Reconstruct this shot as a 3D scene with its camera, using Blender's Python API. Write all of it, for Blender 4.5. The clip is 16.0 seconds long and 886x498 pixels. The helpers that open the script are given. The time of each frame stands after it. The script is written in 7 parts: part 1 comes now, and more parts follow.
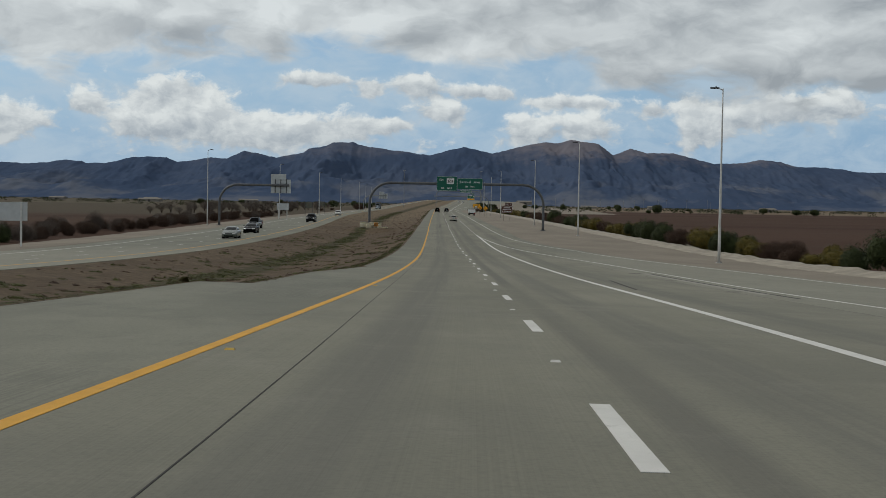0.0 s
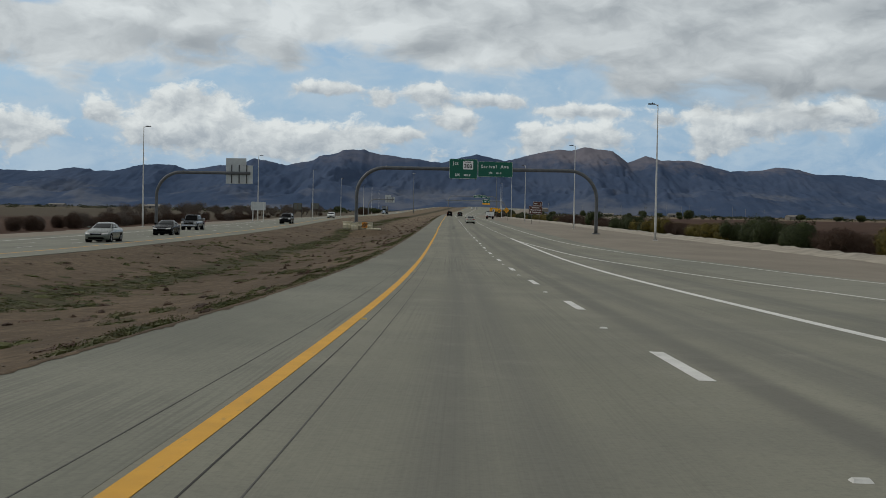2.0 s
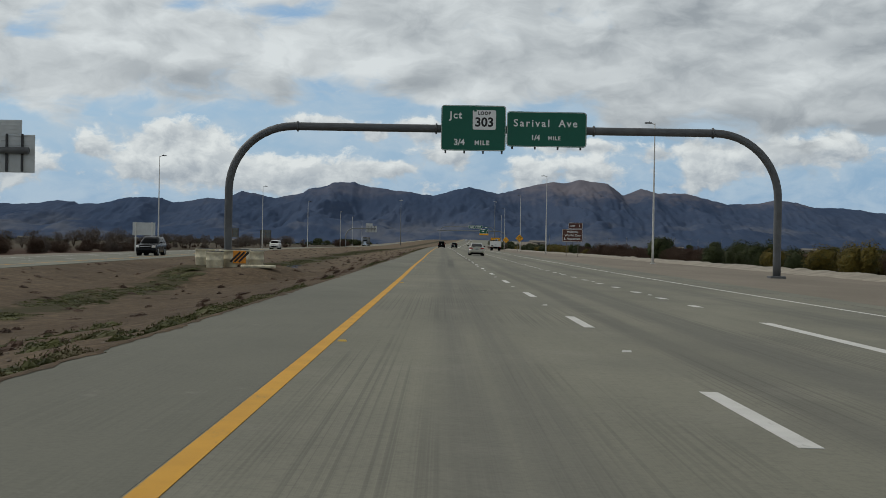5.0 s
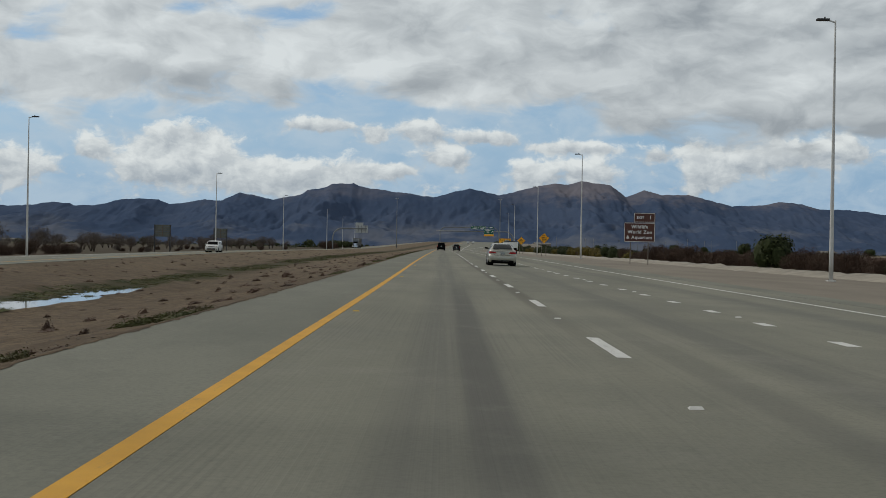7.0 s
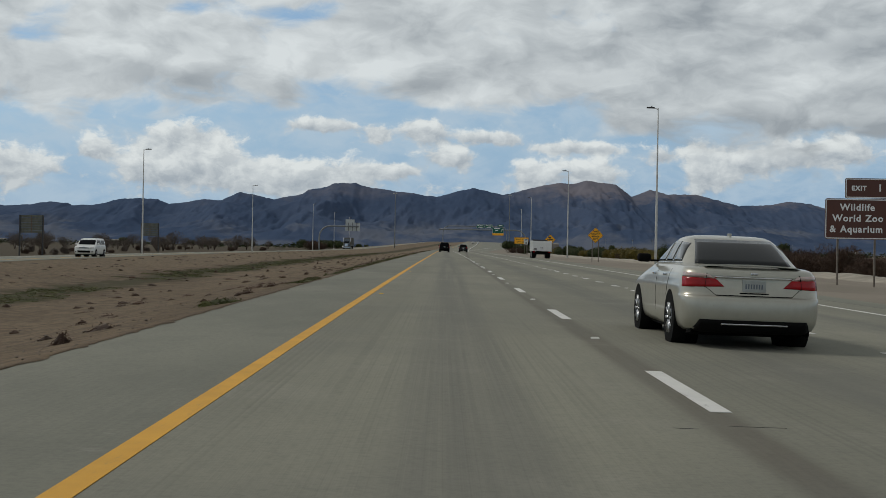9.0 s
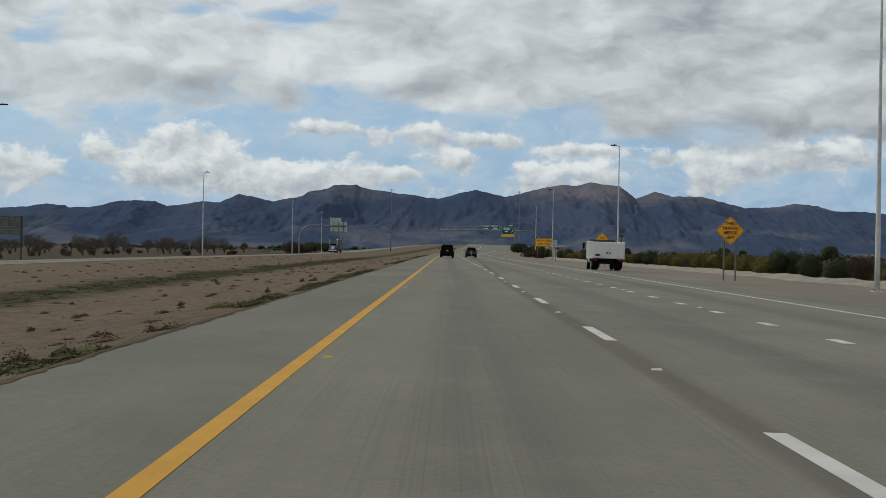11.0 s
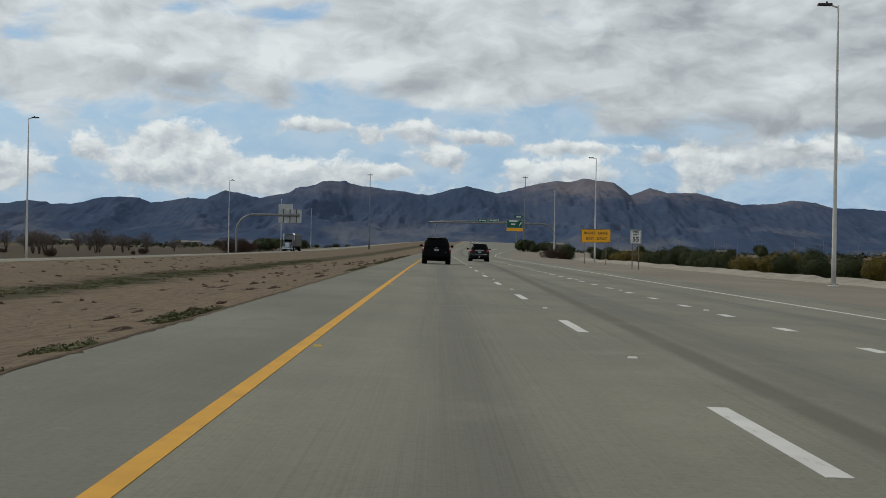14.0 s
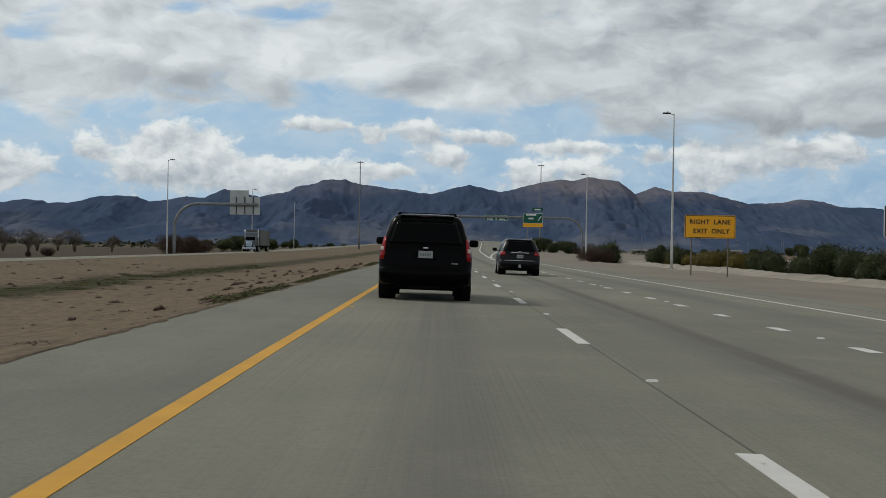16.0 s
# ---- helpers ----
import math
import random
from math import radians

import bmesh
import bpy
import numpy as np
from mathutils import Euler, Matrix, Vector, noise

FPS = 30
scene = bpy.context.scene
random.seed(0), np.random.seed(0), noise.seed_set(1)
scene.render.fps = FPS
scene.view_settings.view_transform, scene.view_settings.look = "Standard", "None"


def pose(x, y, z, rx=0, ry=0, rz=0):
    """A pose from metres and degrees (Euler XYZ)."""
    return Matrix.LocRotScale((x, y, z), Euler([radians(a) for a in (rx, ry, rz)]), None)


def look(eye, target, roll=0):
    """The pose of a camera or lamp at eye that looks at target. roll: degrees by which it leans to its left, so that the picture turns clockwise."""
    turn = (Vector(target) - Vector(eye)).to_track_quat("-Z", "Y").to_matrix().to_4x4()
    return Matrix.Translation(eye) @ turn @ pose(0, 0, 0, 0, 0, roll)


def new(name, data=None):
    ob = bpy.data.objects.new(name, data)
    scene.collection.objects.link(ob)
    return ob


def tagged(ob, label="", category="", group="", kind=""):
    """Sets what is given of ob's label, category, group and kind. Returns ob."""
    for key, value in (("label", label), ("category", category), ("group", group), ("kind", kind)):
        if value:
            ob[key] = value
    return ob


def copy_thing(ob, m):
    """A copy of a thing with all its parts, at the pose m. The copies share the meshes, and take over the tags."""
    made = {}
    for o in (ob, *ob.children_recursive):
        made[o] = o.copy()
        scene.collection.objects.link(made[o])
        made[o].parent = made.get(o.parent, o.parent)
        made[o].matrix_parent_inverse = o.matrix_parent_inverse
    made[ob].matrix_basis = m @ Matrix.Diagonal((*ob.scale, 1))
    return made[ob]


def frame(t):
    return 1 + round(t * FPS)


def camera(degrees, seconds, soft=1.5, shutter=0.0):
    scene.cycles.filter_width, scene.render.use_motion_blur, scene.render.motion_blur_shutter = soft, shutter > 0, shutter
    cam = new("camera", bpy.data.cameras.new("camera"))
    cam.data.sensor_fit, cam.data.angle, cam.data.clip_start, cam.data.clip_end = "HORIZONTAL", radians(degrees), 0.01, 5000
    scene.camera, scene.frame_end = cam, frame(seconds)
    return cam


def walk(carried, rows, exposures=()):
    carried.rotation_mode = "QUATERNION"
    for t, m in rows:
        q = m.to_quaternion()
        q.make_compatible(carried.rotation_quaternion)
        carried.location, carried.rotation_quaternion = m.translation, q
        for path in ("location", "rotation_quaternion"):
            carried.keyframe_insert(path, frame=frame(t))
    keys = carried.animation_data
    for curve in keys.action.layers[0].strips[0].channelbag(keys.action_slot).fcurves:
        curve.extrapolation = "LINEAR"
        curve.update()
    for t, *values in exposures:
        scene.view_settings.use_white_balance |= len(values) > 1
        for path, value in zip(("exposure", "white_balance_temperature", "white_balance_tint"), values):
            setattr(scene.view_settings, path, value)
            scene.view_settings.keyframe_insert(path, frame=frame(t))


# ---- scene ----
cam = camera(36.83, 16.0, soft=0.75)
PATH = [
    (0, (3.054, 0.00, 3.935), (3.188, 99.94, 0.474), 1.0),
    (0.5, (3.060, 17.07, 3.365), (2.977, 117.01, -0.188), 1.0),
    (1, (3.008, 34.13, 2.768), (2.515, 134.05, -1.016), 1.0),
    (1.5, (2.866, 51.17, 2.220), (2.153, 151.13, -0.715), 1.0),
    (2, (2.772, 68.19, 1.756), (1.987, 168.15, -1.064), 1.0),
    (2.5, (2.652, 85.16, 1.350), (1.972, 185.13, -0.992), 1.0),
    (3, (2.559, 102.09, 1.036), (1.985, 202.07, -0.730), 1.0),
    (3.5, (2.472, 118.94, 0.814), (2.049, 218.93, -0.560), 1.0),
    (4, (2.450, 135.73, 0.675), (2.024, 235.73, -0.204), 1.0),
    (6.3, (2.405, 212.63, 0.611), (2.486, 312.63, 0.532), 1.0),
    (6.5, (2.402, 219.29, 0.611), (2.310, 319.29, 0.495), 1.0),
    (7, (2.410, 235.87, 0.620), (2.149, 335.87, 0.539), 1.0),
    (7.5, (2.351, 252.39, 0.643), (1.881, 352.39, 0.758), 1.0),
    (8, (2.272, 268.84, 0.688), (1.837, 368.84, 0.844), 1.0),
    (8.5, (2.201, 285.23, 0.727), (1.804, 385.23, 0.712), 1.0),
    (9, (2.125, 301.54, 0.758), (1.638, 401.54, 0.694), 1.0),
    (9.2, (2.080, 308.04, 0.778), (1.456, 408.04, 0.744), 1.0),
    (11.3, (1.669, 375.96, 0.973), (1.059, 475.96, 1.108), 1.0),
    (11.5, (1.633, 382.41, 0.973), (1.099, 482.41, 1.039), 1.0),
    (12, (1.594, 398.48, 0.995), (1.271, 498.48, 1.142), 1.0),
    (12.5, (1.585, 414.52, 1.025), (1.197, 514.52, 1.196), 1.0),
    (13, (1.547, 430.54, 1.059), (1.205, 530.54, 1.189), 1.0),
    (13.5, (1.518, 446.53, 1.092), (1.405, 546.53, 1.252), 1.0),
    (14, (1.530, 462.51, 1.109), (1.611, 562.51, 1.070), 1.0),
    (14.5, (1.548, 478.46, 1.118), (1.613, 578.46, 1.089), 1.0),
    (15, (1.569, 494.39, 1.129), (1.662, 594.39, 1.024), 1.0),
    (15.5, (1.568, 510.32, 1.136), (1.539, 610.32, 1.222), 1.0),
    (16, (1.550, 526.24, 1.146), (1.471, 626.24, 1.072), 1.0),
]
walk(cam, [(t, look(eye, target, roll)) for t, eye, target, roll in PATH], exposures=((0.0, -0.02), (9.0, -0.03), (11.5, 0.04), (16.0, 0.07)))

# ---------------------------------------------------------------- sky and sun
SUN_EL, SUN_AZ = radians(42), radians(-62)      # azimuth from +y, towards +x


class G:
    """Small helper that builds node graphs."""

    def __init__(self, tree):
        self.t = tree
        self.t.nodes.clear()

    def n(self, kind, **kw):
        node = self.t.nodes.new(kind)
        for k, v in kw.items():
            setattr(node, k, v)
        return node

    def put(self, sock, v):
        if isinstance(v, bpy.types.NodeSocket):
            self.t.links.new(v, sock)
        elif v is not None:
            sock.default_value = v

    def m(self, op, a, b=None, c=None, clamp=False):
        node = self.n("ShaderNodeMath", operation=op, use_clamp=clamp)
        for s, v in zip(node.inputs, (a, b, c)):
            self.put(s, v)
        return node.outputs[0]

    def mix(self, fac, a, b, blend="MIX"):
        node = self.n("ShaderNodeMix", data_type="RGBA", blend_type=blend)
        self.put(node.inputs[0], fac)
        for s, v in ((node.inputs[6], a), (node.inputs[7], b)):
            self.put(s, (*v, 1) if isinstance(v, tuple) and len(v) == 3 else v)
        return node.outputs[2]

    def noise(self, vec, scale, detail=4, rough=0.55, dist=0.0, out=0):
        node = self.n("ShaderNodeTexNoise")
        self.put(node.inputs["Vector"], vec)
        for k, v in (("Scale", scale), ("Detail", detail), ("Roughness", rough), ("Distortion", dist)):
            node.inputs[k].default_value = v
        return node.outputs[out]

    def ramp(self, v, lo, hi, a=0.0, b=1.0, smooth=True):
        node = self.n("ShaderNodeMapRange", interpolation_type="SMOOTHSTEP" if smooth else "LINEAR")
        for s, x in zip(node.inputs, (v, lo, hi, a, b)):
            self.put(s, x)
        return node.outputs[0]

    def xyz(self, x, y, z):
        node = self.n("ShaderNodeCombineXYZ")
        for s, v in zip(node.inputs, (x, y, z)):
            self.put(s, v)
        return node.outputs[0]


def make_world():
    world = bpy.data.worlds.new("sky")
    scene.world = world
    world.use_nodes = True
    g = G(world.node_tree)
    sky = g.n("ShaderNodeTexSky", sky_type="NISHITA", sun_disc=False, sun_elevation=SUN_EL,
              sun_rotation=SUN_AZ, altitude=300, air_density=1.0, dust_density=0.6, ozone_density=1.5)
    ray = g.n("ShaderNodeTexCoord").outputs["Generated"]
    sep = g.n("ShaderNodeSeparateXYZ")
    g.put(sep.inputs[0], ray)
    x, y, z = sep.outputs
    # direction as tangents: sideways a, upwards e
    hyp = g.m("MAXIMUM", g.m("SQRT", g.m("ADD", g.m("MULTIPLY", x, x), g.m("MULTIPLY", y, y))), 0.02)
    e = g.m("DIVIDE", z, hyp)
    a = g.m("ARCTAN2", x, y)
    def shifted(v, off):
        n = g.n("ShaderNodeVectorMath", operation="ADD")
        g.put(n.inputs[0], v)
        n.inputs[1].default_value = off
        return n.outputs[0]

    def warped(v, scale, amount):
        n = g.n("ShaderNodeVectorMath", operation="MULTIPLY_ADD")
        g.put(n.inputs[0], g.noise(v, scale, 3, 0.5, out=1))
        n.inputs[1].default_value = (amount, amount, 0.0)
        g.put(n.inputs[2], v)
        return n.outputs[0]

    def blob(a0, e0, ra, re, s):
        da = g.m("DIVIDE", g.m("SUBTRACT", a, a0), ra)
        de = g.m("DIVIDE", g.m("SUBTRACT", e, e0), re)
        d2 = g.m("ADD", g.m("MULTIPLY", da, da), g.m("MULTIPLY", de, de))
        return g.m("MULTIPLY", g.m("POWER", 2.718, g.m("MULTIPLY", d2, -1.0)), s)

    def total(specs):
        out = 0.0
        for spec in specs:
            out = g.m("ADD", out, blob(*spec))
        return out

    # the broken deck overhead: long soft rolls, thick to one side
    deck_at = warped(g.xyz(g.m("MULTIPLY", a, 6.0), g.m("MULTIPLY", e, 11.5), 2.0), 2.4, 0.34)
    deck = g.noise(deck_at, 2.1, 10, 0.57)
    foot = g.m("ADD", g.ramp(a, 0.08, 0.16, 0.102, 0.080), g.ramp(a, -0.30, -0.16, -0.014, 0.0))
    cover = g.m("MINIMUM", g.m("MAXIMUM", g.m("MULTIPLY", g.m("SUBTRACT", e, foot), 15.0), -0.75), 0.42)
    dens = g.m("ADD", g.m("MULTIPLY", g.m("SUBTRACT", deck, 0.5), 1.9), g.m("ADD", cover, total(SKY_GAPS)))
    deck_alpha = g.ramp(dens, -0.14, 0.24)
    shade = g.noise(shifted(deck_at, (3.1, 1.7, 0.0)), 2.4, 6, 0.52)
    relief = g.m("SUBTRACT", g.noise(deck_at, 2.6, 7, 0.55), g.noise(shifted(deck_at, (-0.07, 0.13, 0.0)), 2.6, 7, 0.55))
    tone = g.m("ADD", g.ramp(shade, 0.30, 0.70, 0.16, 0.60, False), g.ramp(relief, -0.15, 0.15, -0.04, 0.50, False))
    tone = g.m("ADD", tone, g.m("ADD", g.ramp(a, 0.00, 0.22, 0.02, -0.16), total(SKY_TONES)), clamp=True)
    deck_col = g.mix(tone, (0.330, 0.370, 0.402), (0.715, 0.765, 0.780))
    # unseen above the view: deck greyed here to hold down the ambient light
    deck_col = g.mix(g.ramp(e, 0.20, 0.50, 0.0, 0.8), deck_col, (0.325, 0.335, 0.335))
    # heaped cumulus over the hills: crisp billows, bright tops, grey feet
    heap_at = warped(g.xyz(g.m("MULTIPLY", a, 12.0), g.m("MULTIPLY", e, 17.0), 5.0), 3.0, 0.20)
    heap = g.noise(heap_at, 3.2, 10, 0.60)
    mass, lean = 0.0, 0.0
    for a0, e0, ra, re in SKY_HEAPS:
        da = g.m("DIVIDE", g.m("SUBTRACT", a, a0), ra)
        de = g.m("DIVIDE", g.m("SUBTRACT", e, e0), re)
        w = g.m("POWER", 2.718, g.m("MULTIPLY", g.m("ADD", g.m("MULTIPLY", da, da), g.m("MULTIPLY", de, de)), -1.0))
        mass = g.m("ADD", mass, w)
        lean = g.m("ADD", lean, g.m("MULTIPLY", w, de))
    lean = g.m("DIVIDE", lean, g.m("ADD", mass, 0.05))
    hd = g.m("ADD", g.m("MULTIPLY", g.m("SUBTRACT", heap, 0.5), 2.6), g.m("SUBTRACT", mass, g.ramp(e, 0.05, 0.10, 0.33, 0.43)))
    heap_alpha = g.ramp(hd, -0.16, 0.30)
    side = g.m("SUBTRACT", heap, g.noise(shifted(heap_at, (-0.06, 0.10, 0.0)), 3.2, 10, 0.60))
    lit = g.m("ADD", g.ramp(lean, -0.55, 0.75, 0.10, 0.62), g.ramp(side, -0.13, 0.13, 0.0, 0.50, False), clamp=True)
    heap_col = g.mix(lit, (0.335, 0.390, 0.445), (0.755, 0.800, 0.80))
    blue = g.n("ShaderNodeVectorMath", operation="SCALE")
    g.put(blue.inputs[0], sky.outputs[0])
    blue.inputs["Scale"].default_value = 0.10
    veil = g.m("ADD", g.ramp(g.noise(deck_at, 3.4, 8, 0.62), 0.36, 0.66, 0.10, 0.75), g.ramp(mass, 0.0, 0.5, 0.0, 0.20), clamp=True)
    base = g.mix(g.ramp(e, 0.03, 0.11, 0.75, 0.45), blue.outputs[0], (0.165, 0.355, 0.62))
    base = g.mix(veil, base, (0.455, 0.575, 0.68))
    col = g.mix(heap_alpha, base, heap_col)
    col = g.mix(deck_alpha, col, deck_col)
    bg = g.n("ShaderNodeBackground")
    g.put(bg.inputs[0], col)
    bg.inputs[1].default_value = 0.95
    out = g.n("ShaderNodeOutputWorld")
    g.put(out.inputs[0], bg.outputs[0])


# sideways, up, half-widths, strength: clear gaps in the deck, its lighter and darker rolls
SKY_GAPS = (
    (-0.124, 0.1706, 0.036, 0.010, -0.50), (-0.090, 0.1790, 0.030, 0.008, -0.35), (-0.306, 0.1488, 0.040, 0.013, -0.42), (-0.198, 0.1736, 0.021, 0.006, -0.4), (-0.064, 0.1048, 0.025, 0.004, -0.3),
    (-0.047, 0.1009, 0.025, 0.004, -0.4), (0.085, 0.0966, 0.030, 0.0106, -0.5), (0.140, 0.0772, 0.021, 0.0085, -0.5),
)
SKY_TONES = (
    (-0.195, 0.1195, 0.032, 0.0093, -0.32), (-0.102, 0.1165, 0.051, 0.006, -0.16), (-0.026, 0.1205, 0.047, 0.006, -0.24), (0.159, 0.1682, 0.055, 0.0106, -0.14),
    (0.292, 0.1471, 0.038, 0.0106, -0.38), (0.189, 0.097, 0.068, 0.0093, -0.34), (0.281, 0.0924, 0.055, 0.0068, -0.45), (0.257, 0.1172, 0.038, 0.0085, 0.24),
    (0.269, 0.1313, 0.0255, 0.0076, 0.22), (-0.102, 0.1376, 0.051, 0.0127, 0.20), (-0.243, 0.1526, 0.051, 0.0127, 0.18), (0.024, 0.1701, 0.051, 0.0127, 0.12),
    (0.067, 0.1282, 0.038, 0.0076, -0.14), (0.090, 0.1500, 0.085, 0.030, -0.14), (-0.282, 0.1135, 0.0425, 0.0127, 0.14),
)
# the cumulus heaps: sideways, up, half-widths
SKY_HEAPS = (
    (-0.201, 0.0797, 0.032, 0.012), (-0.221, 0.0542, 0.032, 0.016), (-0.178, 0.0596, 0.021, 0.015), (-0.138, 0.0501, 0.032, 0.015), (-0.088, 0.0525, 0.040, 0.012),
    (-0.042, 0.0573, 0.019, 0.0051), (-0.316, 0.0551, 0.0255, 0.015), (-0.263, 0.0672, 0.0136, 0.0076), (-0.054, 0.0847, 0.011, 0.0072), (-0.020, 0.0896, 0.0204, 0.0093),
    (-0.095, 0.0905, 0.032, 0.0055), (-0.004, 0.0678, 0.0234, 0.0085), (0.030, 0.0832, 0.032, 0.0059), (0.089, 0.0767, 0.034, 0.0047), (0.062, 0.0561, 0.0178, 0.0136),
    (0.107, 0.0575, 0.0234, 0.012), (0.157, 0.071, 0.012, 0.0059), (0.189, 0.0595, 0.019, 0.021), (0.228, 0.0679, 0.0255, 0.011), (0.277, 0.0749, 0.036, 0.0127),
)
make_world()

sun = new("sun", bpy.data.lights.new("sun", "SUN"))
sun.data.energy, sun.data.angle, sun.data.color = 1.35, radians(10), (1.0, 0.95, 0.87)
sun.matrix_world = look((0, 0, 0), (-math.sin(SUN_AZ) * math.cos(SUN_EL), -math.cos(SUN_AZ) * math.cos(SUN_EL), -math.sin(SUN_EL)))
sun.location = (-60, 100, 80)
tagged(sun, kind="structure")

# ---------------------------------------------------------------- materials
def material(name, build):
    m = bpy.data.materials.new(name)
    m.use_nodes = True
    g = G(m.node_tree)
    bsdf = g.n("ShaderNodeBsdfPrincipled")
    out = g.n("ShaderNodeOutputMaterial")
    g.put(out.inputs[0], bsdf.outputs[0])
    build(g, bsdf)
    return m


def pos(g):
    return g.n("ShaderNodeNewGeometry").outputs["Position"]


def own(g):
    return g.n("ShaderNodeTexCoord").outputs["Object"]


def scaled(g, v, s):
    n = g.n("ShaderNodeVectorMath", operation="MULTIPLY")
    g.put(n.inputs[0], v)
    n.inputs[1].default_value = s
    return n.outputs[0]


def bump(g, bsdf, h, strength, distance):
    b = g.n("ShaderNodeBump")
    b.inputs["Strength"].default_value, b.inputs["Distance"].default_value = strength, distance
    g.put(b.inputs["Height"], h)
    g.put(bsdf.inputs["Normal"], b.outputs[0])


def plain(name, col, rough=0.6, metal=0.0, vary=0.12, scale=6.0, coat=0.0, spec=0.4, bumps=0.0, fleck=True):
    """Paint, metal or plastic with slight uneven tone and wear."""
    def build(g, b):
        p = own(g)
        v = g.noise(p, scale, 5, 0.6)
        f = g.noise(p, scale * 9, 3, 0.6)
        dark = tuple(c * (1 - vary) for c in col)
        light = tuple(min(1, c * (1 + vary)) for c in col)
        c = g.mix(g.ramp(v, 0.3, 0.7), dark, light)
        if fleck:
            c = g.mix(g.ramp(f, 0.55, 0.8, 0, vary), c, tuple(x * 0.5 for x in col))
        g.put(b.inputs["Base Color"], c)
        g.put(b.inputs["Roughness"], g.ramp(f, 0.2, 0.8, max(0.02, rough - 0.07), min(1, rough + 0.07)))
        b.inputs["Metallic"].default_value = metal
        b.inputs["Coat Weight"].default_value = coat
        b.inputs["Coat Roughness"].default_value = 0.06
        b.inputs["Specular IOR Level"].default_value = spec
        if bumps:
            bump(g, b, f, bumps, 0.004)
    return material(name, build)


def concrete_road(g, b):
    """Tined concrete; the map's u runs across the lanes, so that wheel tracks and drip streaks keep to them."""
    p = pos(g)
    uv = g.n("ShaderNodeUVMap").outputs[0]
    sep = g.n("ShaderNodeSeparateXYZ")
    g.put(sep.inputs[0], uv)
    d, y = sep.outputs[0], sep.outputs[1]
    wob = g.noise(g.xyz(0.0, g.m("MULTIPLY", y, 0.02), 0.0), 1.0, 2, 0.5)
    dw = g.m("ADD", d, g.m("MULTIPLY", g.m("SUBTRACT", wob, 0.5), 0.5))
    big = g.noise(g.xyz(g.m("MULTIPLY", d, 0.30), g.m("MULTIPLY", y, 0.045), 0.0), 1.0, 4, 0.6)
    streak = g.noise(g.xyz(g.m("MULTIPLY", d, 2.4), g.m("MULTIPLY", y, 0.025), 3.0), 1.0, 5, 0.65)
    tine = g.noise(g.xyz(g.m("MULTIPLY", d, 30.0), g.m("MULTIPLY", y, 0.03), 7.0), 1.0, 2, 0.6)
    blot = g.noise(p, 0.7, 6, 0.65)
    grain = g.noise(p, 20.0, 5, 0.75)

    def band(c0, half, soft):
        return g.ramp(g.m("ABSOLUTE", g.m("SUBTRACT", dw, c0)), half, half + soft, 1.0, 0.0)
    c = g.mix(g.ramp(big, 0.3, 0.7), (0.190, 0.189, 0.150), (0.246, 0.242, 0.191))
    # wheel tracks polished paler, the drip line between them darker
    for lane in (1.85, 5.45, 9.1):
        c = g.mix(g.m("MULTIPLY", band(lane, 0.22, 0.5), g.ramp(streak, 0.3, 0.6, 0.15, 0.6)), c, (0.130, 0.130, 0.117))
    drip = g.m("MULTIPLY", band(4.3, 0.10, 0.22), g.ramp(big, 0.35, 0.6, 0.2, 0.7))
    c = g.mix(g.m("MULTIPLY", drip, g.ramp(y, 230.0, 270.0, 1.0, 0.0)), c, (0.115, 0.112, 0.100))
    # a brown stripe worn where an older lane line ran, drifting outwards
    old = g.ramp(y, 415.0, 550.0, 3.57, 5.70, False)
    away = g.m("ABSOLUTE", g.m("SUBTRACT", d, old))
    stripe = g.m("MULTIPLY", g.ramp(away, 0.08, 0.25, 1.0, 0.0), g.ramp(y, 240.0, 275.0))
    c = g.mix(g.m("MULTIPLY", stripe, g.ramp(streak, 0.2, 0.55, 0.3, 0.7)), c, (0.104, 0.090, 0.072))
    # one long skid stain, and a darker strip along the exit lane
    along = g.m("MULTIPLY", g.ramp(y, 236.0, 246.0), g.ramp(y, 262.0, 282.0, 1.0, 0.0))
    c = g.mix(g.m("MULTIPLY", g.m("MULTIPLY", band(2.05, 0.11, 0.14), along), 0.6), c, (0.085, 0.084, 0.078))
    c = g.mix(g.ramp(streak, 0.40, 0.75, 0.0, 0.16), c, (0.140, 0.138, 0.110))
    cloudy = g.noise(p, 0.22, 5, 0.6)
    c = g.mix(g.ramp(cloudy, 0.40, 0.66, 0.0, 0.38), c, (0.150, 0.150, 0.128))
    speck = g.noise(p, 7.0, 5, 0.75)
    c = g.mix(g.ramp(speck, 0.50, 0.70, 0.0, 0.22), c, (0.122, 0.121, 0.103))
    patchy = g.ramp(g.noise(g.xyz(g.m("MULTIPLY", d, 0.8), g.m("MULTIPLY", y, 0.10), 5.0), 1.0, 3, 0.6), 0.42, 0.62)
    c = g.mix(g.ramp(blot, 0.5, 0.75, 0.0, 0.30), c, (0.275, 0.268, 0.225))
    c = g.mix(g.m("MULTIPLY", g.m("MULTIPLY", g.ramp(tine, 0.46, 0.62), patchy), g.m("MULTIPLY", g.ramp(y, 70.0, 120.0, 0.22, 1.0), g.ramp(y, 180.0, 230.0, 0.50, 0.22))), c, (0.104, 0.103, 0.087))
    c = g.mix(g.ramp(grain, 0.42, 0.70, 0.0, 0.24), c, (0.07, 0.07, 0.064))
    g.put(b.inputs["Base Color"], c)
    b.inputs["Roughness"].default_value = 0.85
    b.inputs["Specular IOR Level"].default_value = 0.2
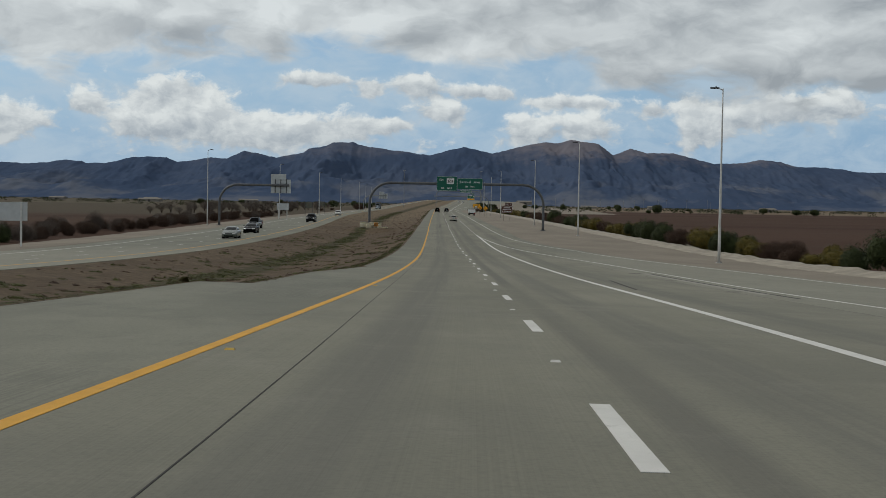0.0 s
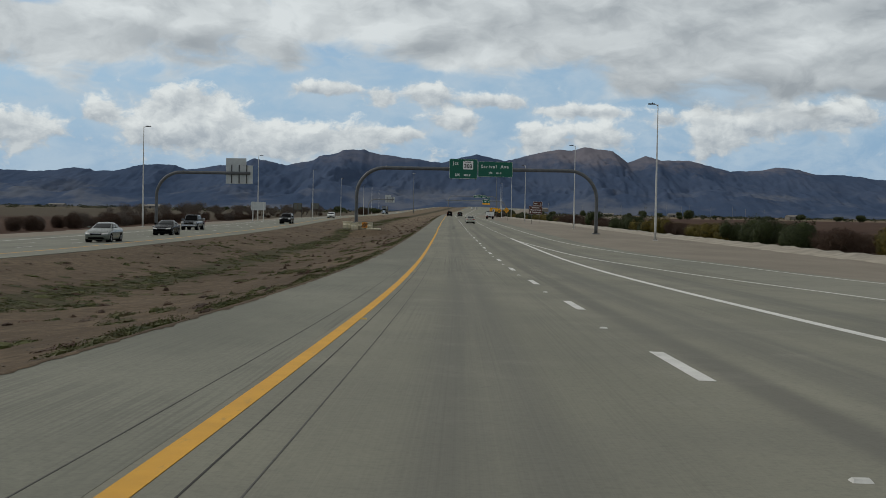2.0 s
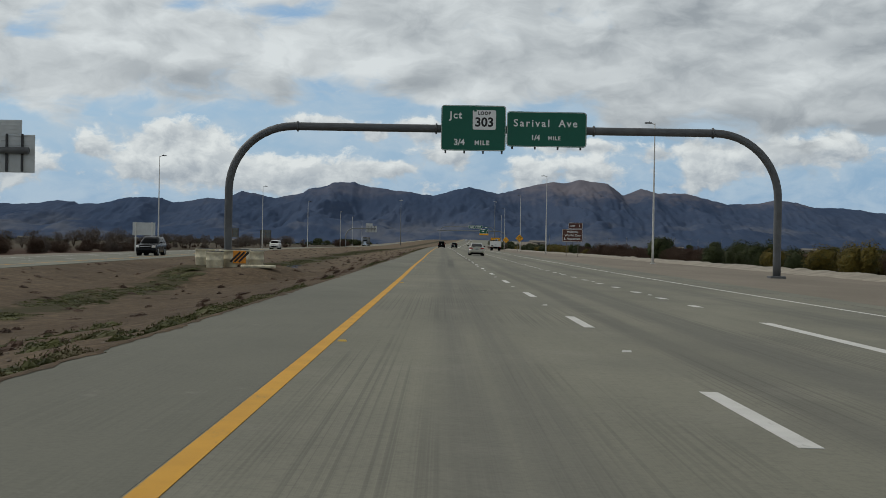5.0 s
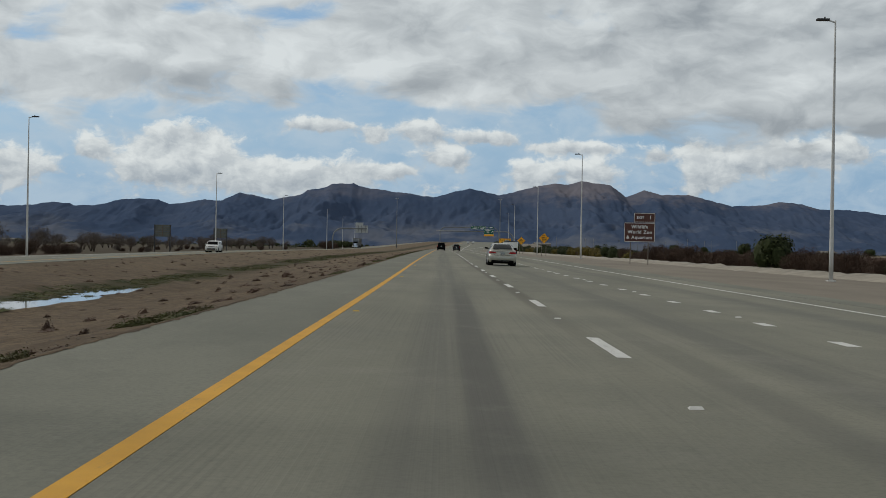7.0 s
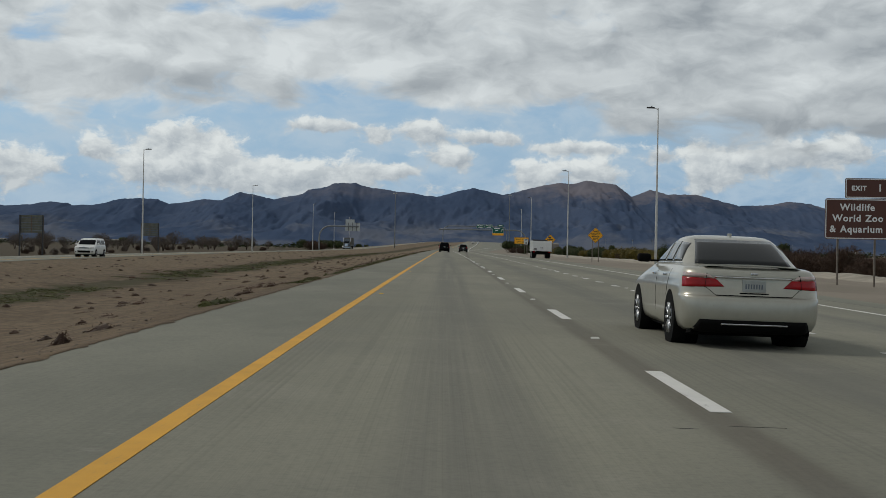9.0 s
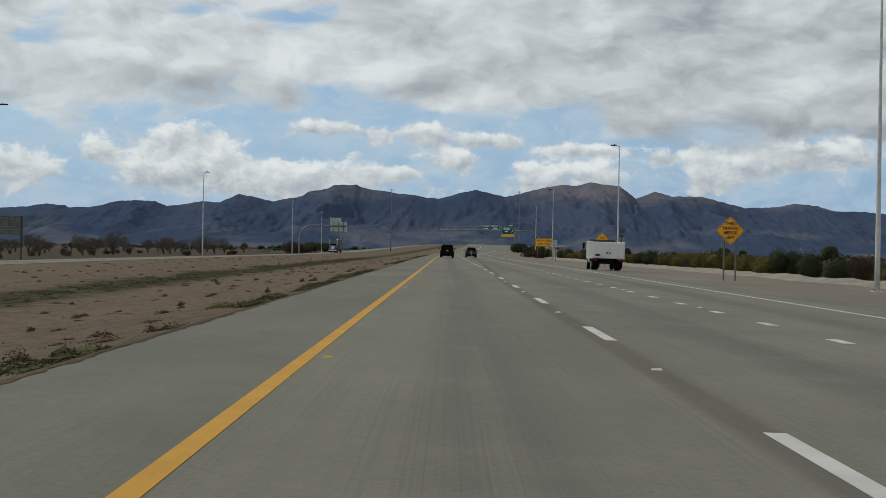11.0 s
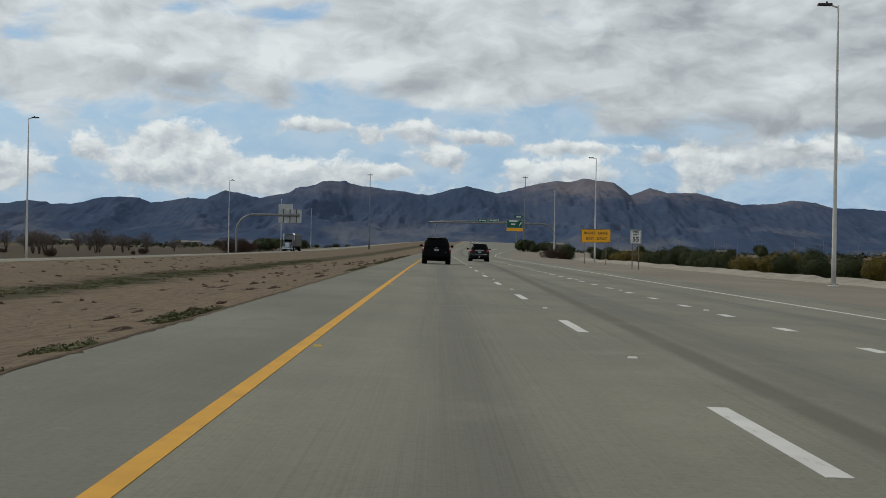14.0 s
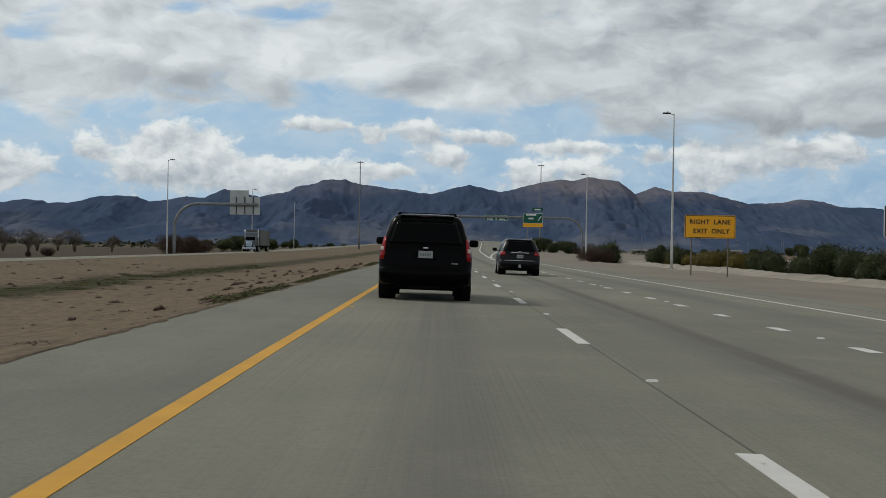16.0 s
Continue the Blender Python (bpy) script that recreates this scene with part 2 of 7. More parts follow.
    bump(g, b, g.m("ADD", tine, g.m("MULTIPLY", grain, 0.5)), 0.35, 0.01)


def concrete_pale(g, b, dark_mix=0.55):
    p = pos(g)
    big = g.noise(scaled(g, p, (0.30, 0.10, 0.3)), 1.0, 5, 0.60)
    blot = g.noise(scaled(g, p, (1.0, 0.55, 1.0)), 1.1, 7, 0.68)
    grain = g.noise(p, 22.0, 5, 0.75)
    c = g.mix(g.ramp(big, 0.3, 0.7), (0.140, 0.144, 0.112), (0.202, 0.203, 0.158))
    sep = g.n("ShaderNodeSeparateXYZ")
    g.put(sep.inputs[0], p)
    uv = g.n("ShaderNodeSeparateXYZ")
    g.put(uv.inputs[0], g.n("ShaderNodeUVMap").outputs[0])
    tine = g.noise(g.xyz(g.m("MULTIPLY", uv.outputs[0], 34.0), g.m("MULTIPLY", uv.outputs[1], 0.25), 7.0), 1.0, 2, 0.6)
    worn = g.ramp(g.noise(p, 0.16, 4, 0.6), 0.42, 0.60)
    c = g.mix(g.m("MULTIPLY", g.m("MULTIPLY", g.ramp(tine, 0.44, 0.60), worn), g.ramp(uv.outputs[1], 180.0, 230.0, 0.40, 0.14)), c, (0.080, 0.081, 0.068))
    # without the dark mix: paler at the start, blending out by y 150
    if not dark_mix:
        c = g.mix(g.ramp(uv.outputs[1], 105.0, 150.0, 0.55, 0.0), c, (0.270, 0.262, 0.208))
    # darker between about y 146 and 180, most of it easing off by 240
    c = g.mix(g.m("MULTIPLY", g.ramp(sep.outputs[1], 112.0, 146.0), g.ramp(sep.outputs[1], 180.0, 240.0, dark_mix, dark_mix * 0.22)), c, (0.118, 0.119, 0.094))
    c = g.mix(g.ramp(blot, 0.46, 0.72, 0.0, 0.38), c, (0.112, 0.114, 0.092))
    c = g.mix(g.ramp(grain, 0.42, 0.66, 0.0, 0.34), c, (0.082, 0.083, 0.070))
    spall = g.noise(p, 3.2, 6, 0.72)
    c = g.mix(g.ramp(spall, 0.60, 0.72, 0.0, 0.45), c, (0.225, 0.222, 0.190))
    g.put(b.inputs["Base Color"], c)
    b.inputs["Roughness"].default_value = 0.9
    bump(g, b, grain, 0.3, 0.008)


def dirt(g, b):
    p = pos(g)
    big = g.noise(scaled(g, p, (0.16, 0.05, 0.1)), 1.0, 6, 0.62)
    mid = g.noise(p, 0.55, 6, 0.68)
    grain = g.noise(p, 9.0, 5, 0.75)
    peb = g.n("ShaderNodeTexVoronoi")
    g.put(peb.inputs["Vector"], p)
    peb.inputs["Scale"].default_value = 7.0
    c = g.mix(g.ramp(big, 0.3, 0.7), (0.076, 0.054, 0.033), (0.140, 0.102, 0.064))
    c = g.mix(g.ramp(mid, 0.45, 0.75, 0.0, 0.75), c, (0.172, 0.126, 0.082))
    c = g.mix(g.ramp(mid, 0.42, 0.25, 0.0, 0.6), c, (0.085, 0.062, 0.045))
    rough_ = g.noise(p, 2.6, 6, 0.75)
    litter = g.noise(scaled(g, p, (0.9, 0.55, 0.9)), 1.0, 7, 0.70)
    c = g.mix(g.ramp(litter, 0.53, 0.66, 0.0, 0.70), c, (0.058, 0.046, 0.028))
    c = g.mix(g.ramp(rough_, 0.52, 0.68, 0.0, 0.75), c, (0.056, 0.042, 0.029))
    c = g.mix(g.ramp(rough_, 0.46, 0.30, 0.0, 0.5), c, (0.180, 0.142, 0.104))
    c = g.mix(g.ramp(grain, 0.48, 0.70, 0.0, 0.75), c, (0.058, 0.043, 0.030))
    c = g.mix(g.ramp(peb.outputs[0], 0.16, 0.06, 0.0, 0.4), c, (0.30, 0.26, 0.22))
    # weeds have greened the soil in the bottom of the swale
    uv = g.n("ShaderNodeUVMap").outputs[0]
    sep = g.n("ShaderNodeSeparateXYZ")
    g.put(sep.inputs[0], uv)
    wander = g.noise(g.xyz(0.0, g.m("MULTIPLY", sep.outputs[1], 0.05), 0.0), 1.0, 3, 0.5)
    off = g.m("ABSOLUTE", g.m("SUBTRACT", g.m("ADD", sep.outputs[0], g.m("MULTIPLY", g.m("SUBTRACT", wander, 0.5), 0.16)), 0.55))
    patch = g.m("ADD", off, g.m("MULTIPLY", g.m("SUBTRACT", mid, 0.5), 0.22))
    c = g.mix(g.ramp(patch, 0.085, 0.04, 0.0, 0.90), c, (0.044, 0.044, 0.016))
    # paler soil further along; crumbled clods, darker towards their edges
    c = g.mix(g.m("MULTIPLY", g.ramp(sep.outputs[1], 200.0, 480.0, 0.0, 0.55), g.ramp(patch, 0.05, 0.14)), c, (0.225, 0.174, 0.114))
    clod = g.n("ShaderNodeTexVoronoi")
    g.put(clod.inputs["Vector"], p)
    clod.inputs["Scale"].default_value = 3.1
    c = g.mix(g.ramp(g.m("ADD", clod.outputs[0], g.m("MULTIPLY", grain, 0.5)), 0.62, 0.95, 0.0, 0.45), c, (0.060, 0.044, 0.031))
    g.put(b.inputs["Base Color"], c)
    b.inputs["Roughness"].default_value = 0.95
    b.inputs["Specular IOR Level"].default_value = 0.15
    bump(g, b, g.m("ADD", grain, g.m("MULTIPLY", mid, 0.5)), 0.45, 0.03)


def gravel(g, b):
    p = pos(g)
    big = g.noise(scaled(g, p, (0.15, 0.06, 0.1)), 1.0, 5, 0.6)
    vor = g.n("ShaderNodeTexVoronoi")
    g.put(vor.inputs["Vector"], p)
    vor.inputs["Scale"].default_value = 22.0
    grain = g.noise(p, 16.0, 5, 0.75)
    c = g.mix(g.ramp(big, 0.3, 0.7), (0.200, 0.178, 0.144), (0.255, 0.228, 0.186))
    hsv = g.n("ShaderNodeSeparateColor")
    g.put(hsv.inputs[0], vor.outputs["Color"])
    c = g.mix(g.ramp(hsv.outputs[0], 0.5, 1.0, 0.0, 0.5), c, (0.23, 0.19, 0.165))
    c = g.mix(g.ramp(grain, 0.5, 0.8, 0.0, 0.5), c, (0.085, 0.067, 0.058))
    g.put(b.inputs["Base Color"], c)
    b.inputs["Roughness"].default_value = 0.95
    b.inputs["Specular IOR Level"].default_value = 0.15
    bump(g, b, grain, 0.6, 0.03)


def plain_field(g, b):
    """Desert farmland: ploughed brown, sandy strips and dark scrub with distance."""
    p = pos(g)
    band = g.noise(scaled(g, p, (0.0012, 0.006, 0.0)), 1.0, 5, 0.6)
    mid = g.noise(scaled(g, p, (0.02, 0.03, 0.0)), 1.0, 6, 0.7)
    grain = g.noise(p, 0.8, 6, 0.75)
    c = g.mix(g.ramp(band, 0.35, 0.65), (0.046, 0.023, 0.015), (0.068, 0.038, 0.025))
    c = g.mix(g.ramp(band, 0.60, 0.72, 0.0, 0.8), c, (0.27, 0.22, 0.16))
    c = g.mix(g.ramp(mid, 0.5, 0.75, 0.0, 0.6), c, (0.075, 0.060, 0.040))
    sep = g.n("ShaderNodeSeparateXYZ")
    g.put(sep.inputs[0], p)
    fallow = g.m("MULTIPLY", g.ramp(sep.outputs[0], -30.0, -60.0), g.ramp(sep.outputs[1], 360.0, 460.0))
    sandy = g.m("MULTIPLY", g.ramp(sep.outputs[1], 900.0, 1150.0, 0.0, 0.85), g.ramp(band, 0.36, 0.50, 0.25, 1.0))
    c = g.mix(sandy, c, (0.185, 0.150, 0.105))
    c = g.mix(g.m("MULTIPLY", fallow, 0.8), c, (0.078, 0.068, 0.047))
    c = g.mix(g.ramp(grain, 0.5, 0.8, 0.0, 0.4), c, (0.05, 0.038, 0.028))
    g.put(b.inputs["Base Color"], c)
    b.inputs["Roughness"].default_value = 0.95
    b.inputs["Specular IOR Level"].default_value = 0.1
    bump(g, b, grain, 0.5, 0.2)


def rock(g, b):
    p = pos(g)
    big = g.noise(scaled(g, p, (0.0040, 0.0022, 0.0080)), 1.0, 5, 0.58)
    mid = g.noise(scaled(g, p, (0.017, 0.009, 0.026)), 1.0, 8, 0.62)
    fine = g.noise(scaled(g, p, (0.085, 0.04, 0.12)), 1.0, 5, 0.68)
    sep = g.n("ShaderNodeSeparateXYZ")
    g.put(sep.inputs[0], p)
    # distance haze and cloud shade are put into these blue-grey base tones
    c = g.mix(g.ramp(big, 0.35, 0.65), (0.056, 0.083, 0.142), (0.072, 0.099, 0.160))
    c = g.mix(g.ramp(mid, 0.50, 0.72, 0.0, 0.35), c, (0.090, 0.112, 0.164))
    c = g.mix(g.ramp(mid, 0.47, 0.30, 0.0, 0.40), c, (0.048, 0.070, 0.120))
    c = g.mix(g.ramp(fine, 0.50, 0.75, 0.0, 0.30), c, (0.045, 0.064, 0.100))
    # sunlit tops, mostly eastern, painted paler; hazy, sunlit foot slopes painted paler too
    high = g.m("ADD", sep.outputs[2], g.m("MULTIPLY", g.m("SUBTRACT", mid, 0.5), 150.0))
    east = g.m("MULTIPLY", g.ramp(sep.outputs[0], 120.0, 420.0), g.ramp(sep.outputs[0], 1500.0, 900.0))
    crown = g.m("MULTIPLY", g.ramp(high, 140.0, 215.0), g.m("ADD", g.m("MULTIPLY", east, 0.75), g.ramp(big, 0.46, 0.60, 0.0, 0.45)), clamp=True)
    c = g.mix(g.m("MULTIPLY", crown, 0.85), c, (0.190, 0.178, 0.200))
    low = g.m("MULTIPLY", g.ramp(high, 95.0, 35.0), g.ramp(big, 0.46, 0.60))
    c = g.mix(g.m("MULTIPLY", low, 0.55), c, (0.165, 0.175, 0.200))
    g.put(b.inputs["Base Color"], c)
    b.inputs["Roughness"].default_value = 1.0
    b.inputs["Specular IOR Level"].default_value = 0.0
    bump(g, b, g.m("ADD", mid, g.m("MULTIPLY", fine, 0.35)), 0.14, 7.0)


def foliage(name, dark, light, dry=None):
    def build(g, b):
        isl = g.n("ShaderNodeNewGeometry").outputs["Random Per Island"]
        p = own(g)
        v = g.noise(p, 1.4, 3, 0.6)
        c = g.mix(g.ramp(isl, 0.0, 1.0, 0.0, 1.0, False), dark, light)
        if dry:
            c = g.mix(g.ramp(v, 0.48, 0.68), c, dry)
        g.put(b.inputs["Base Color"], c)
        b.inputs["Roughness"].default_value = 0.75
        b.inputs["Specular IOR Level"].default_value = 0.2
    return material(name, build)


def worn_paint(name, col, under):
    """Road paint, scuffed through to the concrete in places."""
    def build(g, b):
        p = pos(g)
        wear = g.noise(scaled(g, p, (9.0, 2.2, 1.0)), 1.0, 6, 0.72)
        grain = g.noise(p, 60.0, 3, 0.7)
        tone = g.noise(p, 1.5, 4, 0.6)
        c = g.mix(g.ramp(tone, 0.3, 0.7), tuple(v * 0.86 for v in col), col)
        c = g.mix(g.ramp(wear, 0.56, 0.74, 0.0, 0.75), c, under)
        c = g.mix(g.ramp(grain, 0.55, 0.8, 0.0, 0.3), c, under)
        g.put(b.inputs["Base Color"], c)
        b.inputs["Roughness"].default_value = 0.7
        bump(g, b, grain, 0.2, 0.004)
    return material(name, build)


M_ROAD = material("road_concrete", concrete_road)
M_PALE = material("pale_concrete", concrete_pale)
M_PALER = material("paler_concrete", lambda g, b: concrete_pale(g, b, 0.0))
M_DIRT = material("median_dirt", dirt)
M_GRAVEL = material("roadside_gravel", gravel)
M_FIELD = material("farmland", plain_field)
M_ROCK = material("hazy_mountain_rock", rock)
M_YELLOW = worn_paint("yellow_line_paint", (0.66, 0.335, 0.012), (0.36, 0.23, 0.06))
M_WHITE = worn_paint("white_line_paint", (0.66, 0.66, 0.63), (0.26, 0.26, 0.24))
M_JOINT = plain("joint_sealant", (0.085, 0.083, 0.074), 0.8)
M_JOINTDARK = plain("open_joint", (0.035, 0.034, 0.031), 0.9)
M_POST = plain("weathered_sign_post", (0.17, 0.145, 0.12), 0.7, 0.2, vary=0.2)
M_GALV = plain("galvanised_steel", (0.58, 0.58, 0.56), 0.6, 0.0, 0.10, 2.0)
M_GANTRY = plain("weathered_gantry_steel", (0.20, 0.21, 0.215), 0.6, 0.2, 0.15, 1.5)
M_PIPE = plain("dark_weathered_gantry_pipe", (0.115, 0.120, 0.125), 0.6, 0.3, 0.15, 1.5)
M_DARKSTEEL = plain("dark_steel", (0.06, 0.06, 0.062), 0.6, 0.5)
M_ALU = plain("bare_aluminium_sign_back", (0.52, 0.54, 0.54), 0.5, 0.2, 0.08, 1.0)
M_GREEN = plain("green_sign_sheeting", (0.002, 0.105, 0.066), 0.5, vary=0.06, scale=0.6)
M_BROWN = plain("brown_sign_sheeting", (0.085, 0.030, 0.020), 0.45, vary=0.08, scale=0.6)
M_ORANGE = plain("amber_sign_sheeting", (0.95, 0.44, 0.012), 0.45, vary=0.05, scale=0.6)
M_SIGNWHITE = plain("white_sign_sheeting", (0.78, 0.79, 0.78), 0.45, vary=0.04, scale=0.8)
M_SIGNBLACK = plain("black_sign_lettering", (0.018, 0.018, 0.018), 0.5)
M_SLAT = plain("weathered_olive_slats", (0.125, 0.128, 0.105), 0.8, vary=0.2, scale=2.0)
M_WOOD = plain("weathered_post_wood", (0.13, 0.095, 0.07), 0.85, vary=0.25, scale=8)

# ---------------------------------------------------------------- the lie of the road
def smooth_table(rows):
    """A smooth curve through (y, value) rows, straight on past its ends."""
    ys = np.array([r[0] for r in rows], float)
    vs = np.array([r[1] for r in rows], float)
    sl = np.gradient(vs, ys)

    def at(y):
        if y <= ys[0]:
            return float(vs[0] + (y - ys[0]) * sl[0])
        if y >= ys[-1]:
            return float(vs[-1] + (y - ys[-1]) * sl[-1])
        i = int(np.searchsorted(ys, y) - 1)
        h = ys[i + 1] - ys[i]
        t = (y - ys[i]) / h
        a, b = sl[i] * h, sl[i + 1] * h
        return float(vs[i] * (2 * t**3 - 3 * t**2 + 1) + a * (t**3 - 2 * t**2 + t) + vs[i + 1] * (3 * t**2 - 2 * t**3) + b * (t**3 - t**2))
    return at


road_z = smooth_table(((-60, 4.9), (0, 2.79), (17, 2.21), (34, 1.62), (51, 1.08), (68, 0.61), (85, 0.21), (102, -0.10), (119, -0.33), (136, -0.46),
                       (170, -0.53), (213, -0.54), (270, -0.46), (309, -0.37), (376, -0.18), (430, -0.09), (526, 0.0), (640, 0.05), (800, 0.4),
                       (950, 1.4), (1150, 3.3), (1400, 5.9), (1650, 7.9), (1830, 8.4), (2000, 7.6), (2300, 4.4), (2700, 0.5), (4900, 0.0)))
road_x = smooth_table(((-60, -1.4), (0, 0.25), (13, 0.55), (36, 0.88), (58, 1.08), (75, 1.19), (95, 1.26), (120, 1.22), (150, 1.12), (213, 0.86), (243, 0.70),
                       (270, 0.66), (320, 0.42), (435, 0.09), (550, -0.38), (700, -0.4), (850, 1.8), (1000, 6.0), (1150, 10.5), (1400, 17.0), (1830, 25.0), (2400, 36.0), (4900, 60.0)))
opp_near = smooth_table(((-60, -20.0), (0, -19.5), (80, -18.8), (150, -18.0), (220, -19.0), (280, -21.0), (350, -24.0), (430, -27.0), (520, -28.6), (650, -29.6),
                         (940, -29.0), (1300, -20.0), (1830, -5.0), (2400, 8.0), (4900, 30.0)))
ramp_left = smooth_table(((-60, 14.6), (0, 14.3), (42, 14.1), (72, 14.1), (92, 13.5), (105, 12.5), (120, 10.9), (143, 8.7), (157, 8.05), (167, 7.7), (184, 7.25), (196, 7.15)))
ramp_right = smooth_table(((-60, 21.2), (0, 21.5), (60, 22.0), (93, 20.7), (110, 18.5), (120, 17.2), (139, 15.2), (150, 13.5), (170, 11.7), (190, 11.05), (200, 10.95)))
gore_d = smooth_table(((-60, 7.55), (15, 7.70), (30, 7.92), (60, 7.86), (90, 7.66), (110, 7.45), (130, 7.26), (160, 7.2), (200, 7.2)))
channel_x = smooth_table(((0, 33.5), (100, 32.0), (200, 31.0), (320, 30.5), (420, 30.0), (500, 29.6), (600, 28.0), (700, 26.0), (720, 25.8)))
opp_width = smooth_table(((-60, 16.6), (300, 16.6), (340, 15.6), (400, 13.0), (440, 12.4), (5000, 12.4)))
EXIT_Y = 640.0
LANE, CROSS = 3.66, 0.02


def surface(d, y):
    """Height of the carriageway plane, d metres to the side of the yellow line."""
    return road_z(y) - CROSS * (d - 1.5)


def left_edge(y):
    """Inner shoulder's edge; the wider steps before y 66 follow the camera's view."""
    if y < 37:
        return -4.55
    if y < 52:
        return -3.1
    if y < 66:
        return -3.1 + (y - 52) * 0.1
    return -1.95


def right_line(y):
    if y < 200:
        return ramp_right(y)
    if y > EXIT_Y + 40:
        return 10.95 + min(60.0, max(0.0, y - EXIT_Y - 40) ** 1.2 * 0.014)
    return 10.95


def right_edge(y):
    return right_line(y) + 0.8 + 1.6 * min(1.0, max(0.0, (y - 130) / 90))


def base_level(y):
    return -1.25 if y < 520 else -1.25 + min(1.0, (y - 520) / 300) * 0.5


def opp_z(y):
    return road_z(y) * (0.9 if y < 900 else 0.97) - 0.38


def bumps(x, y, s, amp):
    return amp * noise.fractal(Vector((x / s, y / s, 0.3)), 0.6, 2.1, 4)


def ground_z(x, y):
    d = x - road_x(y)
    le, ne = left_edge(y), opp_near(y) - road_x(y)
    if le <= d <= right_edge(y):
        return surface(d, y) - 0.05
    if ne < d < le:                                    # median with its swale
        f = (le - d) / (le - ne)
        za, zb = surface(le, y) - 0.03, opp_z(y) - 0.02
        dip = 0.95 * math.sin(math.pi * min(1, max(0, f)) ** 0.85) ** 1.3
        edge = min(1, f * 14, (1 - f) * 14)
        ring = math.hypot((x + 12.4) / 2.0, (y - 284.0) / 19.0)    # low rim round the puddle's hollow
        rim = 0.13 * math.exp(-((ring - 1.15) / 0.25) ** 2)
        fill = min(1.0, max(0.0, 1.9 - 1.4 * math.hypot((x + 9.8) / 4.0, (y - 243.8) / 7.0)))    # earth banked round the gantry's foot
        rim += 0.78 * fill * fill * (3 - 2 * fill)
        return za + (zb - za) * f - dip + rim + edge * bumps(x, y, 5.0, 0.09)
    if ne - opp_width(y) <= d <= ne:
        return opp_z(y) - 0.02 * (ne - d) - 0.05
    if d > 0:
        e = d - right_edge(y)
        z0 = surface(right_edge(y), y) - 0.03
        near = z0 - 0.025 * e
    else:
        e = ne - opp_width(y) - d
        z0 = opp_z(y) - 0.36
        near = z0 - 0.03 * e
    base = base_level(y)
    if y > 900:
        k = min(1.0, max(0.0, (e - 5) / 25.0))
    else:
        k = min(1.0, max(0.0, (e - 4) / 26.0))
    k = k * k * (3 - 2 * k)
    z = near * (1 - k) + base * k
    return z + min(1, e / 3) * (bumps(x, y, 5.0, 0.07) if e < 60 else bumps(x, y, 40.0, 0.25))


def mesh_object(name, verts, faces, mats, smooth=False, slots=None):
    me = bpy.data.meshes.new(name)
    me.from_pydata(verts, [], faces)
    for m in mats if isinstance(mats, (list, tuple)) else [mats]:
        me.materials.append(m)
    if slots is not None:
        me.polygons.foreach_set("material_index", slots)
    if smooth:
        me.polygons.foreach_set("use_smooth", [True] * len(me.polygons))
    me.update()
    return new(name, me)


def make_ground():
    ys = [*np.arange(-60, 700, 2.0), *np.arange(700, 1000, 12.0), *np.arange(1000, 2400, 50.0), *np.arange(2400, 4990, 200.0), 4990.0]
    verts, faces, slots = [], [], []
    ncol = None
    for y in ys:
        le, re, ne = left_edge(y), right_edge(y), opp_near(y) - road_x(y)
        wide = opp_width(y)
        cols = [*(ne - wide - np.array([4600, 2500, 1300, 700, 400, 250, 160, 100, 70, 50, 38, 30, 24, 19, 15, 11.5, 8.5, 6, 4, 2.5, 1.2])), ne - wide - 0.01, ne - wide + 0.01, ne - 8, ne - 0.02]
        cols += list(ne + (le - ne) * np.linspace(0.005, 0.995, 36))
        cols += [le + 0.02, 0.0, 5.0, 10.0, re - 0.02, *(re + np.array([0.02, 0.8, 2, 3.5, 5, 6.5, 8, 9.5, 11, 12.5, 14, 15.5, 17, 19, 21.5, 24, 27, 30, 36, 45, 60, 85, 130, 200, 320, 500, 900, 1700, 3000, 4600]))]
        ncol = len(cols)
        for d in cols:
            x = road_x(y) + d
            verts.append((x, y, ground_z(x, y)))
    for j in range(len(ys) - 1):
        for i in range(ncol - 1):
            a = j * ncol + i
            faces.append((a, a + 1, a + ncol + 1, a + ncol))
            x, y = verts[a][0], verts[a][1]
            field = i < 16 or i > 86 or (y < 705 and x > channel_x(y) + 4.5)
            slots.append(2 if field else 1 if i < 21 or i > 64 else 0)
    g = mesh_object("ground", verts, faces, [M_DIRT, M_GRAVEL, M_FIELD], True, slots)
    uv = g.data.uv_layers.new(name="median")
    share = [(k % ncol - 25) / 35 for k in range(len(verts))]
    flat = np.empty(2 * len(g.data.loops))
    idx = np.empty(len(g.data.loops), dtype=np.int32)
    g.data.loops.foreach_get("vertex_index", idx)
    flat[0::2] = 1 - np.array(share)[idx]
    flat[1::2] = np.array([v[1] for v in verts])[idx]
    uv.data.foreach_set("uv", flat)
    return tagged(g, "bare brown desert earth with gravel verges and ploughed farmland", "ground", kind="structure")


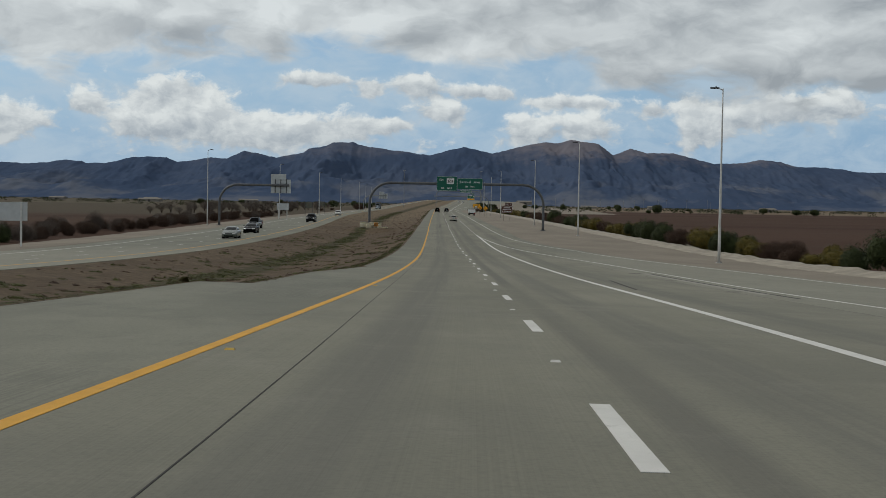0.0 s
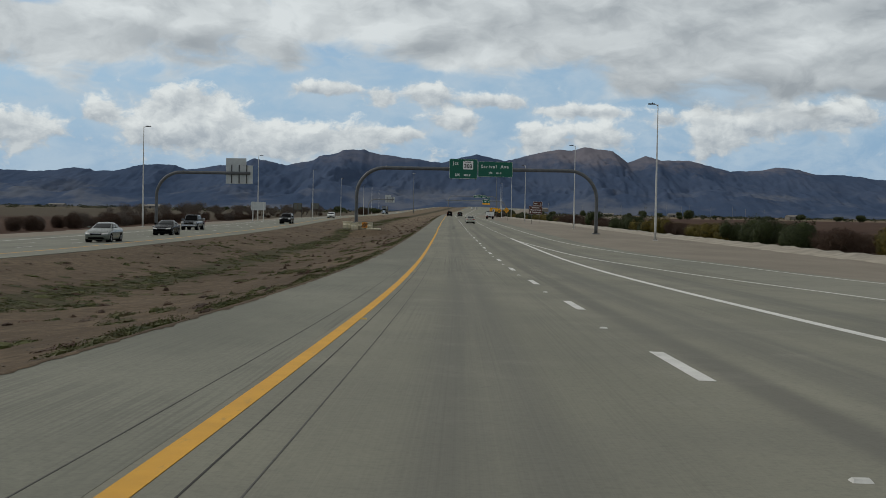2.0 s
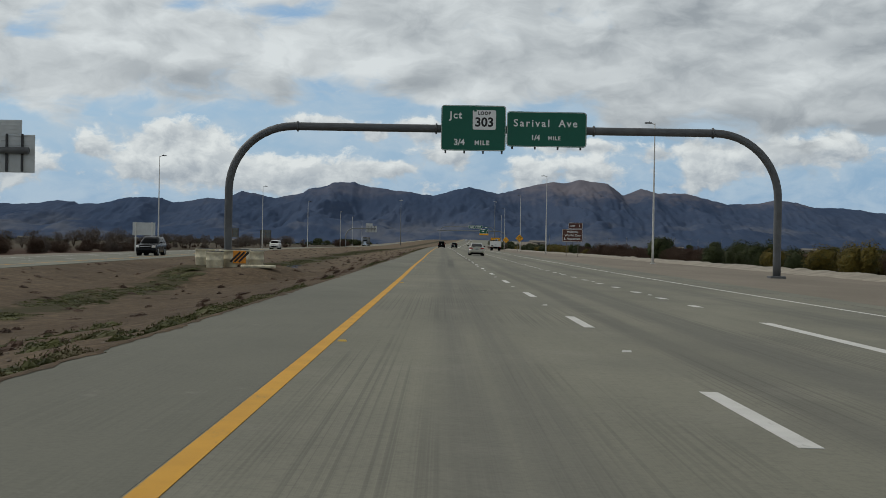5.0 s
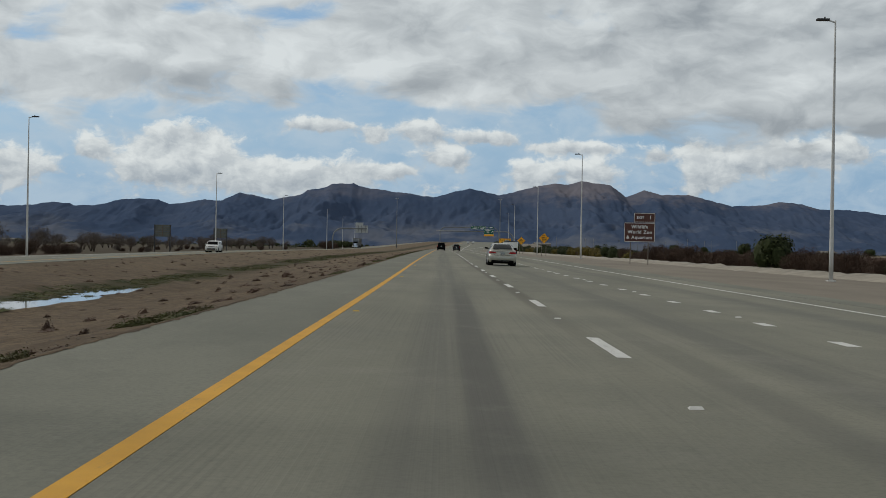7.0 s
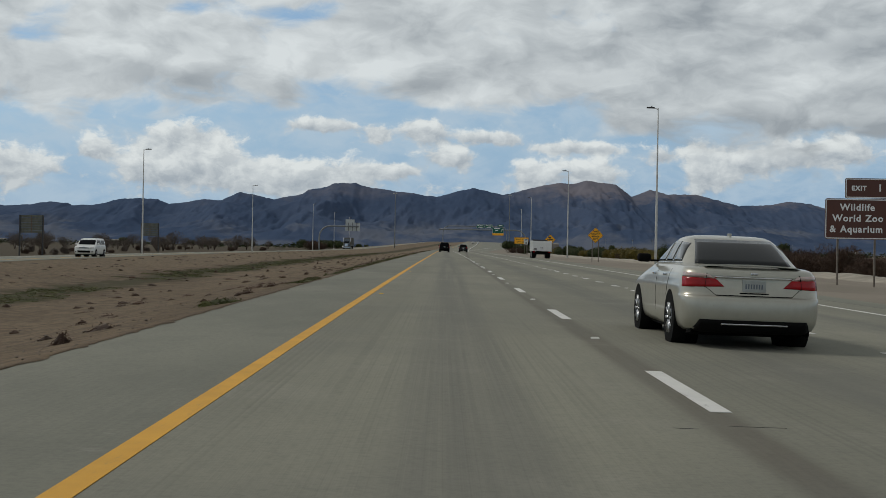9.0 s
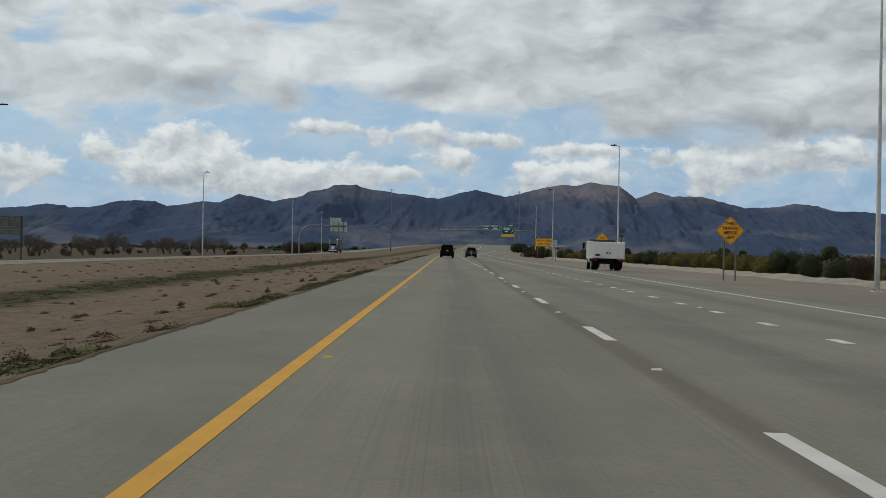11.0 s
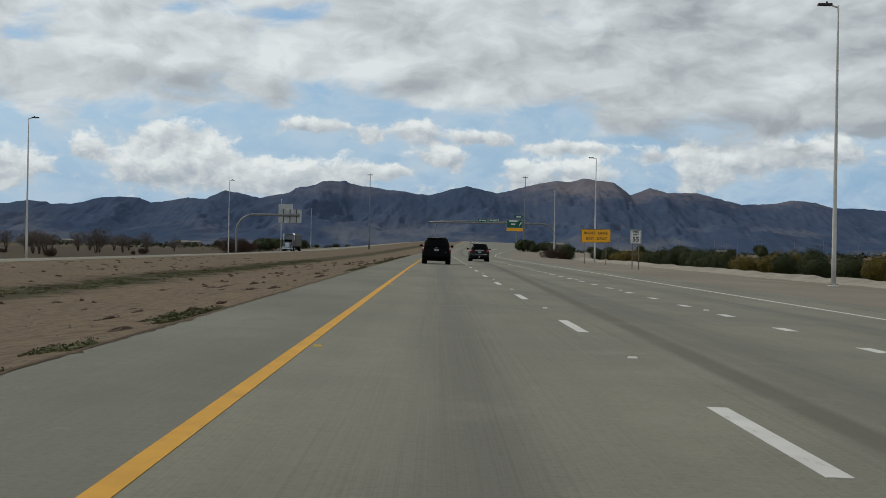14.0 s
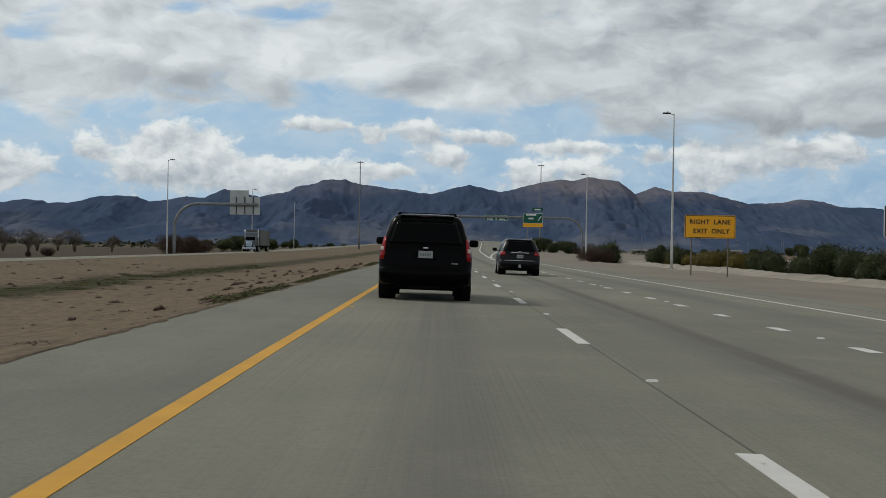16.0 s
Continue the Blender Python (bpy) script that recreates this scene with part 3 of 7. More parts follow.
def ribbon(name, rows, mat, lift=0.0, thick=0.0, height=None):
    """A strip along the road: rows of (y, d0, d1) with its own edges."""
    verts, faces = [], []
    hf = height or surface
    for y, d0, d1 in rows:
        for d in (d0, d1):
            verts.append((road_x(y) + d, y, hf(d, y) + lift))
        for d in (d1, d0):
            verts.append((road_x(y) + d, y, hf(d, y) + lift - max(thick, 0.004)))
    n = len(rows)
    for j in range(n - 1):
        a = 4 * j
        for k in range(4):
            b = (k + 1) % 4
            faces.append((a + k, a + b, a + 4 + b, a + 4 + k))
    faces += [(3, 2, 1, 0), tuple(4 * (n - 1) + k for k in range(4))]
    ob = mesh_object(name, verts, faces, mat)
    uv = ob.data.uv_layers.new(name="across")
    for lp, dat in zip(ob.data.loops, uv.data):
        y = ob.data.vertices[lp.vertex_index].co.y
        dat.uv = (ob.data.vertices[lp.vertex_index].co.x - road_x(y), y)
    return ob


def opp_surface(d, y):
    ne = opp_near(y) - road_x(y)
    return opp_z(y) - 0.02 * (ne - d)


ground = make_ground()
ROAD_YS = [*np.arange(-60, 720, 4.0), *np.arange(720, 2400, 30.0)]
SH_YS = sorted({*ROAD_YS, 36.9, 37.1, 51.9, 52.1, 65.9, 66.1})
road = tagged(ribbon("road", [(y, 0.0, 12.2) for y in ROAD_YS], M_ROAD, 0.0, 0.25), "grey tined concrete freeway carriageway with worn wheel tracks", "road", kind="structure")
sh_in = tagged(ribbon("shoulder_inner", [(y, left_edge(y), -0.003) for y in SH_YS if y < 1900], M_PALE, 0.0, 0.22), "pale concrete inner shoulder beside the dirt median", "shoulder", kind="structure")
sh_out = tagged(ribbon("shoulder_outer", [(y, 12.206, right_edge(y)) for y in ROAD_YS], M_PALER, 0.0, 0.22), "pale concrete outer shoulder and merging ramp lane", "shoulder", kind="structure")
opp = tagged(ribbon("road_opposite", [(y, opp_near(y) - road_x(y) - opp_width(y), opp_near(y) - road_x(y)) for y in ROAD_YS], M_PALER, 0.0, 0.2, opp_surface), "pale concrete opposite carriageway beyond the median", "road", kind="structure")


# ---------------------------------------------------------------- mountains
RIDGE_ROWS = ((-0.80, 0.034), (-0.50, 0.031), (-0.40, 0.029), (-0.333, 0.0263), (-0.314, 0.0276), (-0.299, 0.0298), (-0.286, 0.0291), (-0.283, 0.0275), (-0.267, 0.0279),
                      (-0.243, 0.0334), (-0.219, 0.0332), (-0.210, 0.0297), (-0.181, 0.0337), (-0.171, 0.0331), (-0.157, 0.0397), (-0.132, 0.0348), (-0.110, 0.0386),
                      (-0.106, 0.0419), (-0.092, 0.0449), (-0.087, 0.0472), (-0.071, 0.0479), (-0.059, 0.0443), (-0.027, 0.0407), (-0.010, 0.0381), (0.003, 0.0421),
                      (0.017, 0.0457), (0.040, 0.0406), (0.064, 0.0469), (0.080, 0.0503), (0.092, 0.0500), (0.102, 0.0525), (0.124, 0.0498), (0.136, 0.0411),
                      (0.150, 0.0467), (0.162, 0.0431), (0.183, 0.0437), (0.217, 0.0353), (0.242, 0.0367), (0.253, 0.0393), (0.268, 0.0382), (0.283, 0.0342),
                      (0.304, 0.0344), (0.333, 0.0309), (0.40, 0.031), (0.55, 0.034), (0.80, 0.033))


def make_mountains():
    """One range: the skyline ridge, with buttresses and valleys winding down to low foothills."""
    eye_y, far = 280.0, 4700.0
    top_y, deep = eye_y + far, 1150.0
    nx, ny = 1250, 84
    rows = [top_y - deep + (deep + 110.0) * j / (ny - 1) for j in range(ny)]
    slopes, heights = zip(*RIDGE_ROWS)
    verts, faces = [], []
    for y in rows:
        g = 1 - (top_y - y) / deep
        for i in range(nx):
            a = -0.62 + 1.24 * i / (nx - 1)
            x = a * far
            crest = float(np.interp(a, slopes, heights)) * far + 1.5 + 2.6 * noise.fractal(Vector((x / 40, 3.3, 0)), 0.6, 2.1, 5)
            if g > 1:
                verts.append((x, y, crest * max(0.2, 1 - (g - 1) * 2.2)))
                continue
            v = (1 - g) * deep
            wx = x + 90 * noise.noise(Vector((x / 420, v / 380, 2.2))) + 26 * noise.noise(Vector((x / 120, v / 110, 6.1)))
            steep = 1.55 + 0.55 * noise.noise(Vector((x / 620, 5.5, 0)))
            rise = max(0.0, g) ** steep
            keep = 3.4 * rise * (1 - rise)
            spine = 1 - 2 * abs(noise.fractal(Vector((wx / 280, v / 700, 1.7)), 1.0, 2.0, 2))
            rib = 1 - 2 * abs(noise.fractal(Vector((wx / 95, v / 230, 4.1)), 0.7, 2.1, 4))
            fine = noise.fractal(Vector((wx / 42, v / 60, 8.2)), 0.6, 2.1, 5)
            low = max(0.0, noise.noise(Vector((x / 360, 9.1, 0))) + 0.15) * math.exp(-((g - 0.36) / 0.16) ** 2)
            z = crest * (rise + keep * (0.15 * (spine - 0.45) + 0.065 * (rib - 0.5)) + 0.30 * low) + 2.2 * fine * min(1.0, 4 * rise) * min(1.0, (1 - g) * 12 + 0.25)
            verts.append((x, y, max(-6.0, min(z, crest * (0.35 + 0.66 * g)) - 5 * (1 - g)) if g > 0 else -6.0))
    for j in range(ny - 1):
        for i in range(nx - 1):
            a = j * nx + i
            faces.append((a, a + 1, a + nx + 1, a + nx))
    return tagged(mesh_object("mountain_range", verts, faces, M_ROCK, True), "desert mountain range with blue haze and cloud shade in its colour", "mountain", kind="structure")


make_mountains()


def dirt_spill():
    """Loose earth washed over the inner shoulder's edge."""
    ys = [-10 + 0.22 * k for k in range(3000)]
    verts, faces = [], []
    for y in ys:
        le = left_edge(y)
        w = 0.01 + 0.09 * noise.fractal(Vector((y / 0.8, 5.1, 0)), 0.5, 2.2, 5) + 0.07 * max(0, noise.noise(Vector((y / 4.0, 2.2, 0))))
        for d, lift in ((le - 0.30, -0.07), (le - 0.02, 0.012), (le + max(0.0, w), 0.0045)):
            verts.append((road_x(y) + d, y, surface(d, y) + lift))
    for j in range(len(ys) - 1):
        for i in range(2):
            a = 3 * j + i
            faces.append((a, a + 1, a + 4, a + 3))
    return tagged(mesh_object("dirt_spill", verts, faces, M_DIRT, True), "loose brown earth washed over the shoulder's edge", "earth", kind="structure")


dirt_spill()

# ---------------------------------------------------------------- road markings
def line(name, rows, mat, label, hf=None):
    return tagged(ribbon(name, rows, mat, 0.0045, 0.004, hf), label, "road marking", kind="structure")


FINE = [*np.arange(-20, 700, 3.0), *np.arange(700, 2000, 25.0)]
yellow_d = smooth_table(((-20, -0.12), (12, -0.12), (32, -0.09), (52, -0.01), (75, 0.03), (150, 0.0), (220, -0.04), (275, -0.13), (315, -0.13), (360, -0.08), (405, -0.06), (450, -0.05), (495, -0.01), (560, 0.0), (900, 0.0)))
line("edge_line_yellow", [(y, 0.025 + yellow_d(y), 0.172 + yellow_d(y)) for y in FINE], M_YELLOW, "worn solid yellow edge line along the inner shoulder")
line("edge_line_white", [(y, right_line(y) - 0.06, right_line(y) + 0.06) for y in FINE if y > 20], M_WHITE, "thin solid white edge line along the outer shoulder")
line("gore_line_white", [(y, gore_d(y) - 0.11, gore_d(y) + 0.11) for y in np.arange(-20, 194, 3.0)], M_WHITE, "broad solid white line where the ramp merges")
line("ramp_edge_line", [(y, ramp_left(y) - 0.07, ramp_left(y) + 0.07) for y in np.arange(-20, 185, 3.0)], M_WHITE, "thin white line along the merging ramp lane")
for k in range(2):
    line("edge_line_opposite", [(y, opp_near(y) - road_x(y) - (opp_width(y) - 3.3 if k else 2.9) - 0.09, opp_near(y) - road_x(y) - (opp_width(y) - 3.3 if k else 2.9) + 0.09) for y in FINE], M_WHITE if k else M_YELLOW, "solid edge line on the opposite carriageway", opp_surface)

DASH_PHASE, DASH_STEP = 9.62, 12.192
dash_d = smooth_table(((-20, 3.80), (28, 3.84), (48, 3.92), (68, 3.88), (95, 3.86), (120, 3.76), (150, 3.68), (170, 3.68), (220, 3.68), (400, 3.69), (470, 3.75), (505, 3.70), (535, 3.70), (700, 3.70), (1000, 3.70)))
dash_shift = smooth_table(((-30, 0.60), (10, 0.68), (30, 0.75), (60, 0.60), (130, 0.38), (190, 0.15), (250, 0.0), (300, 0.0), (480, 0.0), (506, 0.24), (522, 0.22), (545, 0.06), (600, 0.0), (1000, 0.0)))


def box_ribbon(name, y0, y1, d0, d1, mat, hf=surface):
    ym = (y0 + y1) / 2
    return ribbon(name, [(y0, d0, d1), (ym, d0, d1), (y1, d0, d1)], mat, 0.0045, 0.004, hf)


lane_group = "broken white lane lines"
k = -1
while DASH_PHASE + k * DASH_STEP < 1000:
    y1 = DASH_PHASE + k * DASH_STEP + dash_shift(k * DASH_STEP)
    dm = dash_d(y1)
    ob = box_ribbon("lane_dash", y1 - 3.15, y1, dm - 0.08, dm + 0.08, M_WHITE)
    tagged(ob, "worn white lane dash on grey concrete", "lane dash", lane_group, "structure")
    k += 1
# short broad dots that set off the exit-only lane
dot_d = smooth_table(((180, 7.2), (290, 7.2), (400, 7.3), (485, 7.42), (548, 7.52), (640, 7.55)))
for k in range(-16, 80):
    y1 = 272.74 + k * 4.549 if k < 32 else 418.32 + (k - 32) * 4.455 if k < 46 else 480.69 + (k - 46) * 4.545
    dm = dot_d(y1)
    ob = box_ribbon("lane_dot", y1 - 0.92, y1, dm - 0.10, dm + 0.10, M_WHITE)
    tagged(ob, "short broad white dash of the exit-only lane", "lane dash", "exit lane dashes", "structure")
line("exit_gore_line", [(y, dot_d(min(y, 640)) - 0.13 + min(1.0, max(0, y - 670) * 0.01), dot_d(min(y, 640)) + 0.13 + min(1.0, max(0, y - 670) * 0.01)) for y in np.arange(EXIT_Y - 4, EXIT_Y + 700, 10.0)], M_WHITE, "solid white line at the exit gore")
line("exit_gore_line_outer", [(y, 8.2 + max(0, y - 700) ** 1.15 * 0.014 - 0.13, 8.2 + max(0, y - 700) ** 1.15 * 0.014 + 0.13) for y in np.arange(700, 1000, 10.0)], M_WHITE, "solid white line diverging along the exit ramp")
for row, dd in enumerate((6.5, 10.0)):
    for k in range(60 if row == 0 else 26):
        y1 = 20 + k * DASH_STEP
        ob = box_ribbon("lane_dash", y1 - 3.05, y1, -dd - 0.075, -dd + 0.075, M_WHITE, lambda d, y: 0)
        me = ob.data
        for v in me.vertices:
            y = v.co.y
            v.co.x = opp_near(y) - dd + (v.co.x - road_x(y) + dd)
            v.co.z = opp_surface(v.co.x - road_x(y), y) + 0.007
        tagged(ob, "white lane dash on the opposite carriageway", "lane dash", "opposite lane dashes", "structure")
# joints sawn along the slabs
for dd, wid, y0 in ((3.75, 0.007, 505), (12.203, 0.006, -60)):
    tagged(ribbon("slab_joint", [(y, dd - wid, dd + wid) for y in FINE if y0 < y < 900], M_JOINT, 0.003, 0.003), "dark sealed joint between concrete slabs", "joint", kind="structure")


# raised pavement markers glued between the dashes
M_STUD = plain("worn_white_road_stud", (0.55, 0.55, 0.52), 0.6, vary=0.2)
M_STUDY = plain("worn_yellow_road_stud", (0.50, 0.33, 0.06), 0.6, vary=0.2)


def road_stud(d, y, mat, label):
    bm = bmesh.new()
    low = [bm.verts.new((x, y_, 0.0)) for x, y_ in ((-0.056, -0.05), (0.056, -0.05), (0.056, 0.05), (-0.056, 0.05))]
    top = [bm.verts.new((x, y_, 0.019)) for x, y_ in ((-0.044, -0.022), (0.044, -0.022), (0.044, 0.022), (-0.044, 0.022))]
    bm.faces.new(low[::-1])
    bm.faces.new(top)
    for k in range(4):
        bm.faces.new((low[k], low[(k + 1) % 4], top[(k + 1) % 4], top[k]))
    me = bpy.data.meshes.new("road_stud")
    bm.to_mesh(me)
    bm.free()
    me.materials.append(mat)
    ob = new("road_stud", me)
    ob.matrix_basis = pose(road_x(y) + d, y, surface(d, y) + 0.001)
    return tagged(ob, label, "road stud", "raised road studs")


stud_d = smooth_table(((-20, 3.72), (60, 3.72), (145, 3.60), (300, 3.62), (410, 3.64), (470, 3.79), (540, 3.82), (700, 3.82)))
for k in range(0, 52):
    road_stud(stud_d(k * DASH_STEP), DASH_PHASE + k * DASH_STEP + 4.5, M_STUD, "worn white raised stud on the lane line")
    if k % 2 == 0:
        road_stud(0.25, DASH_PHASE + k * DASH_STEP + 4.5, M_STUDY, "worn yellow raised stud beside the edge line")
for k in range(-15, 79, 3):
    y1 = (272.74 + k * 4.549 if k < 32 else 418.32 + (k - 32) * 4.455 if k < 46 else 480.69 + (k - 46) * 4.545) + 1.8
    road_stud(dot_d(y1) + 0.05, y1, M_STUD, "worn white raised stud in the exit lane line")
JOINT = smooth_table(((-20, 1.5), (6, 1.30), (12, 1.16), (30, 0.78), (45, 0.58), (60, 0.46), (90, 0.35), (130, 0.32)))
tagged(ribbon("slab_joint", [(y, JOINT(y) - 0.006, JOINT(y) + 0.006) for y in np.arange(-20, 130, 2.0)], M_JOINTDARK, 0.003, 0.003), "dark open joint slanting to the edge line", "joint", kind="structure")

for dd, y0, y1 in ((0.67, 74, 150), (-0.30, 66, 150)):
    tagged(ribbon("slab_joint", [(y, dd - 0.005, dd + 0.005) for y in np.arange(y0, y1, 3.0)], M_JOINT, 0.003, 0.003), "thin dark saw cut along the concrete", "joint", kind="structure")

# a worn repair joint and tar seams beside the merging ramp
M_PATCH = plain("pale_joint_mortar", (0.27, 0.262, 0.225), 0.9, vary=0.25, scale=3.0)
tagged(ribbon("repair_joint", [(y, 12.80 + 0.06 * noise.noise(Vector((y / 2.0, 1.1, 0))), 13.20 + 0.08 * noise.noise(Vector((y / 1.6, 4.1, 0)))) for y in np.arange(44.0, 73.0, 0.8)], M_PATCH, 0.003, 0.003), "pale crumbling mortar along a repaired pavement joint", "joint", kind="structure")
tagged(ribbon("repair_joint", [(y, 13.20 + 0.05 * noise.noise(Vector((y / 2.0, 7.1, 0))), 13.38 + 0.06 * noise.noise(Vector((y / 1.1, 2.1, 0)))) for y in np.arange(41.0, 73.0, 0.8)], M_JOINTDARK, 0.004, 0.003), "dark gap along a repaired pavement joint", "joint", kind="structure")
for y0, d0, y1, d1, wid in ((44.7, 8.67, 56.1, 9.15, 0.05), (46.0, 12.1, 46.9, 12.75, 0.16), (71.6, 12.2, 72.4, 12.8, 0.16), (60.5, 12.4, 61.2, 12.75, 0.10)):
    tagged(ribbon("tar_seam", [(y0 + (y1 - y0) * q, d0 + (d1 - d0) * q - wid, d0 + (d1 - d0) * q + wid) for q in (0.0, 0.3, 0.7, 1.0)], M_JOINTDARK, 0.005, 0.003), "dark tar seam across the worn concrete", "seam", kind="structure")

# short cracks and spalled joints across the lanes
for cy, d0, d1 in ((281.9, 4.05, 4.25), (310.3, 3.15, 3.32), (310.5, 3.55, 3.95), (438.1, 3.55, 4.7), (120.5, 4.4, 5.0), (205.0, 2.2, 2.7)):
    tagged(ribbon("road_crack", [(cy - 0.006, d0 + 0.06, d0 + 0.17), (cy, d0, d1), (cy + 0.007, d1 - 0.17, d1 - 0.05)], M_JOINT, 0.003, 0.003), "short dark crack across the concrete lane", "crack", kind="structure")

# ---------------------------------------------------------------- mesh helpers
def part(name, bm, mat, parent, label="", at=None, smooth=False):
    me = bpy.data.meshes.new(name)
    if smooth:
        for f in bm.faces:
            f.smooth = True
    bm.to_mesh(me)
    bm.free()
    for m in mat if isinstance(mat, (list, tuple)) else [mat]:
        me.materials.append(m)
    ob = new(name, me)
    ob.parent = parent
    if at is not None:
        ob.matrix_basis = at
    if label:
        ob["label"] = label
    return ob


def thing(name, m, label, category, group="", kind=""):
    ob = new(name)
    ob.empty_display_size = 0.2
    ob.matrix_basis = m
    return tagged(ob, label, category, group, kind)


def box(bm, x0, x1, y0, y1, z0, z1, mat=0):
    vs = [bm.verts.new((x, y, z)) for z in (z0, z1) for y in (y0, y1) for x in (x0, x1)]
    for a in ((0, 2, 3, 1), (4, 5, 7, 6), (0, 1, 5, 4), (2, 6, 7, 3), (0, 4, 6, 2), (1, 3, 7, 5)):
        f = bm.faces.new([vs[i] for i in a])
        f.material_index = mat
    return bm


def boxed(x0, x1, y0, y1, z0, z1, bev=0.0, seg=1):
    bm = box(bmesh.new(), x0, x1, y0, y1, z0, z1)
    if bev:
        bmesh.ops.bevel(bm, geom=bm.edges[:], offset=bev, segments=seg, affect="EDGES", profile=0.6)
    return bm


def tube(bm, pts, radii, seg=12, cap=True, mat=0):
    """A round tube along points, with a radius for each."""
    pts = [Vector(p) for p in pts]
    rings = []
    for i, p in enumerate(pts):
        t = (pts[min(i + 1, len(pts) - 1)] - pts[max(i - 1, 0)]).normalized()
        ref = Vector((0, 1, 0)) if abs(t.y) < 0.9 else Vector((1, 0, 0))
        u = t.cross(ref).normalized()
        v = t.cross(u).normalized()
        r = radii[i] if isinstance(radii, (list, tuple)) else radii
        rings.append([bm.verts.new(p + (u * math.cos(a) + v * math.sin(a)) * r) for a in [2 * math.pi * k / seg for k in range(seg)]])
    for a, b in zip(rings, rings[1:]):
        for k in range(seg):
            f = bm.faces.new((a[k], a[(k + 1) % seg], b[(k + 1) % seg], b[k]))
            f.smooth, f.material_index = True, mat
    if cap:
        bm.faces.new(rings[0][::-1]).material_index = mat
        bm.faces.new(rings[-1]).material_index = mat
    return bm


# ---------------------------------------------------------------- light poles
def street_lamp(x, y, side):
    """A tall tapered steel pole with a short bracket and a flat head; side: the way its head points."""
    z = ground_z(x, y)
    H = 15.2
    e = thing("street_lamp", pose(x, y, z), "tall tapered galvanised steel lamp pole with a flat head", "street lamp", "freeway lamp poles")
    bm = tube(bmesh.new(), [(0, 0, 0.06 + (H - 0.06) * k / 8) for k in range(9)], [0.135 - 0.085 * k / 8 for k in range(9)], 12)
    part("pole", bm, M_GALV, e)
    part("base_plate", boxed(-0.24, 0.24, -0.24, 0.24, -0.05, 0.06, 0.015), M_GALV, e)
    for k in range(4):
        sx, sy = (-1, 1)[k % 2] * 0.18, (-1, 1)[k // 2] * 0.18
        part("anchor_bolt", tube(bmesh.new(), [(sx, sy, 0.05), (sx, sy, 0.13)], 0.02, 6), M_DARKSTEEL, e)
    bm = tube(bmesh.new(), [(0, 0, H - 0.12), (side * 0.45, 0, H + 0.02)], [0.05, 0.04], 8)
    part("bracket", bm, M_GALV, e)
    bm = boxed(min(0.35 * side, 1.1 * side), max(0.35 * side, 1.1 * side), -0.17, 0.17, H - 0.03, H + 0.10, 0.04, 2)
    part("lamp_head", bm, M_DARKSTEEL, e)
    part("photocell", tube(bmesh.new(), [(0.62 * side, 0, H + 0.09), (0.62 * side, 0, H + 0.21)], [0.05, 0.045], 8), M_DARKSTEEL, e)
    return e


for x, y in ((27.0, 14.0), (27.3, 116.0), (25.35, 217.5), (24.85, 313.5), (21.95, 429.5), (22.75, 534.5), (23.75, 656.0), (27.0, 765.0)):
    street_lamp(x, y, -1)
for x, y in ((-44.5, 270.0), (-43.4, 381.0), (-42.6, 495.0), (-42.95, 605.0), (-43.0, 740.0), (-46.0, 855.0), (-48.0, 965.0)):
    street_lamp(x, y, 1)


def high_mast(x, y):
    z = ground_z(x, y)
    H = 25.5
    e = thing("high_mast", pose(x, y, z), "very tall thin steel mast with a ring of floodlights", "light mast", "interchange high masts")
    part("pole", tube(bmesh.new(), [(0, 0, H * k / 6) for k in range(7)], [0.26 - 0.16 * k / 6 for k in range(7)], 10), M_GANTRY, e)
    bm = bmesh.new()
    tube(bm, [(0.7 * math.cos(a), 0.7 * math.sin(a), H - 0.3) for a in [k * math.pi / 6 for k in range(13)]], 0.05, 6)
    part("ring", bm, M_DARKSTEEL, e)
    for k in range(6):
        a = k * math.pi / 3
        part("floodlight", boxed(0.75 * math.cos(a) - 0.16, 0.75 * math.cos(a) + 0.16, 0.75 * math.sin(a) - 0.16, 0.75 * math.sin(a) + 0.16, H - 0.5, H - 0.25, 0.03), M_GALV, e)


high_mast(-23.0, 910.0)
high_mast(29.5, 915.0)

# ---------------------------------------------------------------- lettering and signs
def words(text, size, mat, parent, x, y, z, align="CENTER", name="lettering", bold=0.012, label="", space=1.0):
    """Upright lettering that faces -y, with a little thickness."""
    cu = bpy.data.curves.new("lettering", "FONT")
    cu.body, cu.size, cu.extrude, cu.offset = text, size, 0.004, bold
    cu.align_x, cu.align_y = align, "CENTER"
    cu.space_character = space
    cu.resolution_u = 3
    tmp = bpy.data.objects.new("tmp", cu)
    scene.collection.objects.link(tmp)
    me = bpy.data.meshes.new_from_object(tmp.evaluated_get(bpy.context.evaluated_depsgraph_get()))
    bpy.data.objects.remove(tmp)
    bpy.data.curves.remove(cu)
    me.transform(Matrix.Rotation(radians(90), 4, "X"))
    me.materials.clear()
    me.materials.append(mat)
    ob = new(name, me)
    ob.parent = parent
    ob.matrix_basis = pose(x, y, z)
    if label:
        ob["label"] = label
    return ob


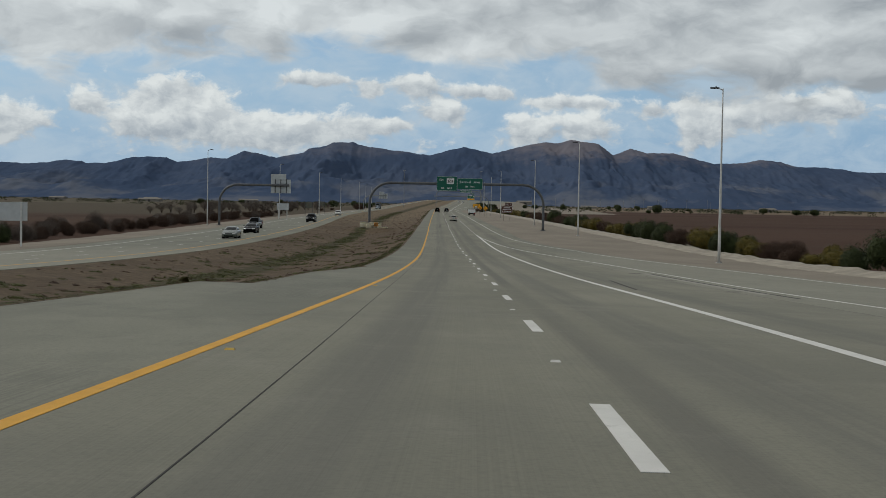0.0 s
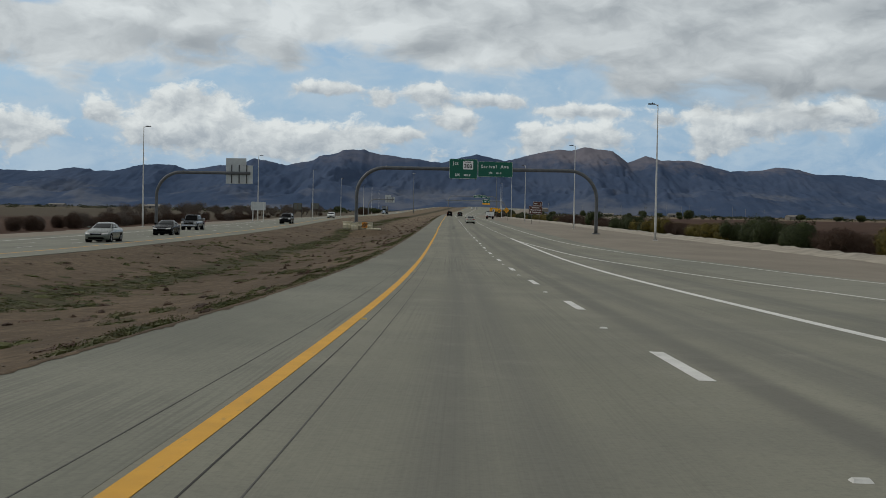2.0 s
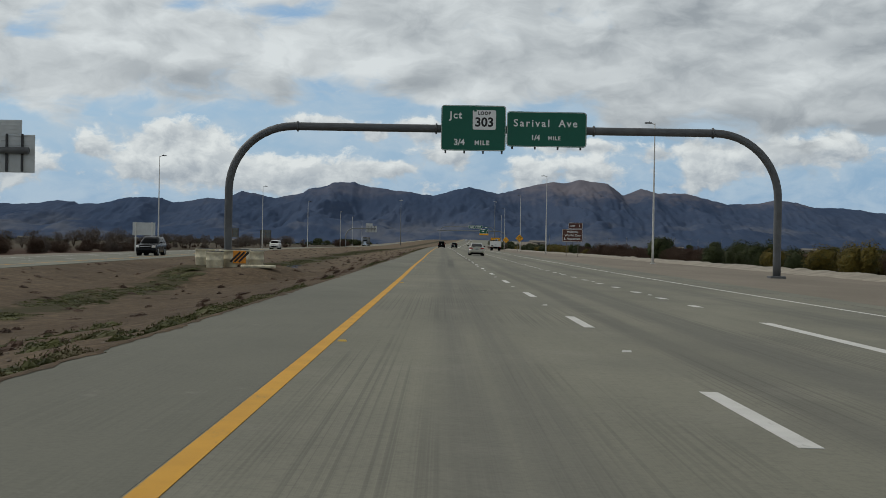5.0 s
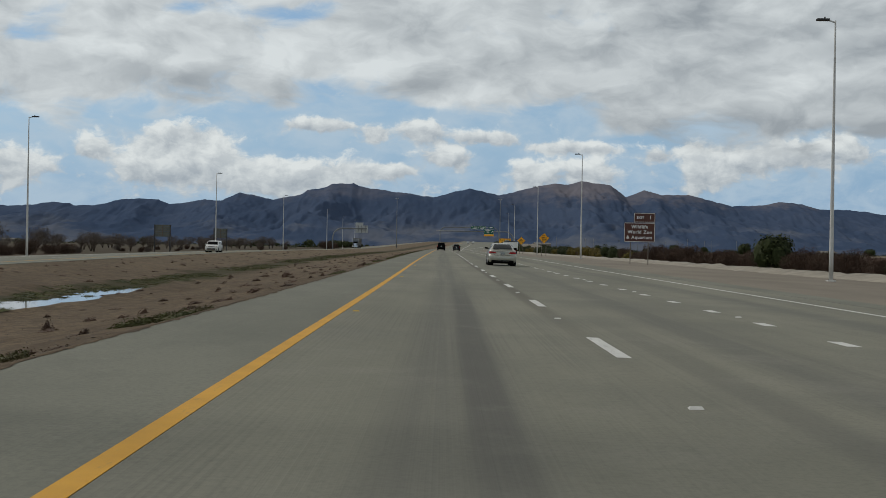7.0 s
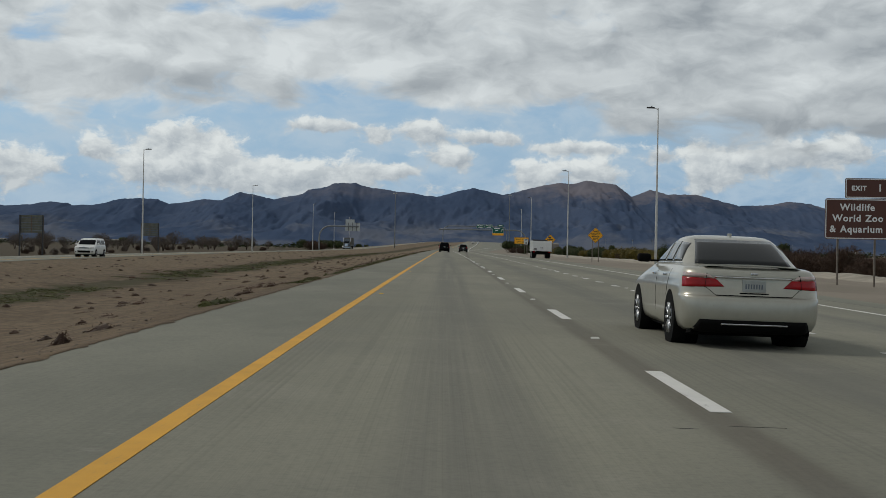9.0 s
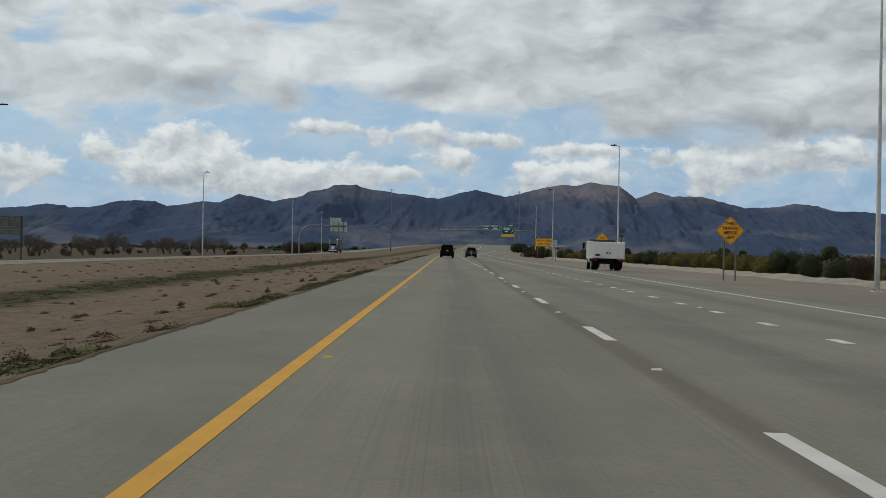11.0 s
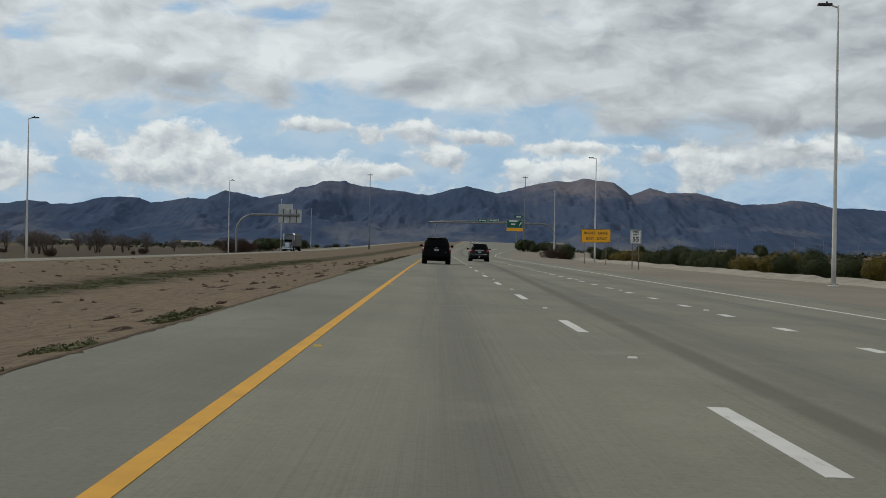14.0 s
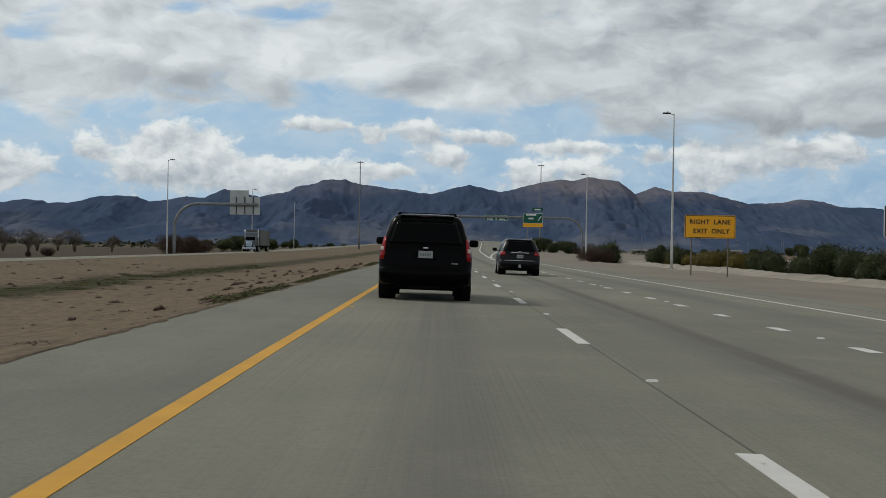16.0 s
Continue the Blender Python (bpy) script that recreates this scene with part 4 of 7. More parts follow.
def rounded(w, h, r, y0, y1, seg=5, cx=0.0, cz=0.0):
    """A plate with round corners in the xz plane, between y0 and y1."""
    bm = bmesh.new()
    pts = []
    for sx, sz, a0 in ((1, 1, 0), (-1, 1, 90), (-1, -1, 180), (1, -1, 270)):
        for k in range(seg + 1):
            a = radians(a0 + 90 * k / seg)
            pts.append((cx + sx * (w / 2 - r) + r * math.cos(a), cz + sz * (h / 2 - r) + r * math.sin(a)))
    a = [bm.verts.new((x, y0, z)) for x, z in pts]
    b = [bm.verts.new((x, y1, z)) for x, z in pts]
    bm.faces.new(a)
    bm.faces.new(b[::-1])
    for i in range(len(pts)):
        j = (i + 1) % len(pts)
        bm.faces.new((a[j], a[i], b[i], b[j]))
    return bm


def rim(w, h, r, t, y0, y1, cx=0.0, cz=0.0, seg=5):
    """A thin rounded border of width t."""
    bm = bmesh.new()

    def ring(ww, hh, rr, y):
        out = []
        for sx, sz, a0 in ((1, 1, 0), (-1, 1, 90), (-1, -1, 180), (1, -1, 270)):
            for k in range(seg + 1):
                a = radians(a0 + 90 * k / seg)
                out.append(bm.verts.new((cx + sx * (ww / 2 - rr) + rr * math.cos(a), y, cz + sz * (hh / 2 - rr) + rr * math.sin(a))))
        return out
    o0, i0 = ring(w, h, r, y0), ring(w - 2 * t, h - 2 * t, max(0.01, r - t), y0)
    o1, i1 = ring(w, h, r, y1), ring(w - 2 * t, h - 2 * t, max(0.01, r - t), y1)
    n = len(o0)
    for i in range(n):
        j = (i + 1) % n
        bm.faces.new((o0[i], i0[i], i0[j], o0[j]))
        bm.faces.new((o1[j], i1[j], i1[i], o1[i]))
        bm.faces.new((o0[j], o1[j], o1[i], o0[i]))
        bm.faces.new((i0[i], i1[i], i1[j], i0[j]))
    return bm


def panel(parent, w, h, cx, cz, y, face, border, name="panel", label="", r=0.12, t=0.04):
    p = part(name, rounded(w, h, r, y - 0.015, y + 0.015, cx=cx, cz=cz), face, parent, label)
    part("border", rim(w - 0.05, h - 0.05, r * 0.85, t, y - 0.021, y - 0.0155, cx, cz), border, p)
    return p


def post(parent, x, y, z0, z1, w=0.040, mat=None, name="post"):
    """Square perforated steel post."""
    bm = boxed(x - w, x + w, y - w, y + w, z0, z1, 0.012)
    return part(name, bm, mat or M_POST, parent)


def bars(parent, rows, mat, y, h, name="lettering_bar"):
    """Plain bars in place of writing that cannot be read: rows of (x0, x1, z)."""
    for x0, x1, z in rows:
        part(name, boxed(x0, x1, y - 0.004, y, z - h / 2, z + h / 2), mat, parent)


def gantry_pipe(x_left, x_right, z_arm, R, left_post, right_post, z0l, z0r, rad=0.24):
    """The bent pipe of an overhead sign: posts that curve into a level arm."""
    pts, rs = [], []
    if left_post:
        for k in range(5):
            pts.append((x_left, 0, z0l + (z_arm - R - z0l) * k / 5))
        for k in range(13):
            a = radians(180 - 90 * k / 12)
            pts.append((x_left + R + R * math.cos(a), 0, z_arm - R + R * math.sin(a)))
    else:
        pts.append((x_left, 0, z_arm))
    for k in range(1, 6):
        a, b = pts[-1][0], (x_right - R if right_post else x_right)
        pts.append((a + (b - a) / (6 - k), 0, z_arm))
    if right_post:
        for k in range(13):
            a = radians(90 - 90 * k / 12)
            pts.append((x_right - R + R * math.cos(a), 0, z_arm - R + R * math.sin(a)))
        for k in range(1, 6):
            pts.append((x_right, 0, z_arm - R + (z0r - z_arm + R) * k / 5))
    clean = [pts[0]]
    for p in pts[1:]:
        if (Vector(p) - Vector(clean[-1])).length > 0.02:
            clean.append(p)
    return tube(bmesh.new(), clean, rad, 16)


def flange(x, z, rad, axis="x"):
    bm = bmesh.new()
    if axis == "x":
        tube(bm, [(x - 0.05, 0, z), (x + 0.05, 0, z)], rad, 16)
    else:
        tube(bm, [(x, 0, z - 0.05), (x, 0, z + 0.05)], rad, 16)
    return bm


def sign_gantry():
    """The overhead sign across the carriageway."""
    Y = 247.5
    zl, zr = ground_z(-10.4, Y), ground_z(21.9, Y)
    e = thing("sign_gantry", pose(0, Y, 0), "dark steel bent-pipe gantry carrying two green guide signs", "sign gantry")
    part("pipe", gantry_pipe(-10.4, 21.9, 7.5, 3.8, True, True, zl + 0.1, zr + 0.1, 0.235), M_PIPE, e)
    for x, z, ax in ((-6.4, 7.5, "x"), (1.75, 7.5, "x"), (11.0, 7.5, "x"), (18.0, 7.5, "x")):
        part("flange", flange(x, z, 0.31, ax), M_PIPE, e)
    for x, z in ((-10.4, zl), (21.9, zr)):
        part("base_plate", boxed(x - 0.45, x + 0.45, -0.45, 0.45, z - 0.1, z + 0.14, 0.02), M_PIPE, e)
    # signs hang before the pipe
    s1 = panel(e, 3.78, 2.66, 3.92, 7.53, -0.42, M_GREEN, M_SIGNWHITE, "guide_sign", "green guide sign with a white route shield", 0.2, 0.022)
    words("Jct", 0.58, M_SIGNWHITE, s1, 2.88, -0.44, 8.26, bold=0.014, space=1.2)
    sh = part("route_shield", rounded(1.36, 1.15, 0.10, -0.445, -0.437, cx=4.55, cz=8.02), M_SIGNWHITE, s1, "white route shield with black numerals")
    part("shield_notch", boxed(3.93, 4.10, -0.449, -0.437, 8.50, 8.64), M_GREEN, sh)
    words("303", 0.74, M_SIGNBLACK, sh, 4.55, -0.450, 7.86, bold=0.022)
    words("LOOP", 0.26, M_SIGNBLACK, sh, 4.55, -0.450, 8.40, bold=0.010, space=1.15)
    words("3/4", 0.50, M_SIGNWHITE, s1, 3.10, -0.44, 6.68, bold=0.014)
    words("MILE", 0.36, M_SIGNWHITE, s1, 4.42, -0.44, 6.66, bold=0.013, space=1.25)
    s2 = panel(e, 4.68, 2.06, 8.20, 7.52, -0.42, M_GREEN, M_SIGNWHITE, "guide_sign", "green guide sign naming the next exit", 0.2, 0.022)
    words("Sarival", 0.60, M_SIGNWHITE, s2, 7.32, -0.44, 7.86, bold=0.010, space=1.32)
    words("Ave", 0.60, M_SIGNWHITE, s2, 9.45, -0.44, 7.86, bold=0.010, space=1.25)
    words("1/4", 0.42, M_SIGNWHITE, s2, 7.55, -0.44, 7.02, bold=0.013)
    words("MILE", 0.30, M_SIGNWHITE, s2, 8.65, -0.44, 7.0, bold=0.012, space=1.25)
    for s, x0, x1, z0, z1 in ((s1, 2.3, 5.6, 6.05, 8.7), (s2, 6.2, 10.2, 6.35, 8.4)):
        for k in range(4):
            x = x0 + (x1 - x0) * k / 3
            part("hanger", boxed(x - 0.05, x + 0.05, -0.40, -0.22, z0, z1, 0.01), M_DARKSTEEL, s)


def exit_gantry(Y, x_post, far=False):
    """A one-sided or two-sided gantry further on."""
    z = ground_z(x_post, Y)
    za = road_z(Y) + 7.6 if not far else 13.3
    e = thing("sign_gantry", pose(0, Y, 0), "distant steel gantry with green signs and an amber exit strip" if not far else "far overhead gantry with two small green signs", "sign gantry")
    xl = -2.0 if not far else road_x(Y) - 9.0
    part("pipe", gantry_pipe(xl, x_post, za, 3.7, far, True, ground_z(xl, Y), z, 0.23), M_GANTRY, e)
    if not far:
        cx = 20.7
        s = panel(e, 4.3, 2.2, cx, za - 0.15, -0.42, M_GREEN, M_SIGNWHITE, "guide_sign", "green exit sign above an amber strip", 0.2, 0.06)
        part("exit_strip", boxed(cx - 2.15, cx + 2.15, -0.44, -0.40, za - 2.05, za - 1.2), M_ORANGE, s, "amber exit-only strip")
        tab = part("exit_tab", rounded(2.3, 0.75, 0.08, -0.435, -0.405, cx=cx + 0.95, cz=za + 1.75), M_GREEN, s)
        bars(s, ((cx - 1.5, cx + 0.7, za + 0.6), (cx - 1.0, cx + 0.1, za - 0.2)), M_SIGNWHITE, -0.442, 0.36)
        bars(tab, ((cx + 0.3, cx + 1.6, za + 1.75),), M_SIGNWHITE, -0.440, 0.3)
        part("arrow", tube(bmesh.new(), [(cx + 1.1, -0.445, za - 0.7), (cx + 1.75, -0.445, za + 0.3)], [0.08, 0.16], 6), M_SIGNWHITE, s)
        for k in range(3):
            part("hanger", boxed(cx - 1.5 + 1.5 * k - 0.05, cx - 1.5 + 1.5 * k + 0.05, -0.40, -0.2, za - 1.5, za + 1.5), M_DARKSTEEL, s)
    else:
        for cx in (19.2, 23.9):
            s = panel(e, 4.4, 2.1, cx, za, -0.42, M_GREEN, M_SIGNWHITE, "guide_sign", "green overhead guide sign", 0.25, 0.1)
            bars(s, ((cx - 1.7, cx - 0.7, za + 0.45), (cx - 0.4, cx + 1.5, za + 0.3), (cx - 1.2, cx + 1.2, za - 0.55)), M_SIGNWHITE, -0.442, 0.36)
    part("base_plate", boxed(x_post - 0.45, x_post + 0.45, -0.45, 0.45, z - 0.1, z + 0.14, 0.02), M_GANTRY, e)


def cantilever(x_post, Y, z_arm, x0, x1, step, label, steel):
    """A one-armed gantry over the opposite carriageway; its signs show their backs."""
    z = ground_z(x_post, Y)
    e = thing("cantilever_sign", pose(0, Y, 0), label, "sign gantry", "opposite sign gantries")
    bm = gantry_pipe(x_post, x1 - 0.3, z_arm, 3.6, True, False, z + 0.1, 0, 0.23)
    part("pipe", bm, steel, e)
    part("flange", flange(x_post + 3.9, z_arm, 0.3), steel, e)
    part("base_plate", boxed(x_post - 0.45, x_post + 0.45, -0.45, 0.45, z - 0.1, z + 0.14, 0.02), steel, e)
    w = x1 - x0
    s = part("sign_back", boxed(x0, x1, 0.40, 0.45, z_arm - 1.55, z_arm + 1.15, 0.01), M_ALU, e, "bare aluminium back of a guide sign")
    s2 = part("sign_back", boxed(x0, x0 + w * step, 0.40, 0.45, z_arm + 1.155, z_arm + 2.2, 0.01), M_ALU, e)
    n = 9
    for k in range(n):
        zz = z_arm - 1.45 + 2.5 * k / (n - 1)
        part("stiffener", boxed(x0 + 0.05, x1 - 0.05, 0.36, 0.402, zz - 0.025, zz + 0.025), M_ALU, s)
    for k in range(4):
        zz = z_arm + 1.3 + 0.75 * k / 3
        part("stiffener", boxed(x0 + 0.05, x0 + w * step - 0.05, 0.36, 0.402, zz - 0.025, zz + 0.025), M_ALU, s2)
    for k in range(3):
        xx = x0 + w * (0.22 + 0.28 * k)
        part("hanger", boxed(xx - 0.07, xx + 0.07, 0.22, 0.37, z_arm - 1.5, z_arm + 1.2), M_DARKSTEEL, e)


def roadside_sign(name, x, y, w, h, zc, face, border, label, category, posts, r=0.12):
    z = ground_z(x, y)
    e = thing(name, pose(x, y, z), label, category)
    p = panel(e, w, h, 0, zc - z, -0.09, face, border, "panel", "", r, 0.04)
    for px in posts:
        zz = ground_z(x + px, y) - z
        post(e, px, 0.0, zz - 0.15, zc - z + h / 2 - 0.08)
    return e, p, z


def zoo_sign():
    x, y = 20.75, 362.6
    e, p, z = roadside_sign("destination_sign", x, y, 2.95, 1.86, 2.42, M_BROWN, M_SIGNWHITE, "brown attraction sign with white letters on two posts", "road sign", (-0.85, 0.85))
    c = 2.42 - z
    for t, tx, k in (("Wildlife", 0, 0), ("World", -0.48, 1), ("Zoo", 0.78, 1), ("&", -1.12, 2), ("Aquarium", 0.2, 2)):
        words(t, 0.43, M_SIGNWHITE, p, tx, -0.112, c + 0.52 - 0.5 * k, bold=0.012, space=1.15)
    t = panel(e, 2.05, 0.92, 0.45, c + 0.93 + 0.48, -0.09, M_BROWN, M_SIGNWHITE, "exit_tab", "brown exit number tab", 0.08, 0.04)
    words("EXIT", 0.30, M_SIGNWHITE, t, 0.06, -0.112, c + 1.40, bold=0.012, space=1.15)
    words("1", 0.46, M_SIGNWHITE, t, 1.02, -0.112, c + 1.42, bold=0.014)


def diamond_sign(x, y, zc, lines, label, bars_too=False):
    z = ground_z(x, y)
    e = thing("warning_sign", pose(x, y, z), label, "warning sign", "amber warning signs")
    bm = rounded(1.16, 1.16, 0.07, -0.105, -0.075)
    bmesh.ops.rotate(bm, verts=bm.verts, cent=(0, 0, 0), matrix=Matrix.Rotation(radians(45), 3, "Y"))
    bmesh.ops.translate(bm, verts=bm.verts, vec=(0, 0, zc - z))
    p = part("panel", bm, M_ORANGE, e)
    bm = rim(1.10, 1.10, 0.06, 0.022, -0.111, -0.1055)
    bmesh.ops.rotate(bm, verts=bm.verts, cent=(0, 0, 0), matrix=Matrix.Rotation(radians(45), 3, "Y"))
    bmesh.ops.translate(bm, verts=bm.verts, vec=(0, 0, zc - z))
    part("border", bm, M_SIGNBLACK, p)
    for k, t in enumerate(lines):
        zz = zc - z + 0.13 * (len(lines) - 1) - 0.26 * k
        if t.startswith("#"):
            wd = float(t[1:])
            bars(p, ((-wd / 2, wd / 2, zz),), M_SIGNBLACK, -0.1055, 0.13)
        else:
            words(t, 0.24, M_SIGNBLACK, p, 0, -0.110, zz, bold=0.008, space=1.05)
    for px in (-0.33, 0.33):
        post(e, px, 0, -0.15, zc - z + 0.35)


def exit_only_sign():
    x, y = 18.95, 613.5
    e, p, z = roadside_sign("lane_sign", x, y, 3.34, 1.52, 2.84, M_ORANGE, M_SIGNBLACK, "amber rectangular lane sign with black letters on two posts", "road sign", (-1.2, 1.2), 0.1)
    words("RIGHT", 0.42, M_SIGNBLACK, p, -0.70, -0.112, 2.84 - z + 0.30, bold=0.010, space=1.1)
    words("LANE", 0.42, M_SIGNBLACK, p, 0.78, -0.112, 2.84 - z + 0.30, bold=0.010, space=1.1)
    words("EXIT", 0.42, M_SIGNBLACK, p, -0.65, -0.112, 2.84 - z - 0.30, bold=0.010, space=1.1)
    words("ONLY", 0.42, M_SIGNBLACK, p, 0.68, -0.112, 2.84 - z - 0.30, bold=0.010, space=1.1)


def speed_sign():
    x, y = 17.75, 574.0
    e, p, z = roadside_sign("speed_limit_sign", x, y, 0.92, 1.16, 2.38, M_SIGNWHITE, M_SIGNBLACK, "white speed limit sign with black numerals on posts", "road sign", (-0.27, 0.27), 0.06)
    c = 2.38 - z
    words("SPEED", 0.21, M_SIGNBLACK, p, 0, -0.112, c + 0.40, bold=0.008)
    words("LIMIT", 0.21, M_SIGNBLACK, p, 0, -0.112, c + 0.17, bold=0.008)
    words("55", 0.56, M_SIGNBLACK, p, 0, -0.112, c - 0.24, bold=0.018)


def sign_from_behind(x, y, w, h, zc, lattice=False):
    z = ground_z(x, y)
    e = thing("sign_back_panel", pose(x, y, z), "back of a roadside sign on two posts beside the opposite lanes" if not lattice else "weathered slatted sign back on two timber posts", "road sign", "signs seen from behind")
    c = zc - z
    if lattice:
        for k in range(7):
            zz = c - h / 2 + 0.09 + (h - 0.18) * k / 6
            part("slat", boxed(-w / 2, w / 2, 0.06, 0.10, zz - 0.118, zz + 0.118, 0.008), M_SLAT, e)
        for px in (-w / 2 + 0.03, 0.0, w / 2 - 0.03):
            part("upright", boxed(px - 0.05, px + 0.05, 0.02, 0.06, c - h / 2, c + h / 2, 0.006), M_WOOD, e)
    else:
        p = part("panel", boxed(-w / 2, w / 2, 0.06, 0.09, c - h / 2, c + h / 2, 0.006), M_ALU, e)
        for k in range(6):
            zz = c - h / 2 + 0.1 + (h - 0.2) * k / 5
            part("stiffener", boxed(-w / 2 + 0.04, w / 2 - 0.04, 0.03, 0.062, zz - 0.03, zz + 0.03), M_ALU, p)
    for px in ((-w * 0.47, w * 0.47) if lattice else (-w * 0.36, w * 0.36)):
        post(e, px, 0, -0.15, c + h / 2 + 0.05, 0.07 if lattice else 0.09, M_DARKSTEEL if lattice else M_GALV)


sign_gantry()
exit_gantry(815.0, 31.5)
exit_gantry(1045.0, 34.0, True)
cantilever(-41.0, 263.5, 6.85, -30.9, -26.95, 0.76, "steel cantilever gantry with bare aluminium sign backs", M_PIPE)
cantilever(-40.0, 731.0, 7.3, -31.6, -26.95, 0.62, "steel cantilever gantry with pale sign backs over the far lanes", M_GANTRY)
zoo_sign()
diamond_sign(17.45, 441.5, 2.38, ("THRU", "TRAFFIC", "MERGE", "LEFT"), "amber diamond merge sign on two thin posts")
diamond_sign(17.6, 506.5, 2.36, ("NO", "#0.85", "#0.8"), "amber diamond warning sign with three lines of black writing")
exit_only_sign()
speed_sign()
sign_from_behind(-41.5, 136.0, 4.4, 1.9, 2.3)
sign_from_behind(-38.9, 351.0, 3.1, 1.75, 2.2)
sign_from_behind(-40.7, 437.5, 2.5, 1.75, 2.5, True)
sign_from_behind(-42.2, 498.0, 2.7, 1.8, 2.75, True)


# ---------------------------------------------------------------- barrier at the gantry's foot
M_BARRIER = plain("stained_white_barrier", (0.62, 0.57, 0.42), 0.8, vary=0.25, scale=2.5, bumps=0.4)
M_HAZARD = plain("orange_hazard_plate", (0.72, 0.27, 0.02), 0.5)


def sand_barrel(x, y, r, h, striped=False):
    """A squat round crash barrel with a lid and moulded bands."""
    z = ground_z(x, y)
    e = thing("crash_barrel", pose(x, y, z), "stained white plastic crash barrel at the gantry foot" if not striped else "white crash barrel bearing an orange and black striped plate", "crash barrel", "crash barrels")
    prof = [(0.88, 0.0), (0.93, 0.05), (0.95, 0.42), (1.0, 0.45), (1.0, 0.52), (0.95, 0.55), (0.97, 0.9), (1.03, 0.92), (1.03, 0.97), (0.9, 1.0)]
    bm = tube(bmesh.new(), [(0, 0, f * h) for _, f in prof], [q * r for q, _ in prof], 24)
    part("barrel", bm, M_BARRIER, e)
    part("lid", tube(bmesh.new(), [(0, 0, h * 0.995), (0, 0, h * 1.03)], [r * 0.98, r * 0.9], 24), M_DARKSTEEL, e, "dark lid")
    if striped:
        p = part("hazard_plate", boxed(0.05, 0.75, -r - 0.03, -r - 0.01, h * 0.25, h * 0.95), M_HAZARD, e, "orange plate with black diagonal stripes")
        for k in range(3):
            bm = boxed(-0.055, 0.055, -r - 0.036, -r - 0.029, -0.38, 0.38)
            bmesh.ops.rotate(bm, verts=bm.verts, cent=(0, -r, 0), matrix=Matrix.Rotation(radians(45), 3, "Y"))
            bmesh.ops.translate(bm, verts=bm.verts, vec=(0.17 + 0.23 * k, 0, h * 0.6))
            part("stripe", bm, M_SIGNBLACK, p)


for x, y, r, h, s in ((-11.6, 246.6, 0.55, 0.95, False), (-11.2, 244.6, 0.55, 0.95, False), (-9.3, 243.2, 0.85, 1.0, True), (-10.2, 242.0, 0.5, 0.9, False), (-8.6, 246.0, 0.55, 0.9, False)):
    sand_barrel(x, y, r, h, s)
slab = thing("fallen_barrier_slab", pose(-7.6, 240.5, ground_z(-7.6, 240.5) - 0.03), "low pale concrete slab lying in the median", "slab")
part("slab", boxed(-0.9, 0.9, -0.4, 0.4, 0.0, 0.16, 0.04), M_BARRIER, slab)

# ---------------------------------------------------------------- vehicles
M_TYRE = plain("tyre_rubber", (0.010, 0.010, 0.010), 0.9, vary=0.2, spec=0.15)
M_RIM = plain("alloy_rim", (0.45, 0.46, 0.47), 0.3, 0.85)
M_UNDER = plain("dark_underbody", (0.005, 0.005, 0.005), 0.9, spec=0.1)
M_GLASSDARK = plain("tinted_glass", (0.0015, 0.0018, 0.0023), 0.12, vary=0.05, spec=0.07, fleck=False)
M_GLASSGREY = plain("smoked_glass", (0.012, 0.014, 0.015), 0.10, vary=0.05, spec=0.30, fleck=False)
M_GLASSSIDE = plain("side_glass", (0.020, 0.024, 0.026), 0.05, vary=0.05, spec=0.55, fleck=False)
M_REDLAMP = plain("red_tail_lamp", (0.30, 0.006, 0.010), 0.2, vary=0.2, spec=0.3, fleck=False)
M_CLEARLAMP = plain("clear_lamp_lens", (0.62, 0.60, 0.58), 0.12, 0.2, vary=0.1, coat=0.8)
M_LAMPPINK = plain("pale_red_lamp_lens", (0.34, 0.10, 0.09), 0.2, vary=0.1, spec=0.3, fleck=False)
M_LAMPPALE = plain("clear_tail_lens", (0.52, 0.40, 0.37), 0.15, 0.2, vary=0.1, coat=0.6, fleck=False)
M_REDDARK = plain("unlit_stop_lamp", (0.06, 0.003, 0.004), 0.3, vary=0.1, fleck=False)
M_CHROME = plain("chrome_trim", (0.62, 0.63, 0.64), 0.12, 1.0)
M_PLATE = plain("number_plate", (0.34, 0.36, 0.35), 0.5)
M_PLATEBAR = plain("plate_marks", (0.12, 0.14, 0.17), 0.5)
M_BLACKPAINT = plain("black_car_paint", (0.0009, 0.0009, 0.0013), 0.24, vary=0.1, spec=0.07, fleck=False)
M_NAVYPAINT = plain("near_black_blue_car_paint", (0.003, 0.0035, 0.005), 0.25, vary=0.1, spec=0.2, fleck=False)
M_SILVERPAINT = plain("champagne_silver_car_paint", (0.40, 0.392, 0.335), 0.34, 0.5, vary=0.05, coat=0.7, fleck=False)
M_WHITEPAINT = plain("white_car_paint", (0.72, 0.72, 0.70), 0.35, vary=0.06, coat=0.5, fleck=False)
M_GREYPAINT = plain("grey_metallic_car_paint", (0.12, 0.13, 0.14), 0.3, 0.5, vary=0.08, coat=0.7, fleck=False)
M_TRAILER = plain("weathered_trailer_sheet", (0.11, 0.105, 0.095), 0.55, 0.2, vary=0.2, scale=1.2)
M_GREENPAINT = plain("pale_green_car_paint", (0.15, 0.17, 0.15), 0.3, 0.4, vary=0.06, coat=0.7, fleck=False)


